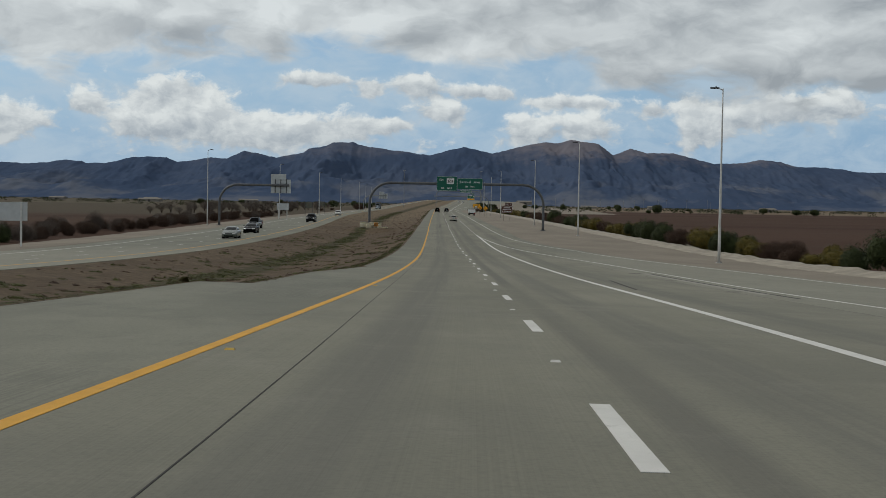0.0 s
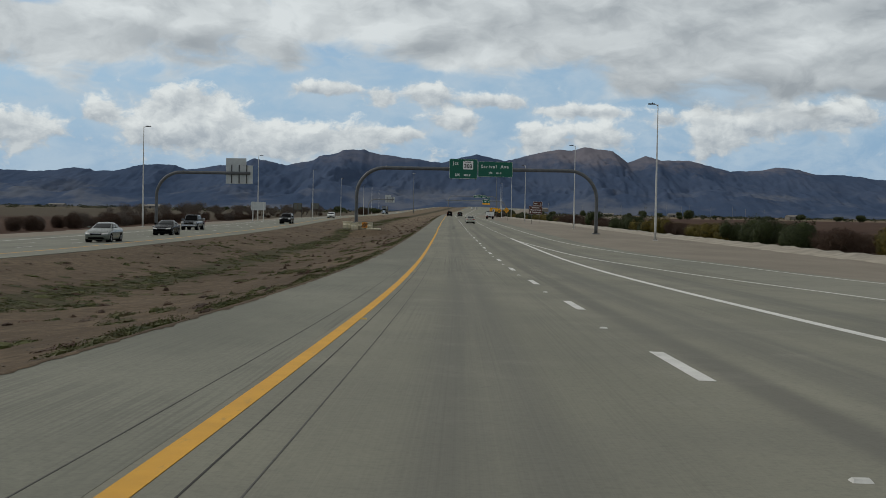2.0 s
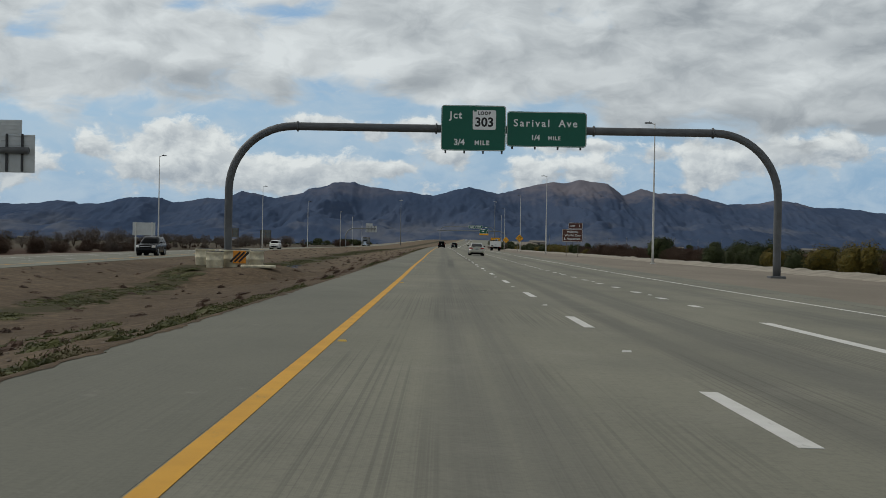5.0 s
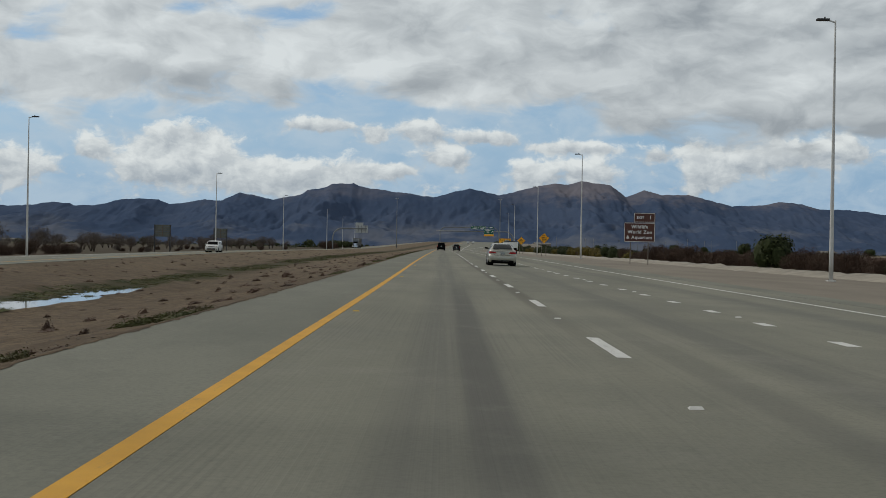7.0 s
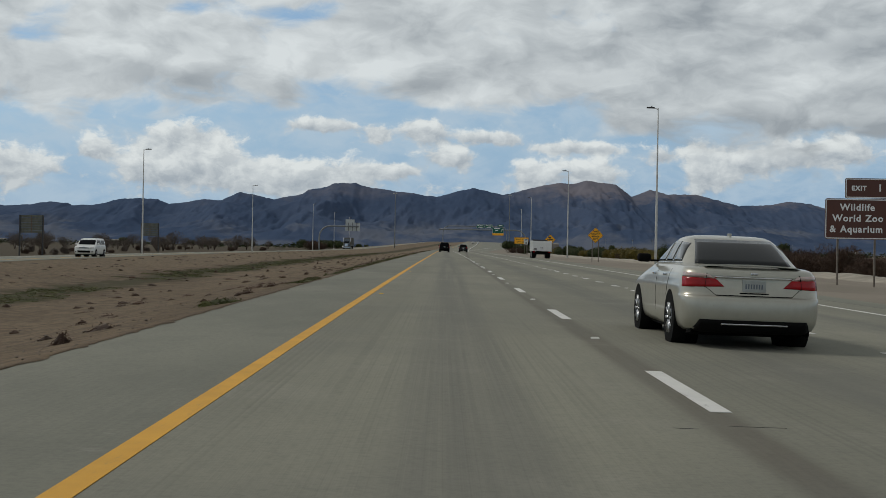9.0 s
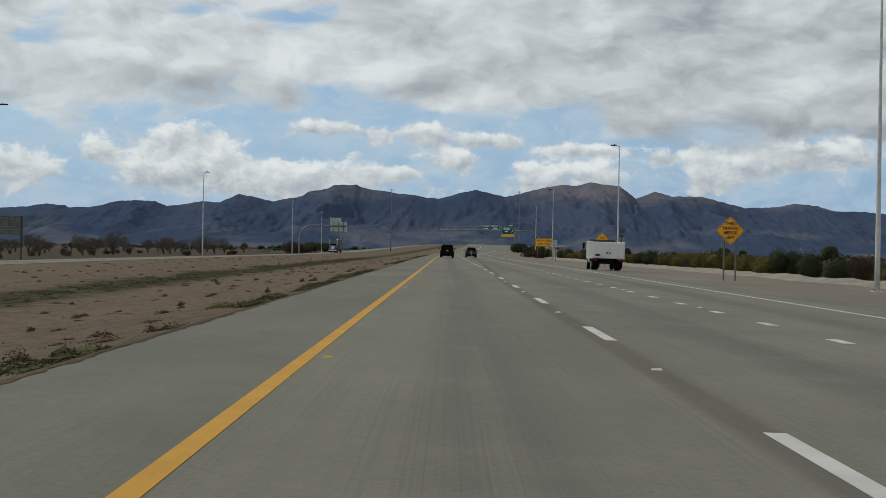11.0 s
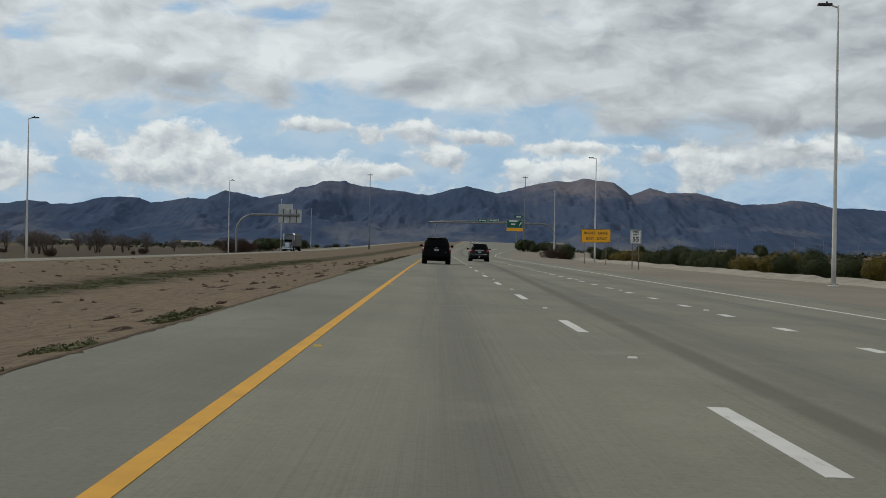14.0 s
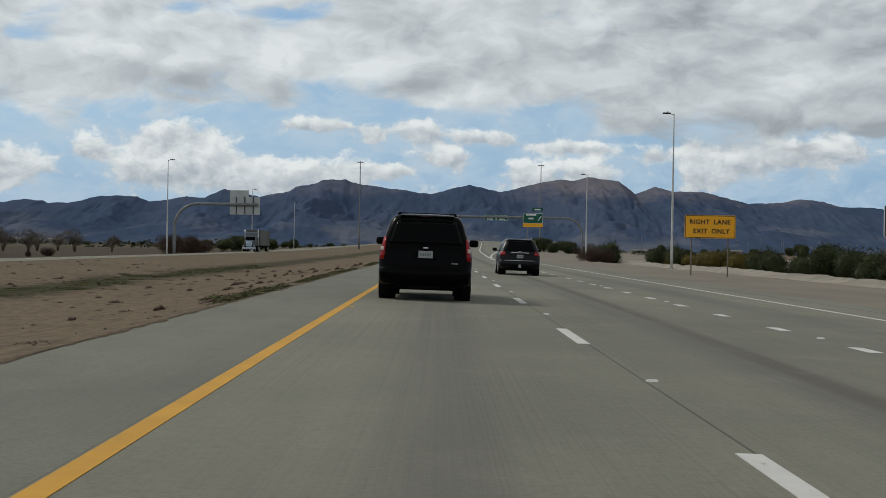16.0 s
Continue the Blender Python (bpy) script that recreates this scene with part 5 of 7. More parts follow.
def lower_body(stations, crown=0.02):
    """Loft of the body below the windows. stations: (y, z_bottom, z_top, half_width)."""
    bm = bmesh.new()
    rings = []
    for y, zb, zt, w in stations:
        h = zt - zb
        half = [(0.0, zb), (w * 0.80, zb), (w * 0.93, zb + 0.04 * h), (w * 0.985, zb + 0.18 * h), (w, zb + 0.42 * h), (w * 0.992, zb + 0.62 * h), (w * 0.975, zb + 0.80 * h),
                (w * 0.955, zb + 0.91 * h), (w * 0.90, zb + 0.985 * h), (w * 0.75, zt), (w * 0.38, zt + crown * 0.8), (0.0, zt + crown)]
        ring = [(x, z) for x, z in half] + [(-x, z) for x, z in half[-2:0:-1]]
        rings.append([bm.verts.new((x, y, z)) for x, z in ring])
    n = len(rings[0])
    for a, b in zip(rings, rings[1:]):
        for k in range(n):
            bm.faces.new((a[k], a[(k + 1) % n], b[(k + 1) % n], b[k])).smooth = True
    bm.faces.new(rings[0])
    bm.faces.new(rings[-1][::-1])
    bmesh.ops.recalc_face_normals(bm, faces=bm.faces)
    return bm


def cabin(rb, rr, fr, fb):
    """Greenhouse between four bars: rear base, rear roof, front roof, front base, each (y, z, half_width)."""
    bm = bmesh.new()
    v = {}
    for i, (y, z, w) in enumerate((rb, rr, fr, fb)):
        v[i, 0], v[i, 1] = bm.verts.new((-w, y, z)), bm.verts.new((w, y, z))
    for i in range(3):
        bm.faces.new((v[i, 0], v[i, 1], v[i + 1, 1], v[i + 1, 0]))
    bm.faces.new((v[0, 0], v[3, 0], v[3, 1], v[0, 1]))
    bm.faces.new([v[i, 0] for i in range(4)])
    bm.faces.new([v[i, 1] for i in (3, 2, 1, 0)])
    bmesh.ops.recalc_face_normals(bm, faces=bm.faces)
    edges = [e for e in bm.edges if not (e.verts[0].co.z < max(rb[1], fb[1]) + 0.02 and e.verts[1].co.z < max(rb[1], fb[1]) + 0.02)]
    bmesh.ops.bevel(bm, geom=edges, offset=0.10, segments=4, affect="EDGES", profile=0.55)
    for f in bm.faces:
        f.smooth = True
    return bm


def pane(a, b, c, d, u0, u1, v0, v1, lift=0.012):
    """A thin pane laid on the face a b c d (a-b below, d-c above), inset to u0..u1 and v0..v1."""
    a, b, c, d = map(Vector, (a, b, c, d))
    n = (b - a).cross(d - a).normalized()
    bm = bmesh.new()

    def at(u, v):
        lo, hi = a.lerp(b, u), d.lerp(c, u)
        return lo.lerp(hi, v)
    top, low = [], []
    pts = []
    cut = 0.06
    for u, v in ((u0 + cut * (u1 - u0), v0), (u1 - cut * (u1 - u0), v0), (u1, v0 + cut * 2 * (v1 - v0)), (u1, v1 - cut * 2 * (v1 - v0)), (u1 - cut * (u1 - u0), v1), (u0 + cut * (u1 - u0), v1), (u0, v1 - cut * 2 * (v1 - v0)), (u0, v0 + cut * 2 * (v1 - v0))):
        pts.append(at(u, v))
    top = [bm.verts.new(p + n * lift) for p in pts]
    low = [bm.verts.new(p - n * 0.02) for p in pts]
    bm.faces.new(top)
    bm.faces.new(low[::-1])
    for i in range(8):
        j = (i + 1) % 8
        bm.faces.new((top[j], top[i], low[i], low[j]))
    return bm


def prism(pts, y0, y1):
    """A solid with the outline pts in the xz plane, between y0 and y1."""
    bm = bmesh.new()
    a = [bm.verts.new((x, y0, z)) for x, z in pts]
    b = [bm.verts.new((x, y1, z)) for x, z in pts]
    bm.faces.new(a)
    bm.faces.new(b[::-1])
    for i in range(len(pts)):
        j = (i + 1) % len(pts)
        bm.faces.new((a[j], a[i], b[i], b[j]))
    bmesh.ops.recalc_face_normals(bm, faces=bm.faces)
    bmesh.ops.bevel(bm, geom=bm.edges[:], offset=0.012, segments=2, affect="EDGES", profile=0.6)
    return bm


def wheel(parent, x, y, r, w, side, spokes=10):
    """A wheel: tyre with rounded shoulders, rim with spokes."""
    e = new("wheel")
    e.parent = parent
    e.matrix_basis = pose(x, y, r)
    prof = [(-w / 2, r * 0.66), (-w / 2, r * 0.90), (-w * 0.36, r * 0.985), (-w * 0.2, r), (w * 0.2, r), (w * 0.36, r * 0.985), (w / 2, r * 0.90), (w / 2, r * 0.66)]
    bm = tube(bmesh.new(), [(p, 0, 0) for p, _ in prof], [q for _, q in prof], 28)
    me = bpy.data.meshes.new("tyre")
    bm.to_mesh(me)
    bm.free()
    me.materials.append(M_TYRE)
    t = new("tyre", me)
    t.parent = e
    bm = bmesh.new()
    s = side
    tube(bm, [(s * (w / 2 - 0.005), 0, 0), (s * (w / 2 + 0.012), 0, 0)], [r * 0.16, r * 0.13], 12)
    for k in range(spokes):
        a = 2 * math.pi * k / spokes
        c, d = math.cos(a), math.sin(a)
        tube(bm, [(s * (w / 2 + 0.006), c * r * 0.12, d * r * 0.12), (s * (w / 2 + 0.008), c * r * 0.64, d * r * 0.64)], [r * 0.055, r * 0.075], 6)
    ringp = [(s * (w / 2 + 0.006), math.cos(2 * math.pi * k / 28) * r * 0.64, math.sin(2 * math.pi * k / 28) * r * 0.64) for k in range(29)]
    tube(bm, ringp, r * 0.035, 6)
    me = bpy.data.meshes.new("rim")
    bm.to_mesh(me)
    bm.free()
    me.materials.append(M_RIM)
    q = new("rim", me)
    q.parent = e
    return e


def arch(y, r, x, side):
    """Dark barrel end just proud of the flank, in place of a shaded wheel opening."""
    bm = bmesh.new()
    tube(bm, [(side * (x - 0.35), y, r * 1.02), (side * (x + 0.004), y, r * 1.02)], r * 1.16, 28)
    return bm


def car(name, m, label, paint, L, W, H, zb, belt, stations, cab, wheel_r, axles, glass, lamps, extras, category="car"):
    e = thing(name, m, label, category, "vehicles on the freeway")
    body = part("body", lower_body(stations), paint, e, smooth=False)
    rb, rr, fr, fb = cab
    part("cabin", cabin(*cab), paint, e)

    def P(bar, s):
        return (s * bar[2], bar[0], bar[1])
    # rear window, windscreen, side windows
    part("rear_window", pane(P(rb, -1), P(rb, 1), P(rr, 1), P(rr, -1), 0.055, 0.945, 0.09, 0.91), glass, e)
    part("windscreen", pane(P(fb, 1), P(fb, -1), P(fr, -1), P(fr, 1), 0.06, 0.94, 0.06, 0.92), glass, e)
    for s in (-1, 1):
        lo0, lo1 = Vector(P(rb, s)), Vector(P(fb, s))
        hi0, hi1 = Vector(P(rr, s)), Vector(P(fr, s))
        for u0, u1 in ((0.05, 0.30), (0.33, 0.62), (0.65, 0.93)):
            if s > 0:
                bm = pane(lo0, lo1, hi1, hi0, u0, u1, 0.10, 0.86)
            else:
                bm = pane(lo1, lo0, hi0, hi1, 1 - u1, 1 - u0, 0.10, 0.86)
            part("side_window", bm, glass, e)
        # mirror
        my, mz = fb[0] - 0.42, fb[1] + 0.10
        mx = s * (W / 2 + 0.10)
        part("mirror", boxed(mx - 0.13, mx + 0.13, my - 0.05, my + 0.09, mz - 0.03, mz + 0.16, 0.04, 3), extras.get("mirror", paint), e)
        part("mirror_stalk", boxed(min(mx, s * (W / 2 - 0.14)), max(mx, s * (W / 2 - 0.14)), my - 0.0, my + 0.05, mz - 0.02, mz + 0.03), M_UNDER, e)
        for ya in axles:
            part("wheel_gap_disc", arch(ya, wheel_r, W / 2, s), M_UNDER, e)
            wheel(e, s * (W / 2 - 0.125), ya, wheel_r, 0.25, s)
        for hy in (fb[0] - 1.15, fb[0] - 2.15):
            part("door_handle", boxed(s * (W / 2 - 0.02) - 0.03, s * (W / 2 - 0.02) + 0.03, hy, hy + 0.2, belt - 0.17, belt - 0.13, 0.012), extras.get("handle", paint), e)
    for k, (nm, x0, x1, y0, y1, z0, z1, mat) in enumerate(lamps):
        for s in (-1, 1):
            part(nm, boxed(min(s * x0, s * x1), max(s * x0, s * x1), y0, y1, z0, z1, 0.02, 2), mat, e)
    for nm, pts, y0, y1, mat in extras.get("prisms", ()):
        for s in (-1, 1):
            part(nm, prism([(s * x, z) for x, z in pts], y0, y1), mat, e)
    part("underbody", boxed(-W / 2 + 0.12, W / 2 - 0.12, 0.30, L - 0.3, zb * 0.72, zb + 0.2, 0.05), M_UNDER, e)
    for nm, dims, mat, bev in extras.get("boxes", ()):
        part(nm, boxed(*dims, bev, 2) if bev else boxed(*dims), mat, e)
    px, pz = extras.get("plate", (0.0, 0.9))
    pl = part("number_plate", boxed(px - 0.19, px + 0.19, extras.get("plate_y", -0.02), extras.get("plate_y", -0.02) + 0.02, pz - 0.075, pz + 0.075, 0.01), M_PLATE, e)
    for k in range(6):
        part("plate_mark", boxed(px - 0.15 + 0.052 * k, px - 0.115 + 0.052 * k, extras.get("plate_y", -0.02) - 0.004, extras.get("plate_y", -0.02) - 0.001, pz - 0.035, pz + 0.03), M_PLATEBAR, pl)
    return e


class Shell:
    """A car body of horizontal slices; rows (z, y_rear, y_front, half_width, rear corner, front corner)."""

    def __init__(self, rows, power=3.0):
        self.rows = [np.array(r, float) for r in rows]
        self.zs = [r[0] for r in rows]
        self.n = power

    def row(self, z):
        return np.array([np.interp(z, self.zs, [r[k] for r in self.rows]) for k in range(6)])

    def ring(self, r, steps=14):
        z, yr, yf, w, a, b = r
        pts = []
        e = 2.0 / self.n
        ts = [math.pi / 2 * k / steps for k in range(steps + 1)]
        right = [(w * math.sin(t) ** e, yr + a - a * max(0.0, math.cos(t)) ** e) for t in ts]
        front = [(w * math.sin(t) ** e, yf - b + b * max(0.0, math.cos(t)) ** e) for t in ts[::-1]]
        half = right + [(w, yr + a + (yf - b - yr - a) * k / 5) for k in range(1, 5)] + front
        full = half + [(-x, y) for x, y in half[-2:0:-1]]
        return [(x, y, z) for x, y in full]

    def mesh(self, sub=2):
        bm = bmesh.new()
        rr = []
        for p, q in zip(self.rows, self.rows[1:]):
            rr += [p + (q - p) * k / sub for k in range(sub)]
        rr.append(self.rows[-1])
        rings = [[bm.verts.new(v) for v in self.ring(r)] for r in rr]
        m = len(rings[0])
        for a, b in zip(rings, rings[1:]):
            for k in range(m):
                bm.faces.new((a[k], a[(k + 1) % m], b[(k + 1) % m], b[k])).smooth = True
        bm.faces.new(rings[0][::-1])
        bm.faces.new(rings[-1]).smooth = True
        bmesh.ops.recalc_face_normals(bm, faces=bm.faces)
        return bm

    def point(self, face, u, z):
        """A point of the skin: u is x on the rear 'R' and front 'F', y on the sides 'L' and 'S'."""
        _, yr, yf, w, a, b = self.row(z)
        h = self.n / 2
        if face in "RF":
            s = min(0.9995, abs(u) / w) ** h
            c = math.sqrt(max(0.0, 1 - s * s)) ** (1 / h)
            return Vector((max(-w, min(w, u)), yr + a - a * c if face == "R" else yf - b + b * c, z))
        x = w
        for lo, n in (((yr + a - u) / a, 0), ((u - yf + b) / b, 1)):
            if lo > 0:
                x = w * math.sqrt(max(0.0, 1 - min(1.0, lo) ** (2 * h))) ** (1 / h)
        return Vector((x if face == "S" else -x, u, z))

    def patch(self, face, quad, off=0.010, nu=0, nv=6, deep=0.05):
        """A panel that follows the skin: quad of four (u, z) corners, below first."""
        bm = bmesh.new()
        (u0, z0), (u1, z1), (u2, z2), (u3, z3) = quad
        nu = nu or (24 if abs(u1 - u0) > 0.7 else 8)
        grid, back = [], []
        for j in range(nv + 1):
            g, k = [], []
            for i in range(nu + 1):
                s, t = i / nu, j / nv
                u = (u0 * (1 - s) + u1 * s) * (1 - t) + (u3 * (1 - s) + u2 * s) * t
                z = (z0 * (1 - s) + z1 * s) * (1 - t) + (z3 * (1 - s) + z2 * s) * t
                p = self.point(face, u, z)
                du = self.point(face, u + 0.01, z) - self.point(face, u - 0.01, z)
                dz = self.point(face, u, z + 0.01) - self.point(face, u, z - 0.01)
                n = du.cross(dz)
                n = n.normalized() if n.length > 1e-9 else Vector((0, -1, 0))
                out = {"R": (0, -1, 0.3), "F": (0, 1, 0.3), "S": (1, 0, 0), "L": (-1, 0, 0)}[face]
                if n.dot(Vector(out)) < 0:
                    n = -n
                edge = i in (0, nu) or j in (0, nv)
                g.append(bm.verts.new(p + n * (off * (0.4 if edge else 1.0))))
                k.append(bm.verts.new(p - n * deep))
            grid.append(g)
            back.append(k)
        for j in range(nv):
            for i in range(nu):
                bm.faces.new((grid[j][i], grid[j][i + 1], grid[j + 1][i + 1], grid[j + 1][i])).smooth = True
        loop = [(0, i) for i in range(nu)] + [(j, nu) for j in range(nv)] + [(nv, i) for i in range(nu, 0, -1)] + [(j, 0) for j in range(nv, 0, -1)]
        for p, q in zip(loop, loop[1:] + loop[:1]):
            bm.faces.new((grid[p[0]][p[1]], back[p[0]][p[1]], back[q[0]][q[1]], grid[q[0]][q[1]]))
        bmesh.ops.recalc_face_normals(bm, faces=bm.faces)
        return bm


def sliced_car(name, m, label, paint, rows, wheel_r, axles, patches, boxes, plate, mirror, category="car", power=3.0, handles=None, tyre_w=0.22, cap=True):
    """A car from a sliced body: patches are (name, face, quad, material, lift, both_sides)."""
    e = thing(name, m, label, category, "vehicles on the freeway")
    sh = Shell(rows, power)
    part("body", sh.mesh(), paint, e)
    W = max(r[3] for r in rows)
    L = max(r[2] for r in rows)
    zb = rows[0][0]
    for nm, face, quad, mat, off, both in patches:
        par = e
        ob = part(nm, sh.patch(face, quad, off), mat, par)
        if both:
            if face in "RF":
                q = [(-u, z) for u, z in (quad[1], quad[0], quad[3], quad[2])]
                part(nm, sh.patch(face, q, off), mat, par)
            else:
                part(nm, sh.patch("L" if face == "S" else "S", quad, off), mat, par)
    mx, my, mz, mw, mh, mmat = mirror
    for s in (-1, 1):
        part("mirror", boxed(s * mx - mw / 2, s * mx + mw / 2, my - 0.06, my + 0.11, mz - mh / 2, mz + mh / 2, min(0.078, mh * 0.42), 5), mmat, e, smooth=True)
        inner = sh.point("S", my + 0.05, mz - mh * 0.25).x - 0.05
        part("mirror_stalk", boxed(min(s * inner, s * mx), max(s * inner, s * mx), my + 0.01, my + 0.06, mz - mh * 0.42, mz - mh * 0.18, 0.012), M_UNDER, e)
        for ya in axles:
            xw = sh.point("S", ya, wheel_r * 1.72).x
            part("wheel_gap_disc", arch(ya, wheel_r, xw, s), M_UNDER, e)
            wheel(e, s * (xw - tyre_w / 2 - 0.012), ya, wheel_r, tyre_w, s)
        for hy, hz in handles or ():
            hx = sh.point("S", hy, hz).x
            part("door_handle", boxed(s * hx - 0.025, s * hx + 0.025, hy, hy + 0.2, hz - 0.018, hz + 0.018, 0.012, 2), M_CHROME, e)
    part("underbody", boxed(-W + 0.14, W - 0.14, 0.35, L - 0.3, zb * 0.72, zb + 0.12, 0.05), M_UNDER, e)
    for nm, dims, mat, bev in boxes:
        part(nm, boxed(*dims, bev, 2) if bev else boxed(*dims), mat, e)
    if plate:
        px, pz = plate
        y0 = sh.point("R", px, pz).y - 0.022
        pl = part("number_plate", boxed(px - 0.152, px + 0.152, y0, y0 + 0.04, pz - 0.076, pz + 0.076, 0.006), M_PLATE, e)
        for k in range(7):
            part("plate_mark", boxed(px - 0.118 + 0.035 * k, px - 0.100 + 0.035 * k, y0 - 0.002, y0 + 0.001, pz - 0.033, pz + 0.026), M_PLATEBAR, pl)
    return e


def suv_big(m, label, paint=None):
    paint = paint or M_BLACKPAINT
    rows = ((0.30, 0.16, 4.95, 0.90, 0.5, 0.6), (0.33, 0.03, 5.05, 0.955, 0.42, 0.6), (0.42, -0.05, 5.12, 0.985, 0.38, 0.6), (0.58, -0.06, 5.13, 0.998, 0.36, 0.6), (0.66, -0.05, 5.12, 1.0, 0.36, 0.6), (0.69, 0.0, 5.11, 0.998, 0.34, 0.6),
            (0.74, 0.02, 5.10, 1.003, 0.34, 0.6), (0.95, 0.035, 5.06, 1.0, 0.34, 0.6), (1.02, 0.04, 4.98, 0.992, 0.34, 0.7), (1.08, 0.05, 4.60, 0.982, 0.34, 1.0), (1.12, 0.06, 3.95, 0.97, 0.34, 0.9), (1.16, 0.075, 3.62, 0.955, 0.34, 0.6),
            (1.40, 0.145, 3.30, 0.880, 0.34, 0.5), (1.66, 0.235, 2.95, 0.795, 0.34, 0.5), (1.74, 0.27, 2.80, 0.755, 0.34, 0.5), (1.80, 0.31, 2.60, 0.705, 0.34, 0.5), (1.835, 0.38, 2.40, 0.63, 0.36, 0.5), (1.86, 0.60, 2.1, 0.45, 0.4, 0.5), (1.868, 0.95, 1.7, 0.22, 0.2, 0.2))
    P = [("rear_window", "R", ((-0.79, 1.20), (0.79, 1.20), (0.64, 1.70), (-0.64, 1.70)), M_GLASSDARK, 0.010, False),
         ("windscreen", "F", ((-0.80, 1.22), (0.80, 1.22), (0.66, 1.70), (-0.66, 1.70)), M_GLASSDARK, 0.010, False),
         ("side_window", "S", ((0.62, 1.22), (1.30, 1.22), (1.30, 1.64), (0.70, 1.64)), M_GLASSDARK, 0.008, True),
         ("side_window", "S", ((1.40, 1.22), (2.20, 1.22), (2.16, 1.66), (1.40, 1.66)), M_GLASSDARK, 0.008, True),
         ("side_window", "S", ((2.28, 1.22), (3.05, 1.22), (2.62, 1.66), (2.24, 1.66)), M_GLASSDARK, 0.008, True),
         ("tail_lamp", "R", ((0.885, 0.86), (0.985, 0.86), (0.900, 1.34), (0.845, 1.34)), M_REDLAMP, 0.022, True),
         ("reversing_lamp", "R", ((0.89, 1.03), (0.955, 1.03), (0.940, 1.13), (0.875, 1.13)), M_LAMPPALE, 0.030, True),
         ("bumper_seam", "R", ((-0.93, 0.685), (0.93, 0.685), (0.93, 0.700), (-0.93, 0.700)), M_UNDER, 0.004, False),
         ("tailgate_seam", "R", ((0.815, 0.74), (0.823, 0.74), (0.780, 1.20), (0.772, 1.20)), M_UNDER, 0.004, True),
         ("plate_recess", "R", ((-0.26, 0.88), (0.26, 0.88), (0.26, 1.10), (-0.26, 1.10)), M_UNDER, 0.006, False),
         ("head_lamp", "F", ((0.60, 0.76), (0.93, 0.76), (0.93, 0.97), (0.60, 0.97)), M_CLEARLAMP, 0.015, True),
         ("grille", "F", ((-0.52, 0.72), (0.52, 0.72), (0.52, 0.98), (-0.52, 0.98)), M_UNDER, 0.015, False),
         ("grille_bar", "F", ((-0.54, 0.83), (0.54, 0.83), (0.54, 0.87), (-0.54, 0.87)), M_CHROME, 0.03, False),
         ("lower_intake", "F", ((-0.6, 0.42), (0.6, 0.42), (0.6, 0.56), (-0.6, 0.56)), M_UNDER, 0.01, False),
         ("door_seam", "S", ((2.225, 0.45), (2.24, 0.45), (2.235, 1.20), (2.22, 1.20)), M_UNDER, 0.003, True)]
    B = [("tow_bar", (-0.34, 0.34, 0.06, 0.2, 0.255, 0.335), M_UNDER, 0.02), ("tailgate_badge", (-0.055, 0.055, 0.008, 0.05, 1.105, 1.145), M_CHROME, 0.012),
         ("script_badge", (0.56, 0.70, 0.005, 0.06, 0.80, 0.818), M_CHROME, 0.0), ("exhaust", (0.55, 0.64, 0.05, 0.4, 0.26, 0.33), M_UNDER, 0.02),
         ("roof_rail", (-0.62, -0.585, 0.62, 2.45, 1.862, 1.892), M_UNDER, 0.012), ("roof_rail", (0.585, 0.62, 0.62, 2.45, 1.862, 1.892), M_UNDER, 0.012),
         ("cross_bar", (-0.60, 0.60, 0.95, 1.01, 1.878, 1.892), M_UNDER, 0.005), ("cross_bar", (-0.60, 0.60, 2.0, 2.06, 1.878, 1.892), M_UNDER, 0.005),
         ("rail_foot", (-0.64, -0.59, 0.60, 0.72, 1.80, 1.87), M_UNDER, 0.01), ("rail_foot", (0.59, 0.64, 0.60, 0.72, 1.80, 1.87), M_UNDER, 0.01),
         ("spoiler", (-0.58, 0.58, 0.285, 0.55, 1.785, 1.822), paint, 0.018), ("stop_lamp", (-0.14, 0.14, 0.280, 0.30, 1.795, 1.808), M_REDDARK, 0.0), ("wiper", (-0.05, 0.45, 0.068, 0.10, 1.215, 1.232), M_UNDER, 0.005)]
    return sliced_car("black_suv" if paint is M_BLACKPAINT else "suv", m, label, paint, rows, 0.40, (1.02, 4.0), P, B, (0.0, 0.985), (1.10, 3.12, 1.265, 0.22, 0.17, M_UNDER), "suv", 3.6, None, 0.27)


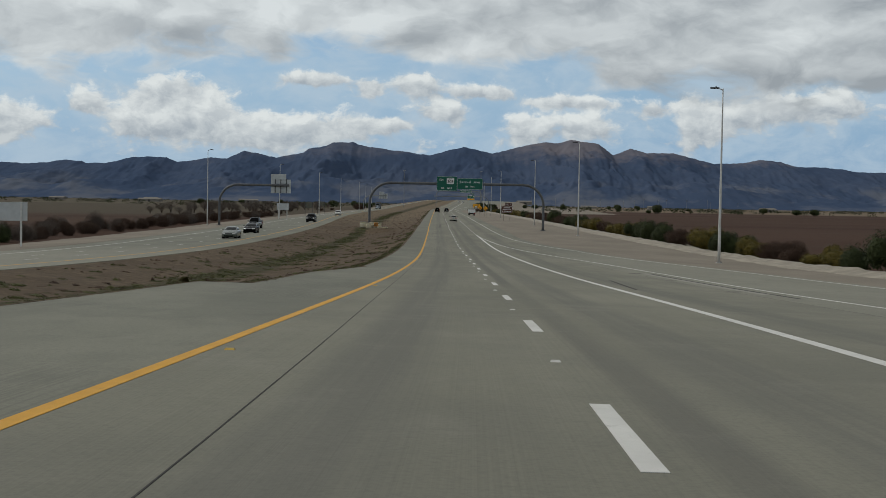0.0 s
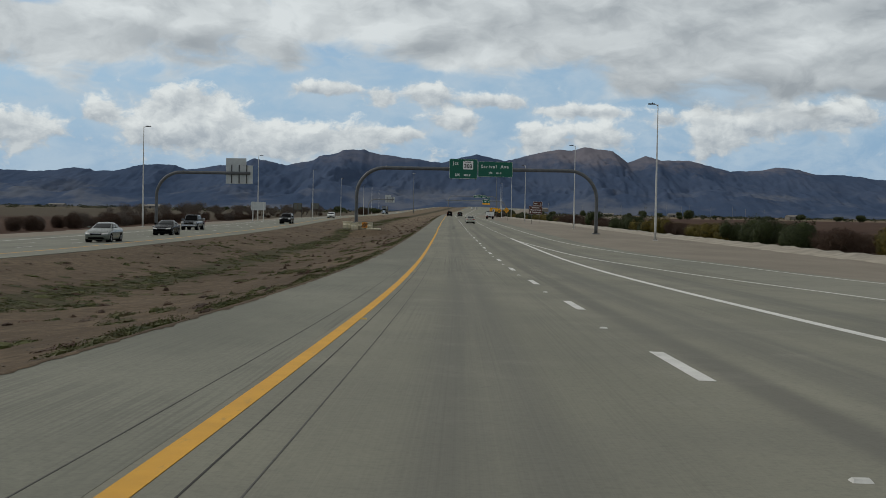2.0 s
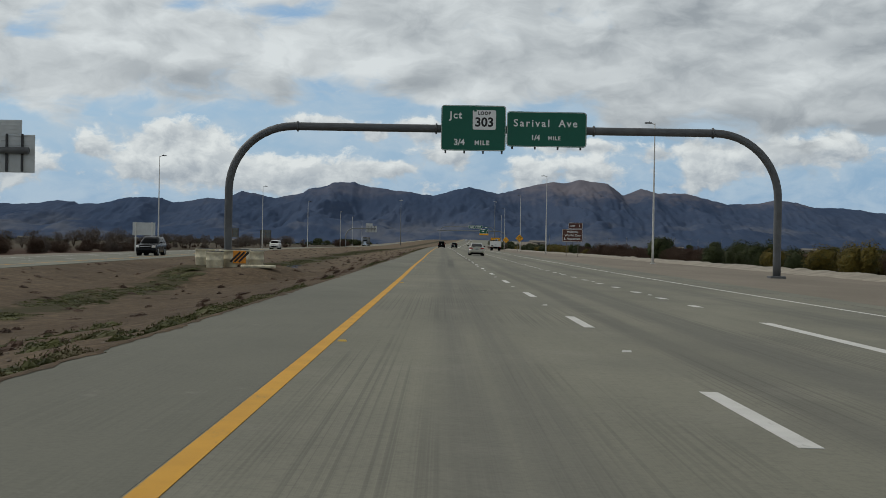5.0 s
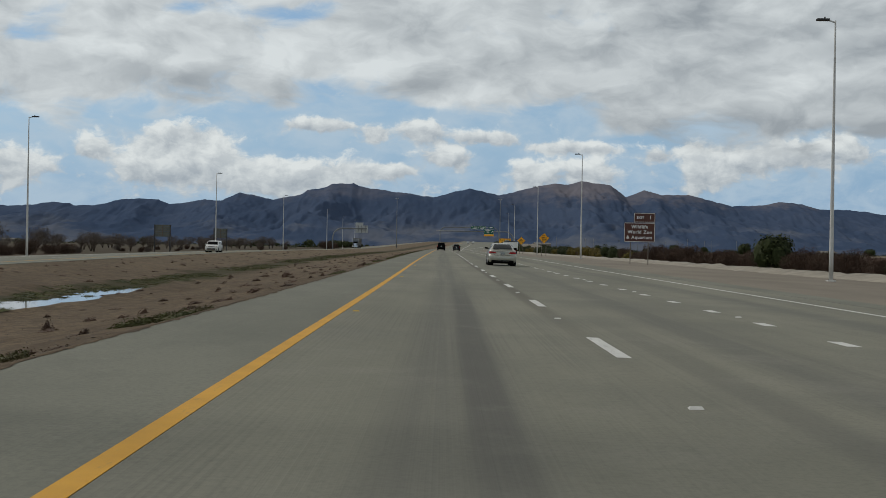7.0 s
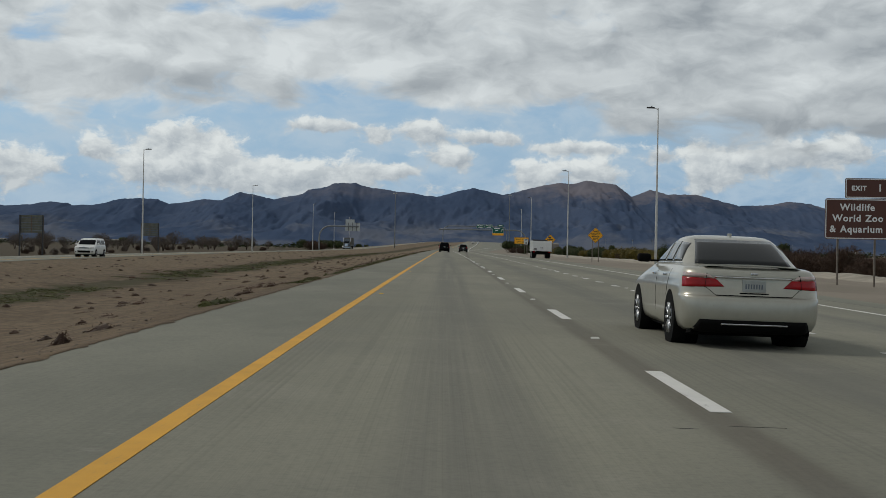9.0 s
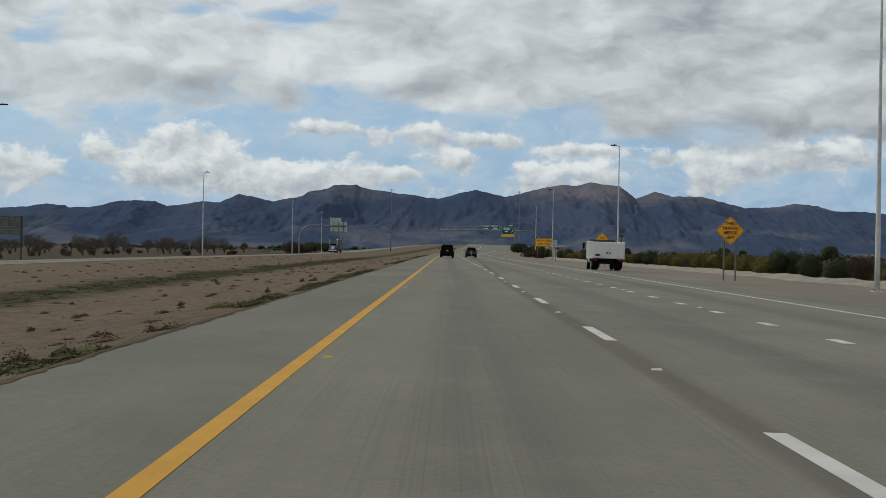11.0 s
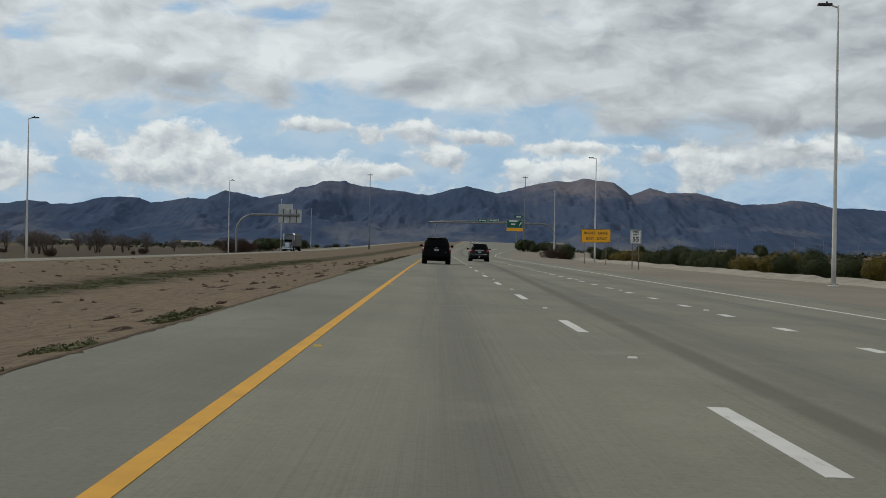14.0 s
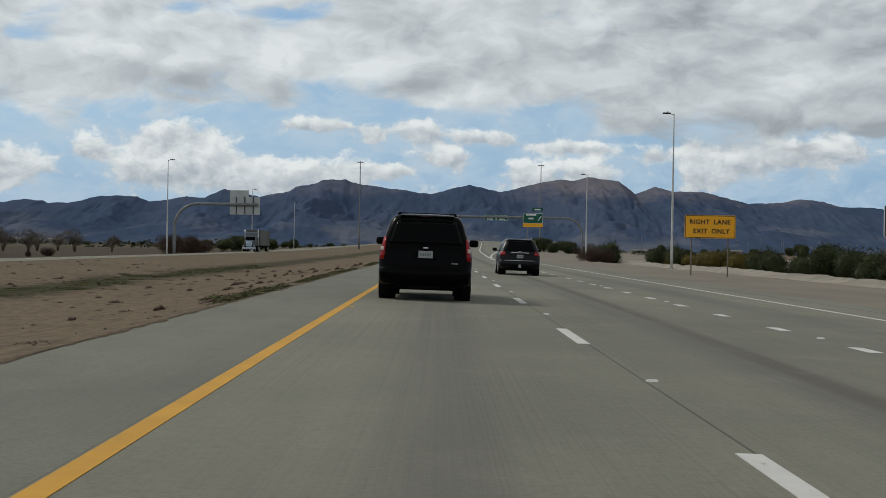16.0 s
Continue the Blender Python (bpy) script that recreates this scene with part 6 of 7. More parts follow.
def crossover(m, label, paint):
    rows = ((0.28, 0.20, 4.5, 0.85, 0.5, 0.6), (0.32, 0.05, 4.6, 0.90, 0.45, 0.6), (0.45, -0.05, 4.68, 0.94, 0.4, 0.7), (0.60, -0.05, 4.68, 0.955, 0.4, 0.7), (0.66, -0.03, 4.66, 0.955, 0.4, 0.7), (0.69, 0.01, 4.65, 0.95, 0.38, 0.7),
            (0.85, 0.03, 4.6, 0.955, 0.38, 0.8), (0.94, 0.045, 4.35, 0.945, 0.38, 1.0), (1.0, 0.06, 3.8, 0.93, 0.38, 1.0), (1.06, 0.09, 3.4, 0.905, 0.38, 0.6), (1.35, 0.23, 2.95, 0.80, 0.38, 0.5), (1.55, 0.35, 2.6, 0.725, 0.38, 0.5),
            (1.62, 0.41, 2.45, 0.685, 0.38, 0.5), (1.67, 0.50, 2.2, 0.60, 0.4, 0.5), (1.695, 0.8, 1.9, 0.42, 0.4, 0.5), (1.70, 1.1, 1.6, 0.2, 0.2, 0.2))
    P = [("rear_window", "R", ((-0.72, 1.12), (0.72, 1.12), (0.58, 1.54), (-0.58, 1.54)), M_GLASSDARK, 0.010, False),
         ("windscreen", "F", ((-0.75, 1.10), (0.75, 1.10), (0.6, 1.56), (-0.6, 1.56)), M_GLASSDARK, 0.010, False),
         ("side_window", "S", ((0.70, 1.12), (1.62, 1.12), (1.62, 1.50), (0.82, 1.48)), M_GLASSDARK, 0.008, True),
         ("side_window", "S", ((1.70, 1.12), (2.85, 1.12), (2.40, 1.54), (1.70, 1.52)), M_GLASSDARK, 0.008, True),
         ("tail_lamp", "R", ((0.66, 0.93), (0.925, 0.90), (0.905, 1.06), (0.70, 1.10)), M_REDLAMP, 0.015, True),
         ("reversing_lamp", "R", ((0.70, 0.97), (0.80, 0.965), (0.79, 1.0), (0.70, 1.005)), M_LAMPPINK, 0.025, True),
         ("chrome_bar", "R", ((-0.42, 1.015), (0.42, 1.015), (0.42, 1.055), (-0.42, 1.055)), M_CHROME, 0.03, False),
         ("bumper_strip", "R", ((-0.72, 0.665), (0.72, 0.665), (0.72, 0.690), (-0.72, 0.690)), M_CHROME, 0.02, False),
         ("head_lamp", "F", ((0.48, 0.68), (0.84, 0.70), (0.84, 0.86), (0.50, 0.84)), M_CLEARLAMP, 0.015, True)]
    B = [("spoiler", (-0.56, 0.56, 0.38, 0.68, 1.615, 1.65), paint, 0.016), ("roof_rail", (-0.58, -0.54, 0.75, 2.2, 1.67, 1.73), M_CHROME, 0.015), ("roof_rail", (0.54, 0.58, 0.75, 2.2, 1.67, 1.73), M_CHROME, 0.015),
         ("tow_ball_cover", (-0.06, 0.06, -0.09, 0.0, 0.34, 0.50), M_PLATE, 0.03), ("badge", (-0.07, 0.07, 0.03, 0.10, 1.075, 1.11), M_CHROME, 0.01)]
    return sliced_car("dark_crossover", m, label, paint, rows, 0.36, (0.95, 3.7), P, B, (0.0, 0.87), (1.06, 2.95, 1.17, 0.22, 0.16, M_UNDER), "suv", 3.2, ((1.65, 0.93), (2.55, 0.93)))


def sedan(m, label, paint, name="sedan"):
    rows = ((0.20, 0.12, 4.6, 0.80, 0.5, 0.6), (0.24, 0.02, 4.72, 0.865, 0.46, 0.65), (0.33, -0.035, 4.80, 0.90, 0.46, 0.7), (0.44, -0.055, 4.84, 0.915, 0.48, 0.75), (0.56, -0.055, 4.85, 0.922, 0.48, 0.8), (0.63, -0.045, 4.84, 0.925, 0.48, 0.8),
            (0.655, -0.025, 4.82, 0.925, 0.47, 0.8), (0.67, 0.015, 4.80, 0.925, 0.46, 0.8), (0.76, 0.045, 4.66, 0.925, 0.46, 0.9), (0.80, 0.05, 4.56, 0.918, 0.46, 0.95), (0.90, 0.06, 4.10, 0.905, 0.46, 1.1), (0.93, 0.055, 3.95, 0.897, 0.46, 1.1),
            (0.965, 0.07, 3.72, 0.880, 0.46, 1.0), (1.00, 0.10, 3.52, 0.862, 0.46, 0.9), (1.022, 0.155, 3.42, 0.842, 0.48, 0.8), (1.034, 0.32, 3.36, 0.822, 0.5, 0.7), (1.046, 0.55, 3.30, 0.80, 0.55, 0.6),
            (1.12, 0.67, 3.14, 0.765, 0.6, 0.55), (1.25, 0.90, 2.86, 0.705, 0.6, 0.55), (1.36, 1.13, 2.62, 0.648, 0.6, 0.55), (1.41, 1.27, 2.46, 0.610, 0.6, 0.55), (1.44, 1.42, 2.30, 0.555, 0.5, 0.5), (1.457, 1.60, 2.15, 0.44, 0.3, 0.3), (1.463, 1.75, 2.02, 0.25, 0.14, 0.14))
    P = [("rear_window", "R", ((-0.655, 1.065), (0.655, 1.065), (0.535, 1.395), (-0.535, 1.395)), M_GLASSGREY, 0.010, False),
         ("windscreen", "F", ((-0.66, 1.07), (0.66, 1.07), (0.54, 1.40), (-0.54, 1.40)), M_GLASSGREY, 0.010, False),
         ("side_window", "S", ((1.02, 1.09), (1.62, 1.075), (1.62, 1.36), (1.30, 1.34)), M_GLASSSIDE, 0.008, True),
         ("side_window", "S", ((1.68, 1.075), (2.18, 1.07), (2.14, 1.375), (1.68, 1.365)), M_GLASSSIDE, 0.008, True),
         ("side_window", "S", ((2.25, 1.07), (2.98, 1.065), (2.42, 1.37), (2.21, 1.375)), M_GLASSSIDE, 0.008, True),
         ("window_trim", "S", ((0.95, 1.062), (2.98, 1.048), (2.98, 1.060), (0.95, 1.076)), M_CHROME, 0.012, True),
         ("tail_lamp", "R", ((0.385, 0.785), (0.895, 0.765), (0.885, 0.895), (0.50, 0.885)), M_REDLAMP, 0.020, True),
         ("reversing_lamp", "R", ((0.52, 0.893), (0.885, 0.90), (0.872, 0.955), (0.58, 0.935)), M_LAMPPALE, 0.018, True),
         ("lamp_seam", "R", ((0.628, 0.77), (0.636, 0.77), (0.612, 0.95), (0.604, 0.95)), M_UNDER, 0.023, True),
         ("boot_trim", "R", ((-0.50, 0.892), (0.50, 0.892), (0.52, 0.916), (-0.52, 0.916)), M_CHROME, 0.020, False),
         ("boot_groove", "R", ((-0.50, 0.668), (0.50, 0.668), (0.50, 0.680), (-0.50, 0.680)), M_UNDER, 0.004, False),
         ("boot_groove", "R", ((0.493, 0.675), (0.503, 0.675), (0.635, 0.780), (0.622, 0.780)), M_UNDER, 0.004, True),
         # near-black strip laid below the plate to draw its shade
         ("plate_shade", "R", ((-0.19, 0.70), (0.19, 0.70), (0.19, 0.715), (-0.19, 0.715)), M_UNDER, 0.006, False),
         ("diffuser", "R", ((-0.79, 0.206), (0.79, 0.206), (0.70, 0.365), (-0.70, 0.365)), M_UNDER, 0.030, False),
         ("diffuser_trim", "R", ((-0.46, 0.318), (0.46, 0.318), (0.45, 0.332), (-0.45, 0.332)), M_CHROME, 0.038, False),
         ("head_lamp", "F", ((0.42, 0.58), (0.84, 0.62), (0.84, 0.74), (0.46, 0.71)), M_CLEARLAMP, 0.012, True),
         ("grille", "F", ((-0.40, 0.56), (0.40, 0.56), (0.44, 0.70), (-0.44, 0.70)), M_UNDER, 0.010, False),
         ("grille_bar", "F", ((-0.42, 0.66), (0.42, 0.66), (0.44, 0.70), (-0.44, 0.70)), M_CHROME, 0.018, False),
         ("lower_intake", "F", ((-0.6, 0.26), (0.6, 0.26), (0.55, 0.40), (-0.55, 0.40)), M_UNDER, 0.010, False),
         ("door_seam", "S", ((2.195, 0.38), (2.207, 0.38), (2.21, 1.05), (2.198, 1.05)), M_UNDER, 0.003, True),
         ("door_seam", "S", ((1.32, 0.62), (1.332, 0.62), (1.15, 1.05), (1.138, 1.05)), M_UNDER, 0.003, True),
         ("fuel_flap", "S", ((0.72, 0.80), (0.86, 0.80), (0.86, 0.93), (0.72, 0.93)), paint, 0.003, False)]
    B = [("boot_badge", (-0.045, 0.045, 0.045, 0.10, 0.938, 0.972), M_CHROME, 0.01), ("aerial_fin", (-0.018, 0.018, 1.52, 1.66, 1.44, 1.492), paint, 0.008), ("stop_lamp", (-0.12, 0.12, 0.70, 0.74, 1.075, 1.085), M_REDDARK, 0.0)]
    e = sliced_car(name, m, label, paint, rows, 0.325, (1.02, 3.82), P, B, (0.0, 0.80), (0.99, 2.92, 1.115, 0.20, 0.125, M_UNDER if paint is M_SILVERPAINT else paint), "car", 3.0, ((1.42, 0.90), (2.30, 0.90)), 0.23)
    bm = bmesh.new()
    pts = [(-0.68, 0.30, 1.030), (-0.58, 0.19, 1.055), (-0.30, 0.135, 1.068), (0.0, 0.12, 1.072), (0.30, 0.135, 1.068), (0.58, 0.19, 1.055), (0.68, 0.30, 1.030)]
    for p in pts:
        x, y, z = p
        bm.verts.new((x, y, z - 0.014)), bm.verts.new((x, y, z)), bm.verts.new((x, y + 0.10, z + 0.004)), bm.verts.new((x, y + 0.16, z - 0.03))
    bm.verts.ensure_lookup_table()
    for k in range(6):
        for j in range(4):
            bm.faces.new([bm.verts[i] for i in (4 * k + j, 4 * k + (j + 1) % 4, 4 * k + 4 + (j + 1) % 4, 4 * k + 4 + j)])
    bm.faces.new([bm.verts[i] for i in range(4)])
    bm.faces.new([bm.verts[24 + i] for i in range(4)])
    bmesh.ops.recalc_face_normals(bm, faces=bm.faces)
    part("boot_spoiler", bm, paint, e)
    return e


def boxy_car(m, label, paint):
    rows = ((0.22, 0.2, 4.0, 0.80, 0.3, 0.35), (0.28, 0.02, 4.14, 0.85, 0.3, 0.4), (0.45, -0.02, 4.20, 0.875, 0.3, 0.45), (0.62, 0.0, 4.21, 0.88, 0.28, 0.5), (0.80, 0.03, 4.17, 0.88, 0.28, 0.55), (0.90, 0.05, 4.02, 0.875, 0.28, 0.7), (0.97, 0.06, 3.65, 0.865, 0.28, 0.7), (1.02, 0.07, 3.42, 0.85, 0.28, 0.4),
            (1.30, 0.12, 3.05, 0.79, 0.26, 0.35), (1.50, 0.18, 2.75, 0.735, 0.26, 0.35), (1.56, 0.24, 2.6, 0.69, 0.28, 0.4), (1.60, 0.4, 2.4, 0.58, 0.3, 0.4), (1.615, 0.8, 2.0, 0.35, 0.3, 0.3))
    P = [("rear_window", "R", ((-0.66, 1.06), (0.66, 1.06), (0.60, 1.46), (-0.60, 1.46)), M_GLASSDARK, 0.010, False),
         ("windscreen", "F", ((-0.74, 1.06), (0.74, 1.06), (0.66, 1.48), (-0.66, 1.48)), M_GLASSDARK, 0.010, False),
         ("side_window", "S", ((0.40, 1.07), (1.55, 1.07), (1.55, 1.44), (0.42, 1.44)), M_GLASSDARK, 0.008, True),
         ("side_window", "S", ((1.63, 1.07), (3.0, 1.07), (2.62, 1.44), (1.63, 1.44)), M_GLASSDARK, 0.008, True),
         ("tail_lamp", "R", ((0.70, 0.82), (0.84, 0.82), (0.82, 1.05), (0.70, 1.05)), M_REDLAMP, 0.012, True),
         ("head_lamp", "F", ((0.50, 0.70), (0.83, 0.72), (0.80, 0.86), (0.52, 0.84)), M_CLEARLAMP, 0.012, True),
         ("grille", "F", ((-0.46, 0.72), (0.46, 0.72), (0.46, 0.80), (-0.46, 0.80)), M_UNDER, 0.010, False),
         ("lower_grille", "F", ((-0.52, 0.36), (0.52, 0.36), (0.56, 0.54), (-0.56, 0.54)), M_UNDER, 0.010, False),
         ("fog_lamp", "F", ((0.66, 0.40), (0.78, 0.40), (0.78, 0.48), (0.66, 0.48)), M_UNDER, 0.010, True)]
    return sliced_car("hatchback", m, label, paint, rows, 0.31, (0.72, 3.38), P, [("front_badge", (-0.06, 0.06, 4.10, 4.19, 0.83, 0.87), M_CHROME, 0.01)], (0, 0.75), (0.96, 2.95, 1.10, 0.18, 0.14, paint), "car", 4.0, ((1.45, 0.92), (2.4, 0.92)))


def pickup(m, label, paint):
    st = ((0.0, 0.55, 1.05, 0.92), (0.05, 0.50, 1.12, 0.97), (2.0, 0.45, 1.13, 0.98), (3.9, 0.42, 1.13, 0.98), (4.6, 0.42, 1.12, 0.98), (5.4, 0.44, 1.10, 0.96), (5.72, 0.52, 1.02, 0.90))
    cab = ((1.85, 1.1, 0.92), (2.05, 1.84, 0.72), (3.5, 1.86, 0.72), (4.35, 1.1, 0.92))
    lamps = (("tail_lamp", 0.84, 0.98, -0.01, 0.1, 0.75, 1.1, M_REDLAMP), ("head_lamp", 0.62, 0.92, 5.62, 5.75, 0.80, 1.0, M_CLEARLAMP))
    boxes = (("grille", (-0.58, 0.58, 5.66, 5.77, 0.68, 1.04), M_UNDER, 0.02), ("grille_bar", (-0.58, 0.58, 5.75, 5.79, 0.84, 0.90), M_CHROME, 0.01), ("front_bumper", (-0.95, 0.95, 5.6, 5.85, 0.45, 0.66), M_CHROME, 0.05),
             ("bed_wall", (-0.97, -0.90, 0.02, 1.8, 1.1, 1.42), paint, 0.02), ("bed_wall", (0.90, 0.97, 0.02, 1.8, 1.1, 1.42), paint, 0.02), ("tailgate", (-0.9, 0.9, 0.0, 0.07, 1.1, 1.42), paint, 0.02), ("bed_front", (-0.9, 0.9, 1.74, 1.81, 1.1, 1.42), paint, 0.02))
    return car("pickup_truck", m, label, paint, 5.75, 1.98, 1.9, 0.44, 1.12, st, cab, 0.40, (1.2, 4.75), M_GLASSDARK, lamps, {"boxes": boxes, "plate": (0, 0.65)}, "pickup truck")


def dump_truck(m):
    """White flat-nosed work truck with a tall steel box."""
    e = thing("box_truck", m, "white work truck with a tall ribbed steel box on the shoulder", "truck", "vehicles on the freeway")
    Wt = 2.36
    box_ = part("cargo_box", boxed(-Wt / 2, Wt / 2, 0.0, 4.3, 0.88, 2.12, 0.03), M_WHITEPAINT, e, "white ribbed steel box, scuffed")
    for s in (-1, 1):
        for k in range(7):
            y = 0.05 + 0.70 * k
            part("rib", boxed(s * (Wt / 2 + 0.02) - 0.03, s * (Wt / 2 + 0.02) + 0.03, y, y + 0.07, 0.88, 2.10, 0.012), M_WHITEPAINT, box_)
        part("top_rail", boxed(s * (Wt / 2 + 0.01) - 0.05, s * (Wt / 2 + 0.01) + 0.05, 0.0, 4.3, 2.08, 2.17, 0.02), M_WHITEPAINT, box_)
        part("bottom_rail", boxed(s * (Wt / 2 + 0.01) - 0.04, s * (Wt / 2 + 0.01) + 0.04, 0.0, 4.3, 0.84, 0.94, 0.015), M_WHITEPAINT, box_)
        part("tail_lamp", boxed(s * 0.95 - 0.14, s * 0.95 + 0.14, -0.05, 0.05, 0.70, 0.83, 0.02), M_REDLAMP, e)
        part("mud_flap", boxed(s * 0.86 - 0.26, s * 0.86 + 0.26, 0.28, 0.31, 0.18, 0.72), M_UNDER, e)
        part("mirror", boxed(s * 1.28 - 0.09, s * 1.28 + 0.09, 5.95, 6.02, 1.6, 2.05, 0.03), M_UNDER, e)
        part("mirror_arm", tube(bmesh.new(), [(s * 1.0, 5.98, 1.98), (s * 1.28, 5.98, 2.0)], 0.02, 6), M_UNDER, e)
    for s in (-1, 1):
        part("tail_door", boxed(min(s * 0.01, s * 1.14), max(s * 0.01, s * 1.14), -0.03, 0.005, 0.94, 2.06, 0.01), M_WHITEPAINT, box_)
        part("latch", boxed(s * 0.10 - 0.05, s * 0.10 + 0.05, -0.06, -0.025, 1.25, 1.36, 0.01), M_DARKSTEEL, box_)
    part("number_plate", boxed(-0.98, -0.62, -0.045, -0.031, 1.05, 1.2), M_DARKSTEEL, e)
    cabm = lower_body(((4.45, 0.5, 1.92, 0.96), (4.6, 0.46, 2.06, 1.0), (5.3, 0.44, 2.08, 1.01), (5.8, 0.42, 2.0, 1.0), (6.15, 0.42, 1.5, 0.98), (6.32, 0.46, 1.08, 0.93)))
    part("cab", cabm, M_WHITEPAINT, e)
    for s in (-1, 1):
        part("side_window", boxed(s * 1.02 - 0.015, s * 1.02 + 0.015, 5.0, 5.75, 1.32, 1.85, 0.01), M_GLASSDARK, e)
    part("windscreen", pane((0.86, 6.20, 1.35), (-0.86, 6.20, 1.35), (-0.83, 5.85, 1.95), (0.83, 5.85, 1.95), 0.02, 0.98, 0.02, 0.98, 0.05), M_GLASSDARK, e)
    part("headboard", boxed(-1.0, 1.0, 4.28, 4.36, 2.08, 2.34, 0.02), M_DARKSTEEL, e)
    part("chassis", boxed(-0.45, 0.45, 0.1, 6.0, 0.48, 0.86, 0.03), M_UNDER, e)
    part("fuel_tank", boxed(-1.05, -0.6, 2.5, 3.5, 0.45, 0.9, 0.08, 2), M_UNDER, e)
    part("tool_box", boxed(0.6, 1.05, 2.5, 3.5, 0.45, 0.9, 0.05), M_UNDER, e)
    for s in (-1, 1):
        wheel(e, s * 0.88, 1.35, 0.39, 0.50, s, 6)
        wheel(e, s * 0.92, 5.35, 0.39, 0.26, s, 6)
    part("arrow_board_mast", tube(bmesh.new(), [(1.0, 0.4, 2.1), (1.0, 0.4, 2.55)], 0.035, 8), M_DARKSTEEL, e)
    part("beacon_box", boxed(0.78, 1.12, 0.2, 0.6, 2.55, 2.7, 0.03), M_DARKSTEEL, e)
    return e


def semi_truck(m):
    e = thing("semi_truck", m, "dark bonneted tractor unit hauling a grey box trailer", "truck", "vehicles on the freeway")
    part("trailer_box", boxed(-1.28, 1.28, 0.0, 13.5, 1.15, 4.05, 0.03), M_TRAILER, e, "grey-brown weathered trailer box")
    for s in (-1, 1):
        for k in range(10):
            part("trailer_rib", boxed(s * 1.29 - 0.02, s * 1.29 + 0.02, 0.5 + 1.35 * k, 0.56 + 1.35 * k, 1.2, 4.0), M_TRAILER, e)
    part("chassis", boxed(-0.5, 0.5, 0.3, 19.5, 0.7, 1.15), M_UNDER, e)
    part("sleeper", boxed(-1.15, 1.15, 14.4, 16.4, 1.1, 3.6, 0.12, 3), M_GREYPAINT, e)
    part("cab", boxed(-1.0, 1.0, 16.4, 17.6, 1.1, 2.9, 0.10, 3), M_GREYPAINT, e)
    part("bonnet", boxed(-0.72, 0.72, 17.6, 19.6, 1.0, 2.1, 0.15, 3), M_GREYPAINT, e)
    part("grille", boxed(-0.52, 0.52, 19.55, 19.68, 0.95, 1.95, 0.03), M_CHROME, e, "chrome radiator grille")
    part("bumper", boxed(-1.2, 1.2, 19.6, 19.85, 0.45, 0.85, 0.05), M_CHROME, e, "chrome bumper")
    part("windscreen", boxed(-0.85, 0.85, 17.58, 17.62, 2.15, 2.72, 0.01), M_GLASSDARK, e)
    for s in (-1, 1):
        part("stack", tube(bmesh.new(), [(s * 1.2, 16.2, 1.2), (s * 1.2, 16.2, 4.1)], 0.09, 10), M_CHROME, e)
        part("fender", boxed(s * 0.98 - 0.24, s * 0.98 + 0.24, 18.2, 19.5, 0.95, 1.25, 0.10, 3), M_BLACKPAINT, e)
        part("head_lamp", boxed(s * 0.98 - 0.14, s * 0.98 + 0.14, 19.45, 19.6, 0.95, 1.15, 0.03), M_CLEARLAMP, e)
        for y in (1.3, 2.6, 14.2, 15.5):
            wheel(e, s * 0.95, y, 0.50, 0.55, s, 6)
        wheel(e, s * 1.0, 18.85, 0.50, 0.3, s, 6)
    return e


def on_road(d, y, turn=0.0):
    return pose(road_x(y) + d, y, surface(d, y) + 0.002, 0, math.degrees(CROSS), turn)


def on_opposite(x, y):
    d = x - road_x(y)
    return pose(x, y, opp_surface(d, y) + 0.002, 0, -math.degrees(0.02) * 0, 180)


suv_big(on_road(1.53, 554.6, 0.2), "large black suv with tinted glass and red tail lamps")
crossover(on_road(5.55, 588.0, 0.2), "near-black crossover with chrome strips on its tailgate", M_NAVYPAINT)
sedan(on_road(5.44, 317.9, 0.2) @ Matrix.Diagonal((0.94, 1, 0.968, 1)), "champagne silver sedan with a boot spoiler and red tail lamps", M_SILVERPAINT, "silver_sedan")
dump_truck(on_road(13.55, 466.3, 0.0))
sedan(on_opposite(-23.4, 170.0), "pale green sedan on the opposite carriageway", M_GREENPAINT)
sedan(on_opposite(-25.2, 200.0), "black sedan on the opposite carriageway", M_BLACKPAINT)
pickup(on_opposite(-29.6, 236.0), "grey metallic pickup truck with a chrome bumper", M_GREYPAINT)
suv_big(on_opposite(-26.2, 301.0), "dark suv coming the other way", M_NAVYPAINT)
boxy_car(on_opposite(-29.6, 421.0), "white boxy hatchback coming the other way", M_WHITEPAINT)
semi_truck(on_opposite(-34.3, 790.0))
for d, y in ((5.6, 1250.0), (9.0, 1290.0)):
    boxy_car(on_road(d, y), "white boxy van far ahead on the rising road", M_WHITEPAINT)

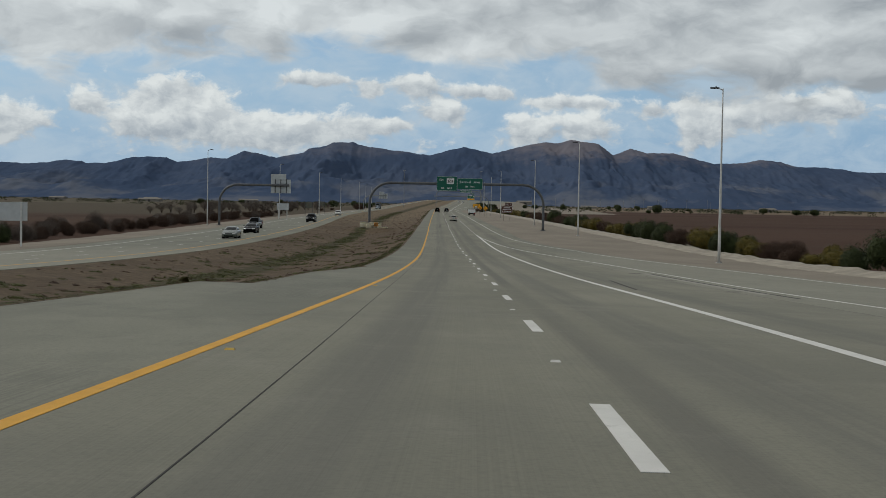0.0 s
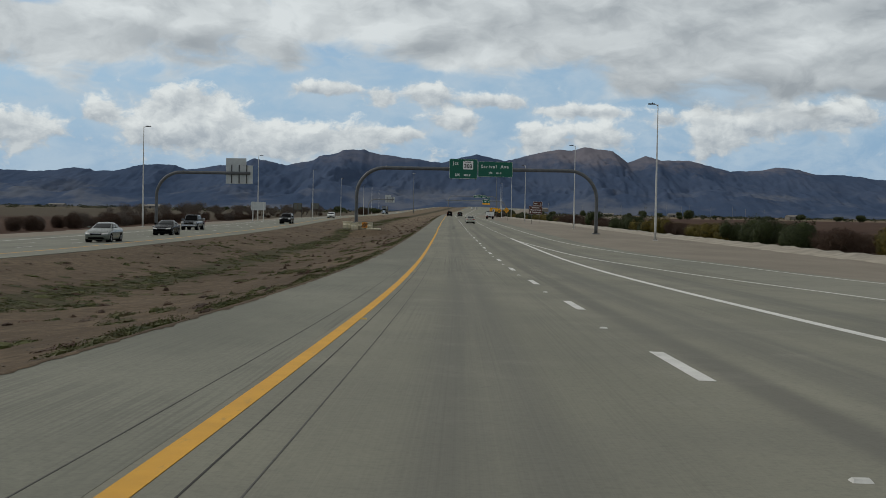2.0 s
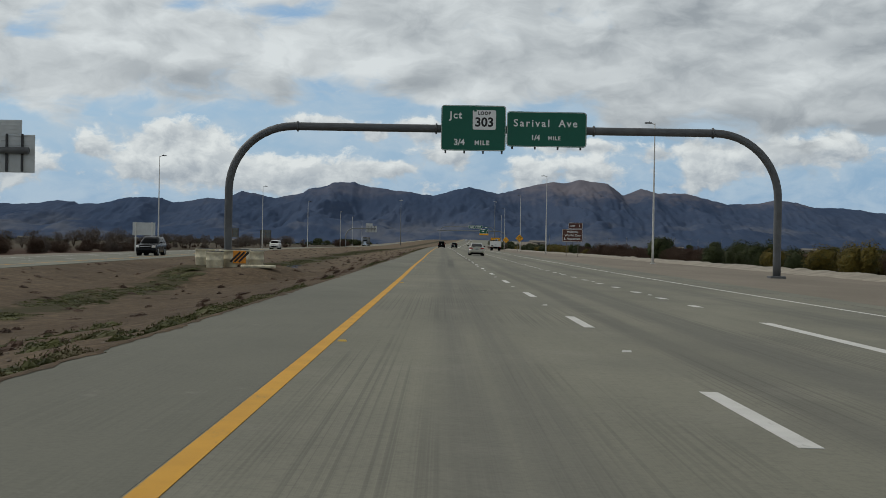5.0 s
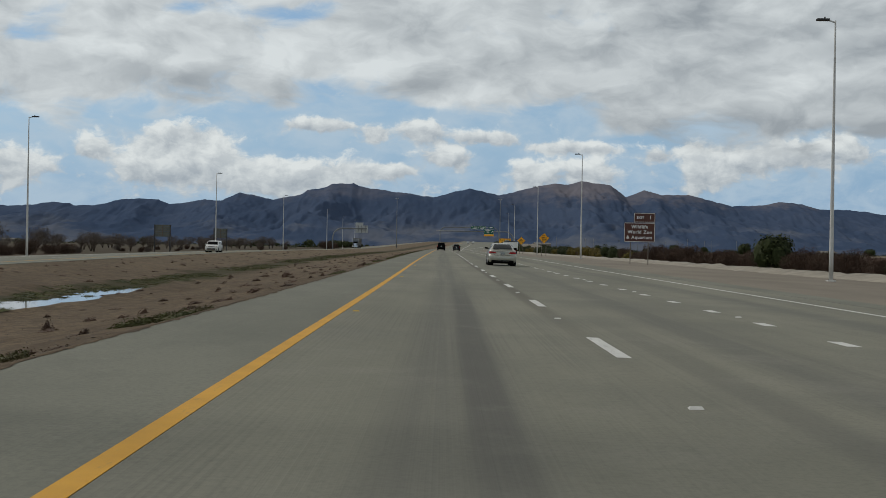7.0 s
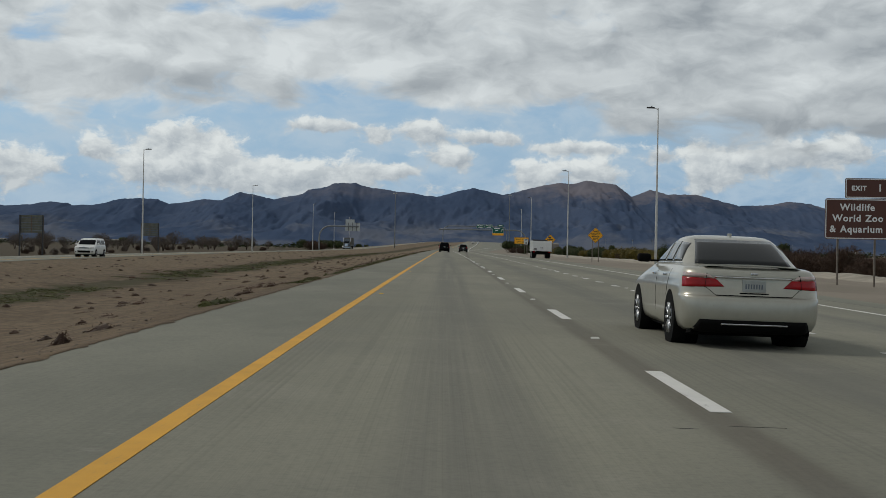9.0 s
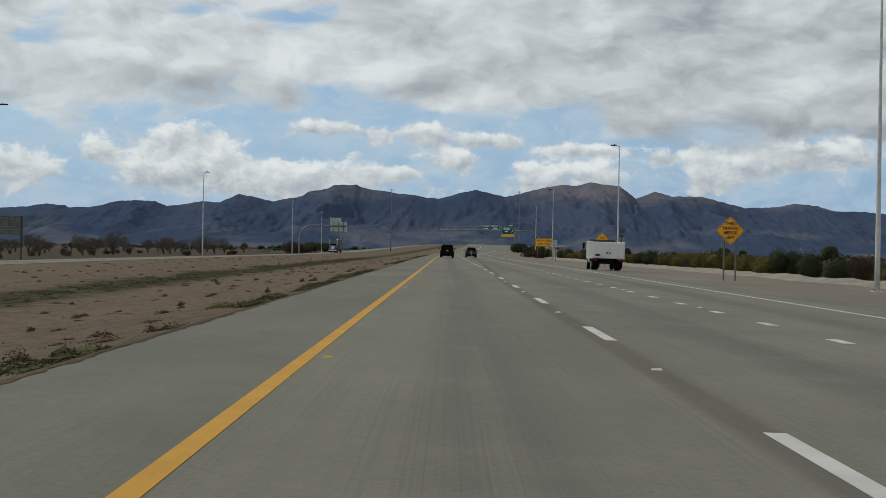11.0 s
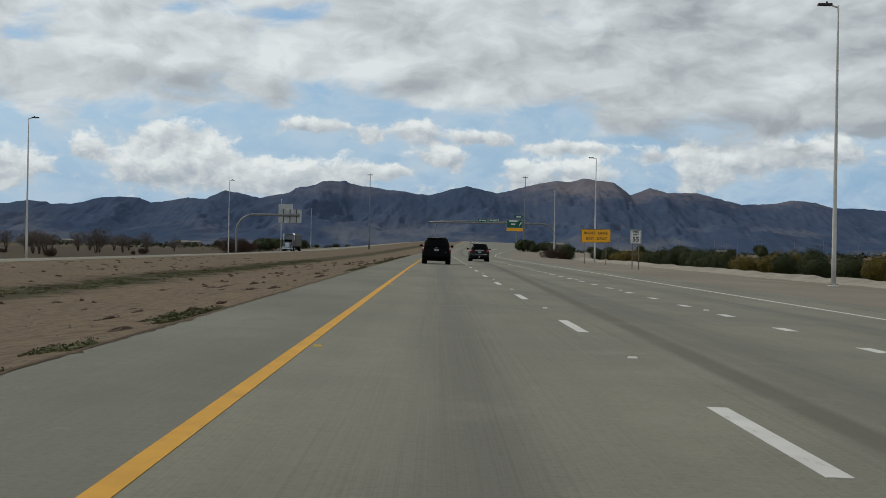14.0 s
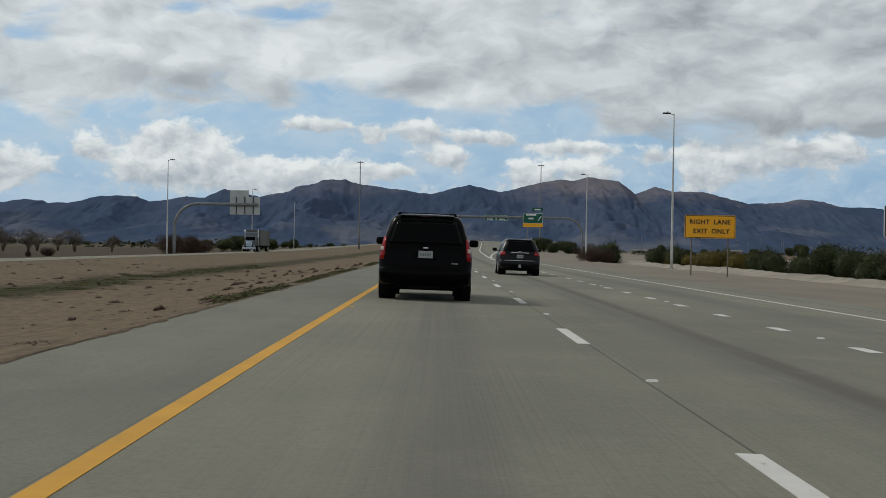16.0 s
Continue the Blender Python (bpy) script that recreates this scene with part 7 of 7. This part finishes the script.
# ---------------------------------------------------------------- concrete channel along the verge
def channel():
    """A low lined bank: pale apron rising to a rounded, uneven lip."""
    verts, faces = [], []
    ys = list(np.arange(30, 715, 1.5))
    prof = ((-0.1, -0.20), (0.0, 0.02), (1.3, 0.24), (1.7, 0.37), (2.1, 0.38), (2.5, 0.24), (3.2, -0.3))
    for y in ys:
        x0 = channel_x(y)
        w = 0.10 * noise.noise(Vector((y / 3.0, 0.5, 0))) + 0.06 * noise.noise(Vector((y / 0.9, 3.5, 0)))
        g0 = ground_z(x0, y)
        for dx, dz in prof:
            verts.append((x0 + dx + w, y, g0 + dz + (w if dz > 0.1 else 0)))
    n = len(prof)
    for j in range(len(ys) - 1):
        for i in range(n - 1):
            a = j * n + i
            faces.append((a, a + 1, a + n + 1, a + n))
    ob = mesh_object("channel_bank", verts, faces, M_BANK, True)
    return tagged(ob, "pale uneven concrete-lined channel bank below the shrubs", "channel bank", kind="structure")


M_BANK = plain("pale_channel_concrete", (0.275, 0.250, 0.205), 0.9, vary=0.2, scale=0.6, bumps=0.5)
channel()


# ---------------------------------------------------------------- shrubs
M_LEAF_GREEN = foliage("dark_green_leaves", (0.021, 0.030, 0.010), (0.042, 0.053, 0.016))
M_LEAF_OLIVE = foliage("olive_yellow_leaves", (0.080, 0.065, 0.012), (0.138, 0.104, 0.018), (0.050, 0.050, 0.014))
M_LEAF_DRY = foliage("dry_brown_twigs", (0.042, 0.026, 0.018), (0.095, 0.058, 0.040))
M_LEAF_GREY = foliage("grey_brown_twigs", (0.066, 0.054, 0.045), (0.140, 0.112, 0.094))
M_GRASS = foliage("verge_grass", (0.034, 0.040, 0.012), (0.080, 0.084, 0.026), (0.090, 0.074, 0.036))
M_STEM = plain("shrub_stems", (0.105, 0.078, 0.058), 0.9, vary=0.25, scale=8)


def leaf_cloud(rng, lobes, count, size, twig=False):
    """Many small bent leaves or twigs spread over the shell of a few lobes (x, y, z, rx, ry, rz)."""
    bm = bmesh.new()
    for _ in range(count):
        cx, cy, cz, rx, ry, rz = lobes[rng.randrange(len(lobes))]
        u = Vector((rng.gauss(0, 1), rng.gauss(0, 1), rng.gauss(0, 1))).normalized()
        k = (0.55 + 0.5 * rng.random() ** 0.6) * (1 + 0.22 * noise.noise(Vector((u.x * 3 + cx, u.y * 3 + cy, u.z * 3))))
        p = Vector((cx + u.x * rx * k, cy + u.y * ry * k, max(0.05, cz + u.z * rz * k)))
        t = Vector((rng.gauss(0, 1), rng.gauss(0, 1), rng.gauss(0, 1) * 0.7 + (1.2 if twig else 0.3))).normalized()
        b = t.cross(Vector((rng.gauss(0, 1), rng.gauss(0, 1), rng.gauss(0, 1)))).normalized()
        if not twig:                            # leaves lie roughly along the crown's skin
            out = (u + Vector((rng.gauss(0, 0.35), rng.gauss(0, 0.35), rng.gauss(0, 0.35) + 0.25))).normalized()
            t = out.cross(t).normalized()
            b = out.cross(t)
        s = size * (0.6 + 0.8 * rng.random())
        w = s * (0.055 if twig else 0.42)
        v = [bm.verts.new(q) for q in (p - t * s * 0.5, p + b * w, p + t * s * 0.6, p - b * w)]
        bm.faces.new(v)
    return bm


def shrub(seed, name, label, leaf, w, h, count, size, twig=False, category="shrub", group="", trunk=0.0):
    """A shrub or small tree, built at the origin: forked stems and a crown."""
    rng = random.Random(seed)
    e = thing(name, pose(0, 0, 0), label, category, group)
    lobes = []
    stems = bmesh.new()
    for k in range(7 if not trunk and not twig else 10):
        a = rng.random() * 6.283
        r = (0.1 + 0.55 * rng.random()) * w / 2
        z = trunk * h + (h - trunk * h) * (0.30 + 0.34 * rng.random())
        q = (0.30 + 0.20 * rng.random())
        lobes.append((r * math.cos(a), r * math.sin(a), z, q * w * 0.62, q * w * 0.62, q * (h - trunk * h) * (0.85 + 0.3 * rng.random())))
        mid = Vector((r * math.cos(a) * 0.35, r * math.sin(a) * 0.35, z * 0.5))
        tube(stems, [(0.06 * math.cos(a), 0.06 * math.sin(a), -0.1), mid, (r * math.cos(a), r * math.sin(a), z)], [0.05 + 0.05 * trunk, 0.03 + 0.03 * trunk, 0.008], 5)
        for j in range(3):
            aa = a + rng.uniform(-0.9, 0.9)
            tip = Vector((r * math.cos(a), r * math.sin(a), z)) + Vector((math.cos(aa), math.sin(aa), rng.uniform(0.2, 1.0))) * (0.22 * w)
            tube(stems, [mid, (mid + tip) * 0.5 + Vector((0, 0, 0.06)), tip], [0.022, 0.014, 0.005], 4)
    part("trunk", stems, M_STEM, e)
    crown = leaf_cloud(rng, lobes, count, size, twig=twig)
    if not twig:                                # the dense twiggy inside of each lobe
        for cx, cy, cz, rx, ry, rz in lobes:
            got = bmesh.ops.create_icosphere(crown, subdivisions=2, radius=1.0)["verts"]
            for v in got:
                q = 0.70 + 0.24 * noise.noise(v.co * 2.3 + Vector((cx, cy, cz)))
                v.co = Vector((cx + v.co.x * rx * q, cy + v.co.y * ry * q, max(0.02, cz + v.co.z * rz * q)))
    part("crown", crown, leaf, e)
    return e


HEDGE = "shrubs along the channel"
kinds = {
    "green": [shrub(11 + k, "roadside_shrub", "dense dark green rounded shrub behind the channel", M_LEAF_GREEN, 3.6, 2.5 + 0.2 * k, 9000, 0.115, group=HEDGE) for k in range(3)],
    "olive": [shrub(21 + k, "roadside_shrub", "olive and yellow-green rounded shrub behind the channel", M_LEAF_OLIVE, 3.6, 2.1 + 0.2 * k, 9000, 0.11, group=HEDGE) for k in range(3)],
    "dry": [shrub(31 + k, "dry_shrub", "leafless red-brown brush behind the channel", M_LEAF_DRY, 3.6, 2.0 + 0.15 * k, 7500, 0.24, True, group=HEDGE) for k in range(3)],
    "grey": [shrub(41 + k, "bare_bush", "bare grey-brown bush beyond the opposite lanes", M_LEAF_DRY if k < 2 else M_LEAF_GREY, 5.0, 3.1 + 0.3 * k, 7500, 0.34, True, group="bare bushes") for k in range(3)],
    "orchard": [shrub(51 + k, "bare_tree", "small leafless orchard tree on a brown field", M_LEAF_GREY, 4.6, 4.0 + 0.3 * k, 1000, 0.46, True, "tree", "orchard trees", 0.35) for k in range(3)],
    "tree": [shrub(61 + k, "dark_tree", "dark green desert tree with a rounded crown", M_LEAF_GREEN, 5.0, 3.8 + 0.4 * k, 2600, 0.26, False, "tree", "desert trees", 0.15) for k in range(2)],
}
used = set()


def plant(kind, x, y, s=1.0, rng=random):
    k = rng.randrange(len(kinds[kind]))
    src = kinds[kind][k]
    m = pose(x, y, ground_z(x, y) - 0.05, 0, 0, rng.uniform(0, 360)) @ Matrix.Diagonal((s, s * rng.uniform(0.85, 1.15), s * rng.uniform(0.72, 1.02), 1))
    if (kind, k) not in used:
        used.add((kind, k))
        src.matrix_basis = m
        return src
    ob = copy_thing(src, Matrix.Identity(4))
    ob.matrix_basis = m
    return ob


rng = random.Random(5)
y = 99.0
run, left = "green", 0
while y < 708:
    if left <= 0:
        r = rng.random()
        if y < 330:
            run = "olive" if r < 0.50 else "green" if r < 0.95 else "dry"
        elif y < 450:
            run = "dry" if r < 0.62 else "green" if r < 0.9 else "tree"
        else:
            run = "olive" if r < 0.46 else "green" if r < (0.74 if y < 560 else 1.0) else "dry"
        left = rng.randint(1, 2 if run != "dry" else 3)
    s = rng.uniform(0.90, 1.28) * (0.94 if y > 520 else 1.0)
    plant(run, channel_x(y) + 3.9 + rng.uniform(-0.4, 1.0), y, s * (0.75 if run == "tree" else 1), rng)
    if rng.random() < 0.45:
        plant(run if run != "tree" else "green", channel_x(y) + 6.5 + rng.uniform(-0.5, 2.0), y + rng.uniform(2, 4), s * 0.9, rng)
    left -= 1
    y += rng.uniform(5.5, 9.5) if y < 330 else rng.uniform(5.0, 10.5) if y < 520 else rng.uniform(4.0, 7.0)
for x, y, s, k in ((27.5, 770, 0.8, "dry"), (29.5, 776, 1.1, "green"), (31.0, 782, 1.2, "green"), (28.0, 768, 0.8, "grey"), (33, 790, 1.1, "green"),
                   (28.5, 905, 1.2, "tree"), (30.5, 912, 1.25, "tree"), (32.5, 900, 1.3, "green"), (34.5, 915, 1.1, "tree"), (36.5, 905, 1.4, "green"), (38.5, 920, 1.0, "tree"), (40, 910, 1.2, "dry"),
                   (21.0, 702, 1.0, "dry"), (23.0, 706, 1.05, "dry"), (25.0, 711, 1.1, "green")):
    plant(k, x, y, s, rng)
# beyond the opposite carriageway
y = 120.0
while y < 430:
    x = opp_near(y) - opp_width(y) - rng.uniform(11, 20)
    plant("grey", x, y, rng.uniform(0.45, 0.78), rng)
    y += rng.uniform(1.7, 4.2)
y = 432.0
while y < 730:
    plant("grey", opp_near(y) - opp_width(y) - rng.uniform(16, 40), y, rng.uniform(0.28, 0.48), rng)
    y += rng.uniform(7.0, 16.0)
for y in np.arange(430, 800, 9.0):
    for row in range(3):
        if rng.random() < 0.55:
            plant("orchard", opp_near(y) - opp_width(y) - 28 - 14 * row + rng.uniform(-3, 3), y + rng.uniform(-3.5, 3.5), rng.uniform(0.7, 1.2), rng)
for x, y, s, k in ((-44.5, 752, 1.2, "grey"), (-43.8, 764, 1.25, "grey"), (-44.5, 776, 1.15, "grey"), (-47.0, 152, 0.8, "green"), (-49, 830, 1.1, "tree"), (-47, 843, 1.2, "tree"), (-50, 852, 1.0, "tree"), (-45.5, 862, 1.1, "tree"), (-44, 878, 1.0, "tree"), (-52, 870, 1.1, "tree")):
    plant(k, x, y, s, rng)
for k in range(26):
    y = rng.uniform(1120, 1600) if k % 2 else rng.uniform(820, 1500)
    plant("tree", opp_near(y) - 40 - rng.uniform(0, 160) if k % 2 else road_x(y) + 60 + rng.uniform(0, 200), y, rng.uniform(0.9, 1.6), rng)


def far_scrub():
    """Tree lines and scattered scrub out on the plain."""
    rng = random.Random(9)
    verts, faces = [], []
    for _ in range(850):
        y = rng.uniform(900, 3700)
        x = rng.uniform(-0.46, 0.46) * y
        if abs(x - road_x(y)) < 70:
            continue
        w, h = rng.uniform(3, 11), rng.uniform(1.6, 4.5)
        z = ground_z(x, y)
        for j in range(34):
            r = rng.uniform(-1, 1)
            px, pz = x + r * w * 0.6, z + rng.uniform(0.05, 0.85) * h * (1 - 0.6 * r * r)
            n = len(verts)
            for _ in range(4):
                q = Vector((rng.gauss(0, 1), rng.gauss(0, 1), rng.gauss(0, 1))).normalized()
                verts.append((px + q.x * w * 0.11, y + q.y * w * 0.15, max(z - 0.1, pz + q.z * h * 0.16)))
            faces += [(n, n + 1, n + 2), (n, n + 2, n + 3), (n, n + 3, n + 1), (n + 1, n + 3, n + 2)]
    return tagged(mesh_object("far_scrub", verts, faces, M_LEAF_GREEN), "dark scattered trees and scrub far out on the plain", "scrub", kind="stuff")


far_scrub()


# ---------------------------------------------------------------- median weeds, stones, puddle
def tuft_mesh(name, spots, mat, label, leaf, count):
    """Low weeds: ragged domes of small leaves and stalks at the spots (x, y, radius, height)."""
    rng = random.Random(name)
    verts, faces = [], []
    for x, y, r, h in spots:
        z0 = ground_z(x, y)
        zx, zy = (ground_z(x - r, y) - z0) / -r, (ground_z(x, y + r) - z0) / r
        n, k0 = len(verts), 0.62 + 0.2 * rng.random()
        for lev, (qr, qh) in enumerate(((1.0, 0.0), (0.72, 0.62), (0.3, 0.95))):
            for j in range(7):
                a = 6.283 * j / 7 + lev * 0.4
                q = r * k0 * qr * rng.uniform(0.75, 1.25)
                dx, dy = q * math.cos(a), q * math.sin(a)
                verts.append((x + dx, y + dy, z0 + zx * dx + zy * dy - 0.02 + h * 0.72 * qh * rng.uniform(0.7, 1.2)))
        for lev in (0, 7):
            for j in range(7):
                faces.append((n + lev + j, n + lev + (j + 1) % 7, n + lev + 7 + (j + 1) % 7, n + lev + 7 + j))
        faces.append(tuple(range(n + 14, n + 21)))
        for _ in range(int(count * (0.5 + rng.random()) * min(2.5, max(0.35, r * r * 9)))):
            a, q = rng.random() * 6.283, r * math.sqrt(rng.random())
            dx, dy = q * math.cos(a), q * math.sin(a)
            up = h * max(0.12, 1 - (q / r) ** 2) * (0.15 + 0.95 * rng.random())
            px, py, pz = x + dx, y + dy, z0 + zx * dx + zy * dy + up - 0.015
            l = leaf * rng.uniform(0.6, 1.5)
            t = Vector((rng.gauss(0, 1), rng.gauss(0, 1), rng.gauss(0.25, 0.75))).normalized() * l
            b = t.cross(Vector((rng.gauss(0, 1), rng.gauss(0, 1), rng.gauss(0, 1)))).normalized() * l * 0.55
            n = len(verts)
            verts += [(px - t.x + b.x, py - t.y + b.y, pz - t.z + b.z), (px - t.x - b.x, py - t.y - b.y, pz - t.z - b.z), (px + t.x, py + t.y, pz + t.z)]
            faces.append((n, n + 1, n + 2))
    ob = mesh_object(name, verts, faces, mat)
    return tagged(ob, label, "weeds", kind="stuff")


rng = random.Random(17)
edge_spots, green_spots, dry_spots, bush_spots = [], [], [], []
y = 8.0
while y < 640:                                  # ragged mats along the shoulder's edge
    if noise.noise(Vector((y / 4.5, 1.3, 0))) + 0.5 * noise.noise(Vector((y / 1.4, 6.3, 0))) > (0.02 if y < 130 else 0.48 if 222 < y < 330 else 0.20):
        off = abs(rng.gauss(0, 0.32))
        edge_spots.append((road_x(y) + left_edge(y) - 0.22 - off, y, rng.uniform(0.12, 0.42), rng.uniform(0.04, 0.17)))
    y += rng.uniform(0.12, 0.36)
for _ in range(5200):                           # the swale's bottom
    y = rng.uniform(10, 660)
    ne, le = opp_near(y), road_x(y) + left_edge(y)
    f = 0.55 + 0.05 * noise.noise(Vector((y / 20, 8, 0))) + rng.gauss(0, 0.028 if y > 170 else 0.05)
    if noise.noise(Vector((y / 14.0, 4.3, 0))) > -0.25:
        green_spots.append((le + (ne - le) * f, y, rng.uniform(0.2, 0.55), rng.uniform(0.04, 0.12)))
for _ in range(9000):                           # patches of low weeds on the near median
    y = rng.uniform(10, 200)
    ne, le = opp_near(y), road_x(y) + left_edge(y)
    x = le + (ne - le) * (0.02 + 0.9 * rng.random() ** 1.3)
    if noise.fractal(Vector((x / 2.0, y / 5.0, 2.9)), 0.8, 2.1, 3) > 0.30:
        green_spots.append((x, y, rng.uniform(0.12, 0.40), rng.uniform(0.03, 0.16)))
for _ in range(1500):
    y = rng.uniform(10, 640)
    ne, le = opp_near(y), road_x(y) + left_edge(y)
    dry_spots.append((le + (ne - le) * rng.uniform(0.03, 0.97), y, rng.uniform(0.12, 0.35), rng.uniform(0.03, 0.14)))
for _ in range(170):                            # single rounded tumbleweeds
    y = rng.uniform(40, 640)
    ne, le = opp_near(y), road_x(y) + left_edge(y)
    bush_spots.append((le + (ne - le) * (0.04 + 0.6 * rng.random() ** 1.4), y, rng.uniform(0.10, 0.24), rng.uniform(0.09, 0.24)))
for x, y, w, h in ((-6.44, 309.2, 0.30, 0.42), (-6.77, 312.9, 0.28, 0.25), (-7.5, 305.4, 0.25, 0.18), (-8.2, 314.0, 0.30, 0.2), (-7.1, 280.7, 0.2, 0.15)):
    bush_spots.append((x, y, w, h))
for k in range(26):                             # one mat of weeds on the shoulder's edge
    edge_spots.append((rng.uniform(-2.4, -1.4), rng.uniform(255.0, 258.5), rng.uniform(0.12, 0.35), rng.uniform(0.04, 0.15)))
tuft_mesh("edge_weeds", edge_spots, M_GRASS, "dark green ragged weeds along the shoulder's edge", 0.015, 330)
tuft_mesh("swale_grass", green_spots, M_GRASS, "olive grass and weeds in the median swale", 0.018, 90)
tuft_mesh("dry_weeds", dry_spots, M_LEAF_DRY, "small dry brown weeds on the bare median", 0.014, 110)
tuft_mesh("tumbleweeds", bush_spots, M_LEAF_DRY, "small rounded dry brown tumbleweeds on the bare median", 0.014, 600)


def pebbles():
    rng = random.Random(23)
    verts, faces = [], []
    for _ in range(30000):
        y = 6 + 560 * rng.random() ** 1.1
        ne, le = opp_near(y), road_x(y) + left_edge(y)
        x = le + (ne - le) * rng.random() ** 1.6 * 0.8 - 0.15
        s = rng.choice((0.008, 0.010, 0.012, 0.016, 0.020, 0.030)) * rng.uniform(0.7, 1.4)
        z = ground_z(x, y)
        n = len(verts)
        for q in ((1, 0, 0.1), (-1, 0.1, 0), (0, 1, 0.1), (0.1, -1, 0), (0, 0, 0.45), (0, 0, -0.4)):
            verts.append((x + q[0] * s * rng.uniform(0.7, 1.3), y + q[1] * s * rng.uniform(0.7, 1.3), z + q[2] * s))
        for f in ((0, 2, 4), (2, 1, 4), (1, 3, 4), (3, 0, 4), (2, 0, 5), (1, 2, 5), (3, 1, 5), (0, 3, 5)):
            faces.append(tuple(n + i for i in f))
    return tagged(mesh_object("median_pebbles", verts, faces, M_PEBBLE), "loose pebbles and clods on the bare median", "pebbles", kind="stuff")


M_PEBBLE = plain("pebble_stone", (0.125, 0.102, 0.080), 0.9, vary=0.3, scale=0.8)
pebbles()


# ---------------------------------------------------------------- puddle in the swale
def puddle_water(g, b):
    p = pos(g)
    b.inputs["Base Color"].default_value = (0.05, 0.045, 0.038, 1)
    b.inputs["Roughness"].default_value = 0.04
    b.inputs["Specular IOR Level"].default_value = 0.6
    bump(g, b, g.noise(p, 6.0, 3, 0.5), 0.03, 0.01)


M_WATER = material("puddle_water", puddle_water)


def puddle():
    cx, cy, low = -12.4, 284.0, -1.46
    verts, faces = [(cx, cy, low)], []
    n = 64
    for k in range(n):
        a = 2 * math.pi * k / n
        r = 1.06 + 0.10 * noise.noise(Vector((math.cos(a) * 1.6, math.sin(a) * 1.6, 2.2)))
        verts.append((cx + 2.0 * r * math.cos(a), cy + 19.0 * r * math.sin(a), low))
    for k in range(n):
        faces.append((0, 1 + k, 1 + (k + 1) % n))
    return tagged(mesh_object("water_puddle", verts, faces, M_WATER), "shallow rain puddle lying in the median swale", "puddle", kind="structure")


puddle()


# ---------------------------------------------------------------- far off on the plain
def utility_pole(x, y, h):
    z = ground_z(x, y)
    e = thing("utility_pole", pose(x, y, z), "thin pale utility pole far out on the plain", "utility pole", "far utility poles")
    part("pole", tube(bmesh.new(), [(0, 0, -0.2), (0, 0, h)], [0.16, 0.10], 8), M_GANTRY, e)
    part("crossarm", boxed(-1.2, 1.2, -0.08, 0.08, h - 1.0, h - 0.8), M_DARKSTEEL, e)
    part("crossarm", boxed(-0.9, 0.9, -0.08, 0.08, h - 2.0, h - 1.85), M_DARKSTEEL, e)


def farm_shed(x, y, w, d, h, turn):
    z = ground_z(x, y)
    e = thing("farm_shed", pose(x, y, z, 0, 0, turn), "low pale farm shed with a metal gable roof", "shed", "far farm sheds")
    wall = part("wall", boxed(-w / 2, w / 2, -d / 2, d / 2, -0.3, h), M_SHED, e)
    part("door", boxed(-1.6, 1.6, -d / 2 - 0.06, -d / 2 + 0.02, 0, h * 0.75), M_DARKSTEEL, wall)
    bm = bmesh.new()
    v = [bm.verts.new(p) for p in ((-w / 2 - 0.4, -d / 2 - 0.4, h), (w / 2 + 0.4, -d / 2 - 0.4, h), (w / 2 + 0.4, d / 2 + 0.4, h), (-w / 2 - 0.4, d / 2 + 0.4, h), (-w / 2 - 0.4, 0, h + d * 0.16), (w / 2 + 0.4, 0, h + d * 0.16))]
    for f in ((0, 1, 5, 4), (2, 3, 4, 5), (0, 4, 3), (1, 2, 5), (3, 2, 1, 0)):
        bm.faces.new([v[i] for i in f])
    bmesh.ops.recalc_face_normals(bm, faces=bm.faces)
    part("roof", bm, M_SHED, e)


M_SHED = plain("pale_shed_wall", (0.20, 0.185, 0.165), 0.8, vary=0.12, scale=0.3)
rng = random.Random(31)
for k in range(15):
    utility_pole(95 + 19 * k + rng.uniform(-5, 5), 1330 + 22 * k + rng.uniform(-40, 40), rng.uniform(11.0, 13.5))
for k in range(4):
    farm_shed(120 + 95 * k + rng.uniform(-20, 20), 1750 + rng.uniform(-120, 350), rng.uniform(14, 26), rng.uniform(8, 12), rng.uniform(2.8, 3.8), rng.uniform(-15, 15))
for k in range(4):
    farm_shed(-260 - 100 * k + rng.uniform(-20, 20), 1800 + rng.uniform(-120, 350), rng.uniform(14, 30), rng.uniform(9, 13), rng.uniform(3.0, 4.4), rng.uniform(-15, 15))
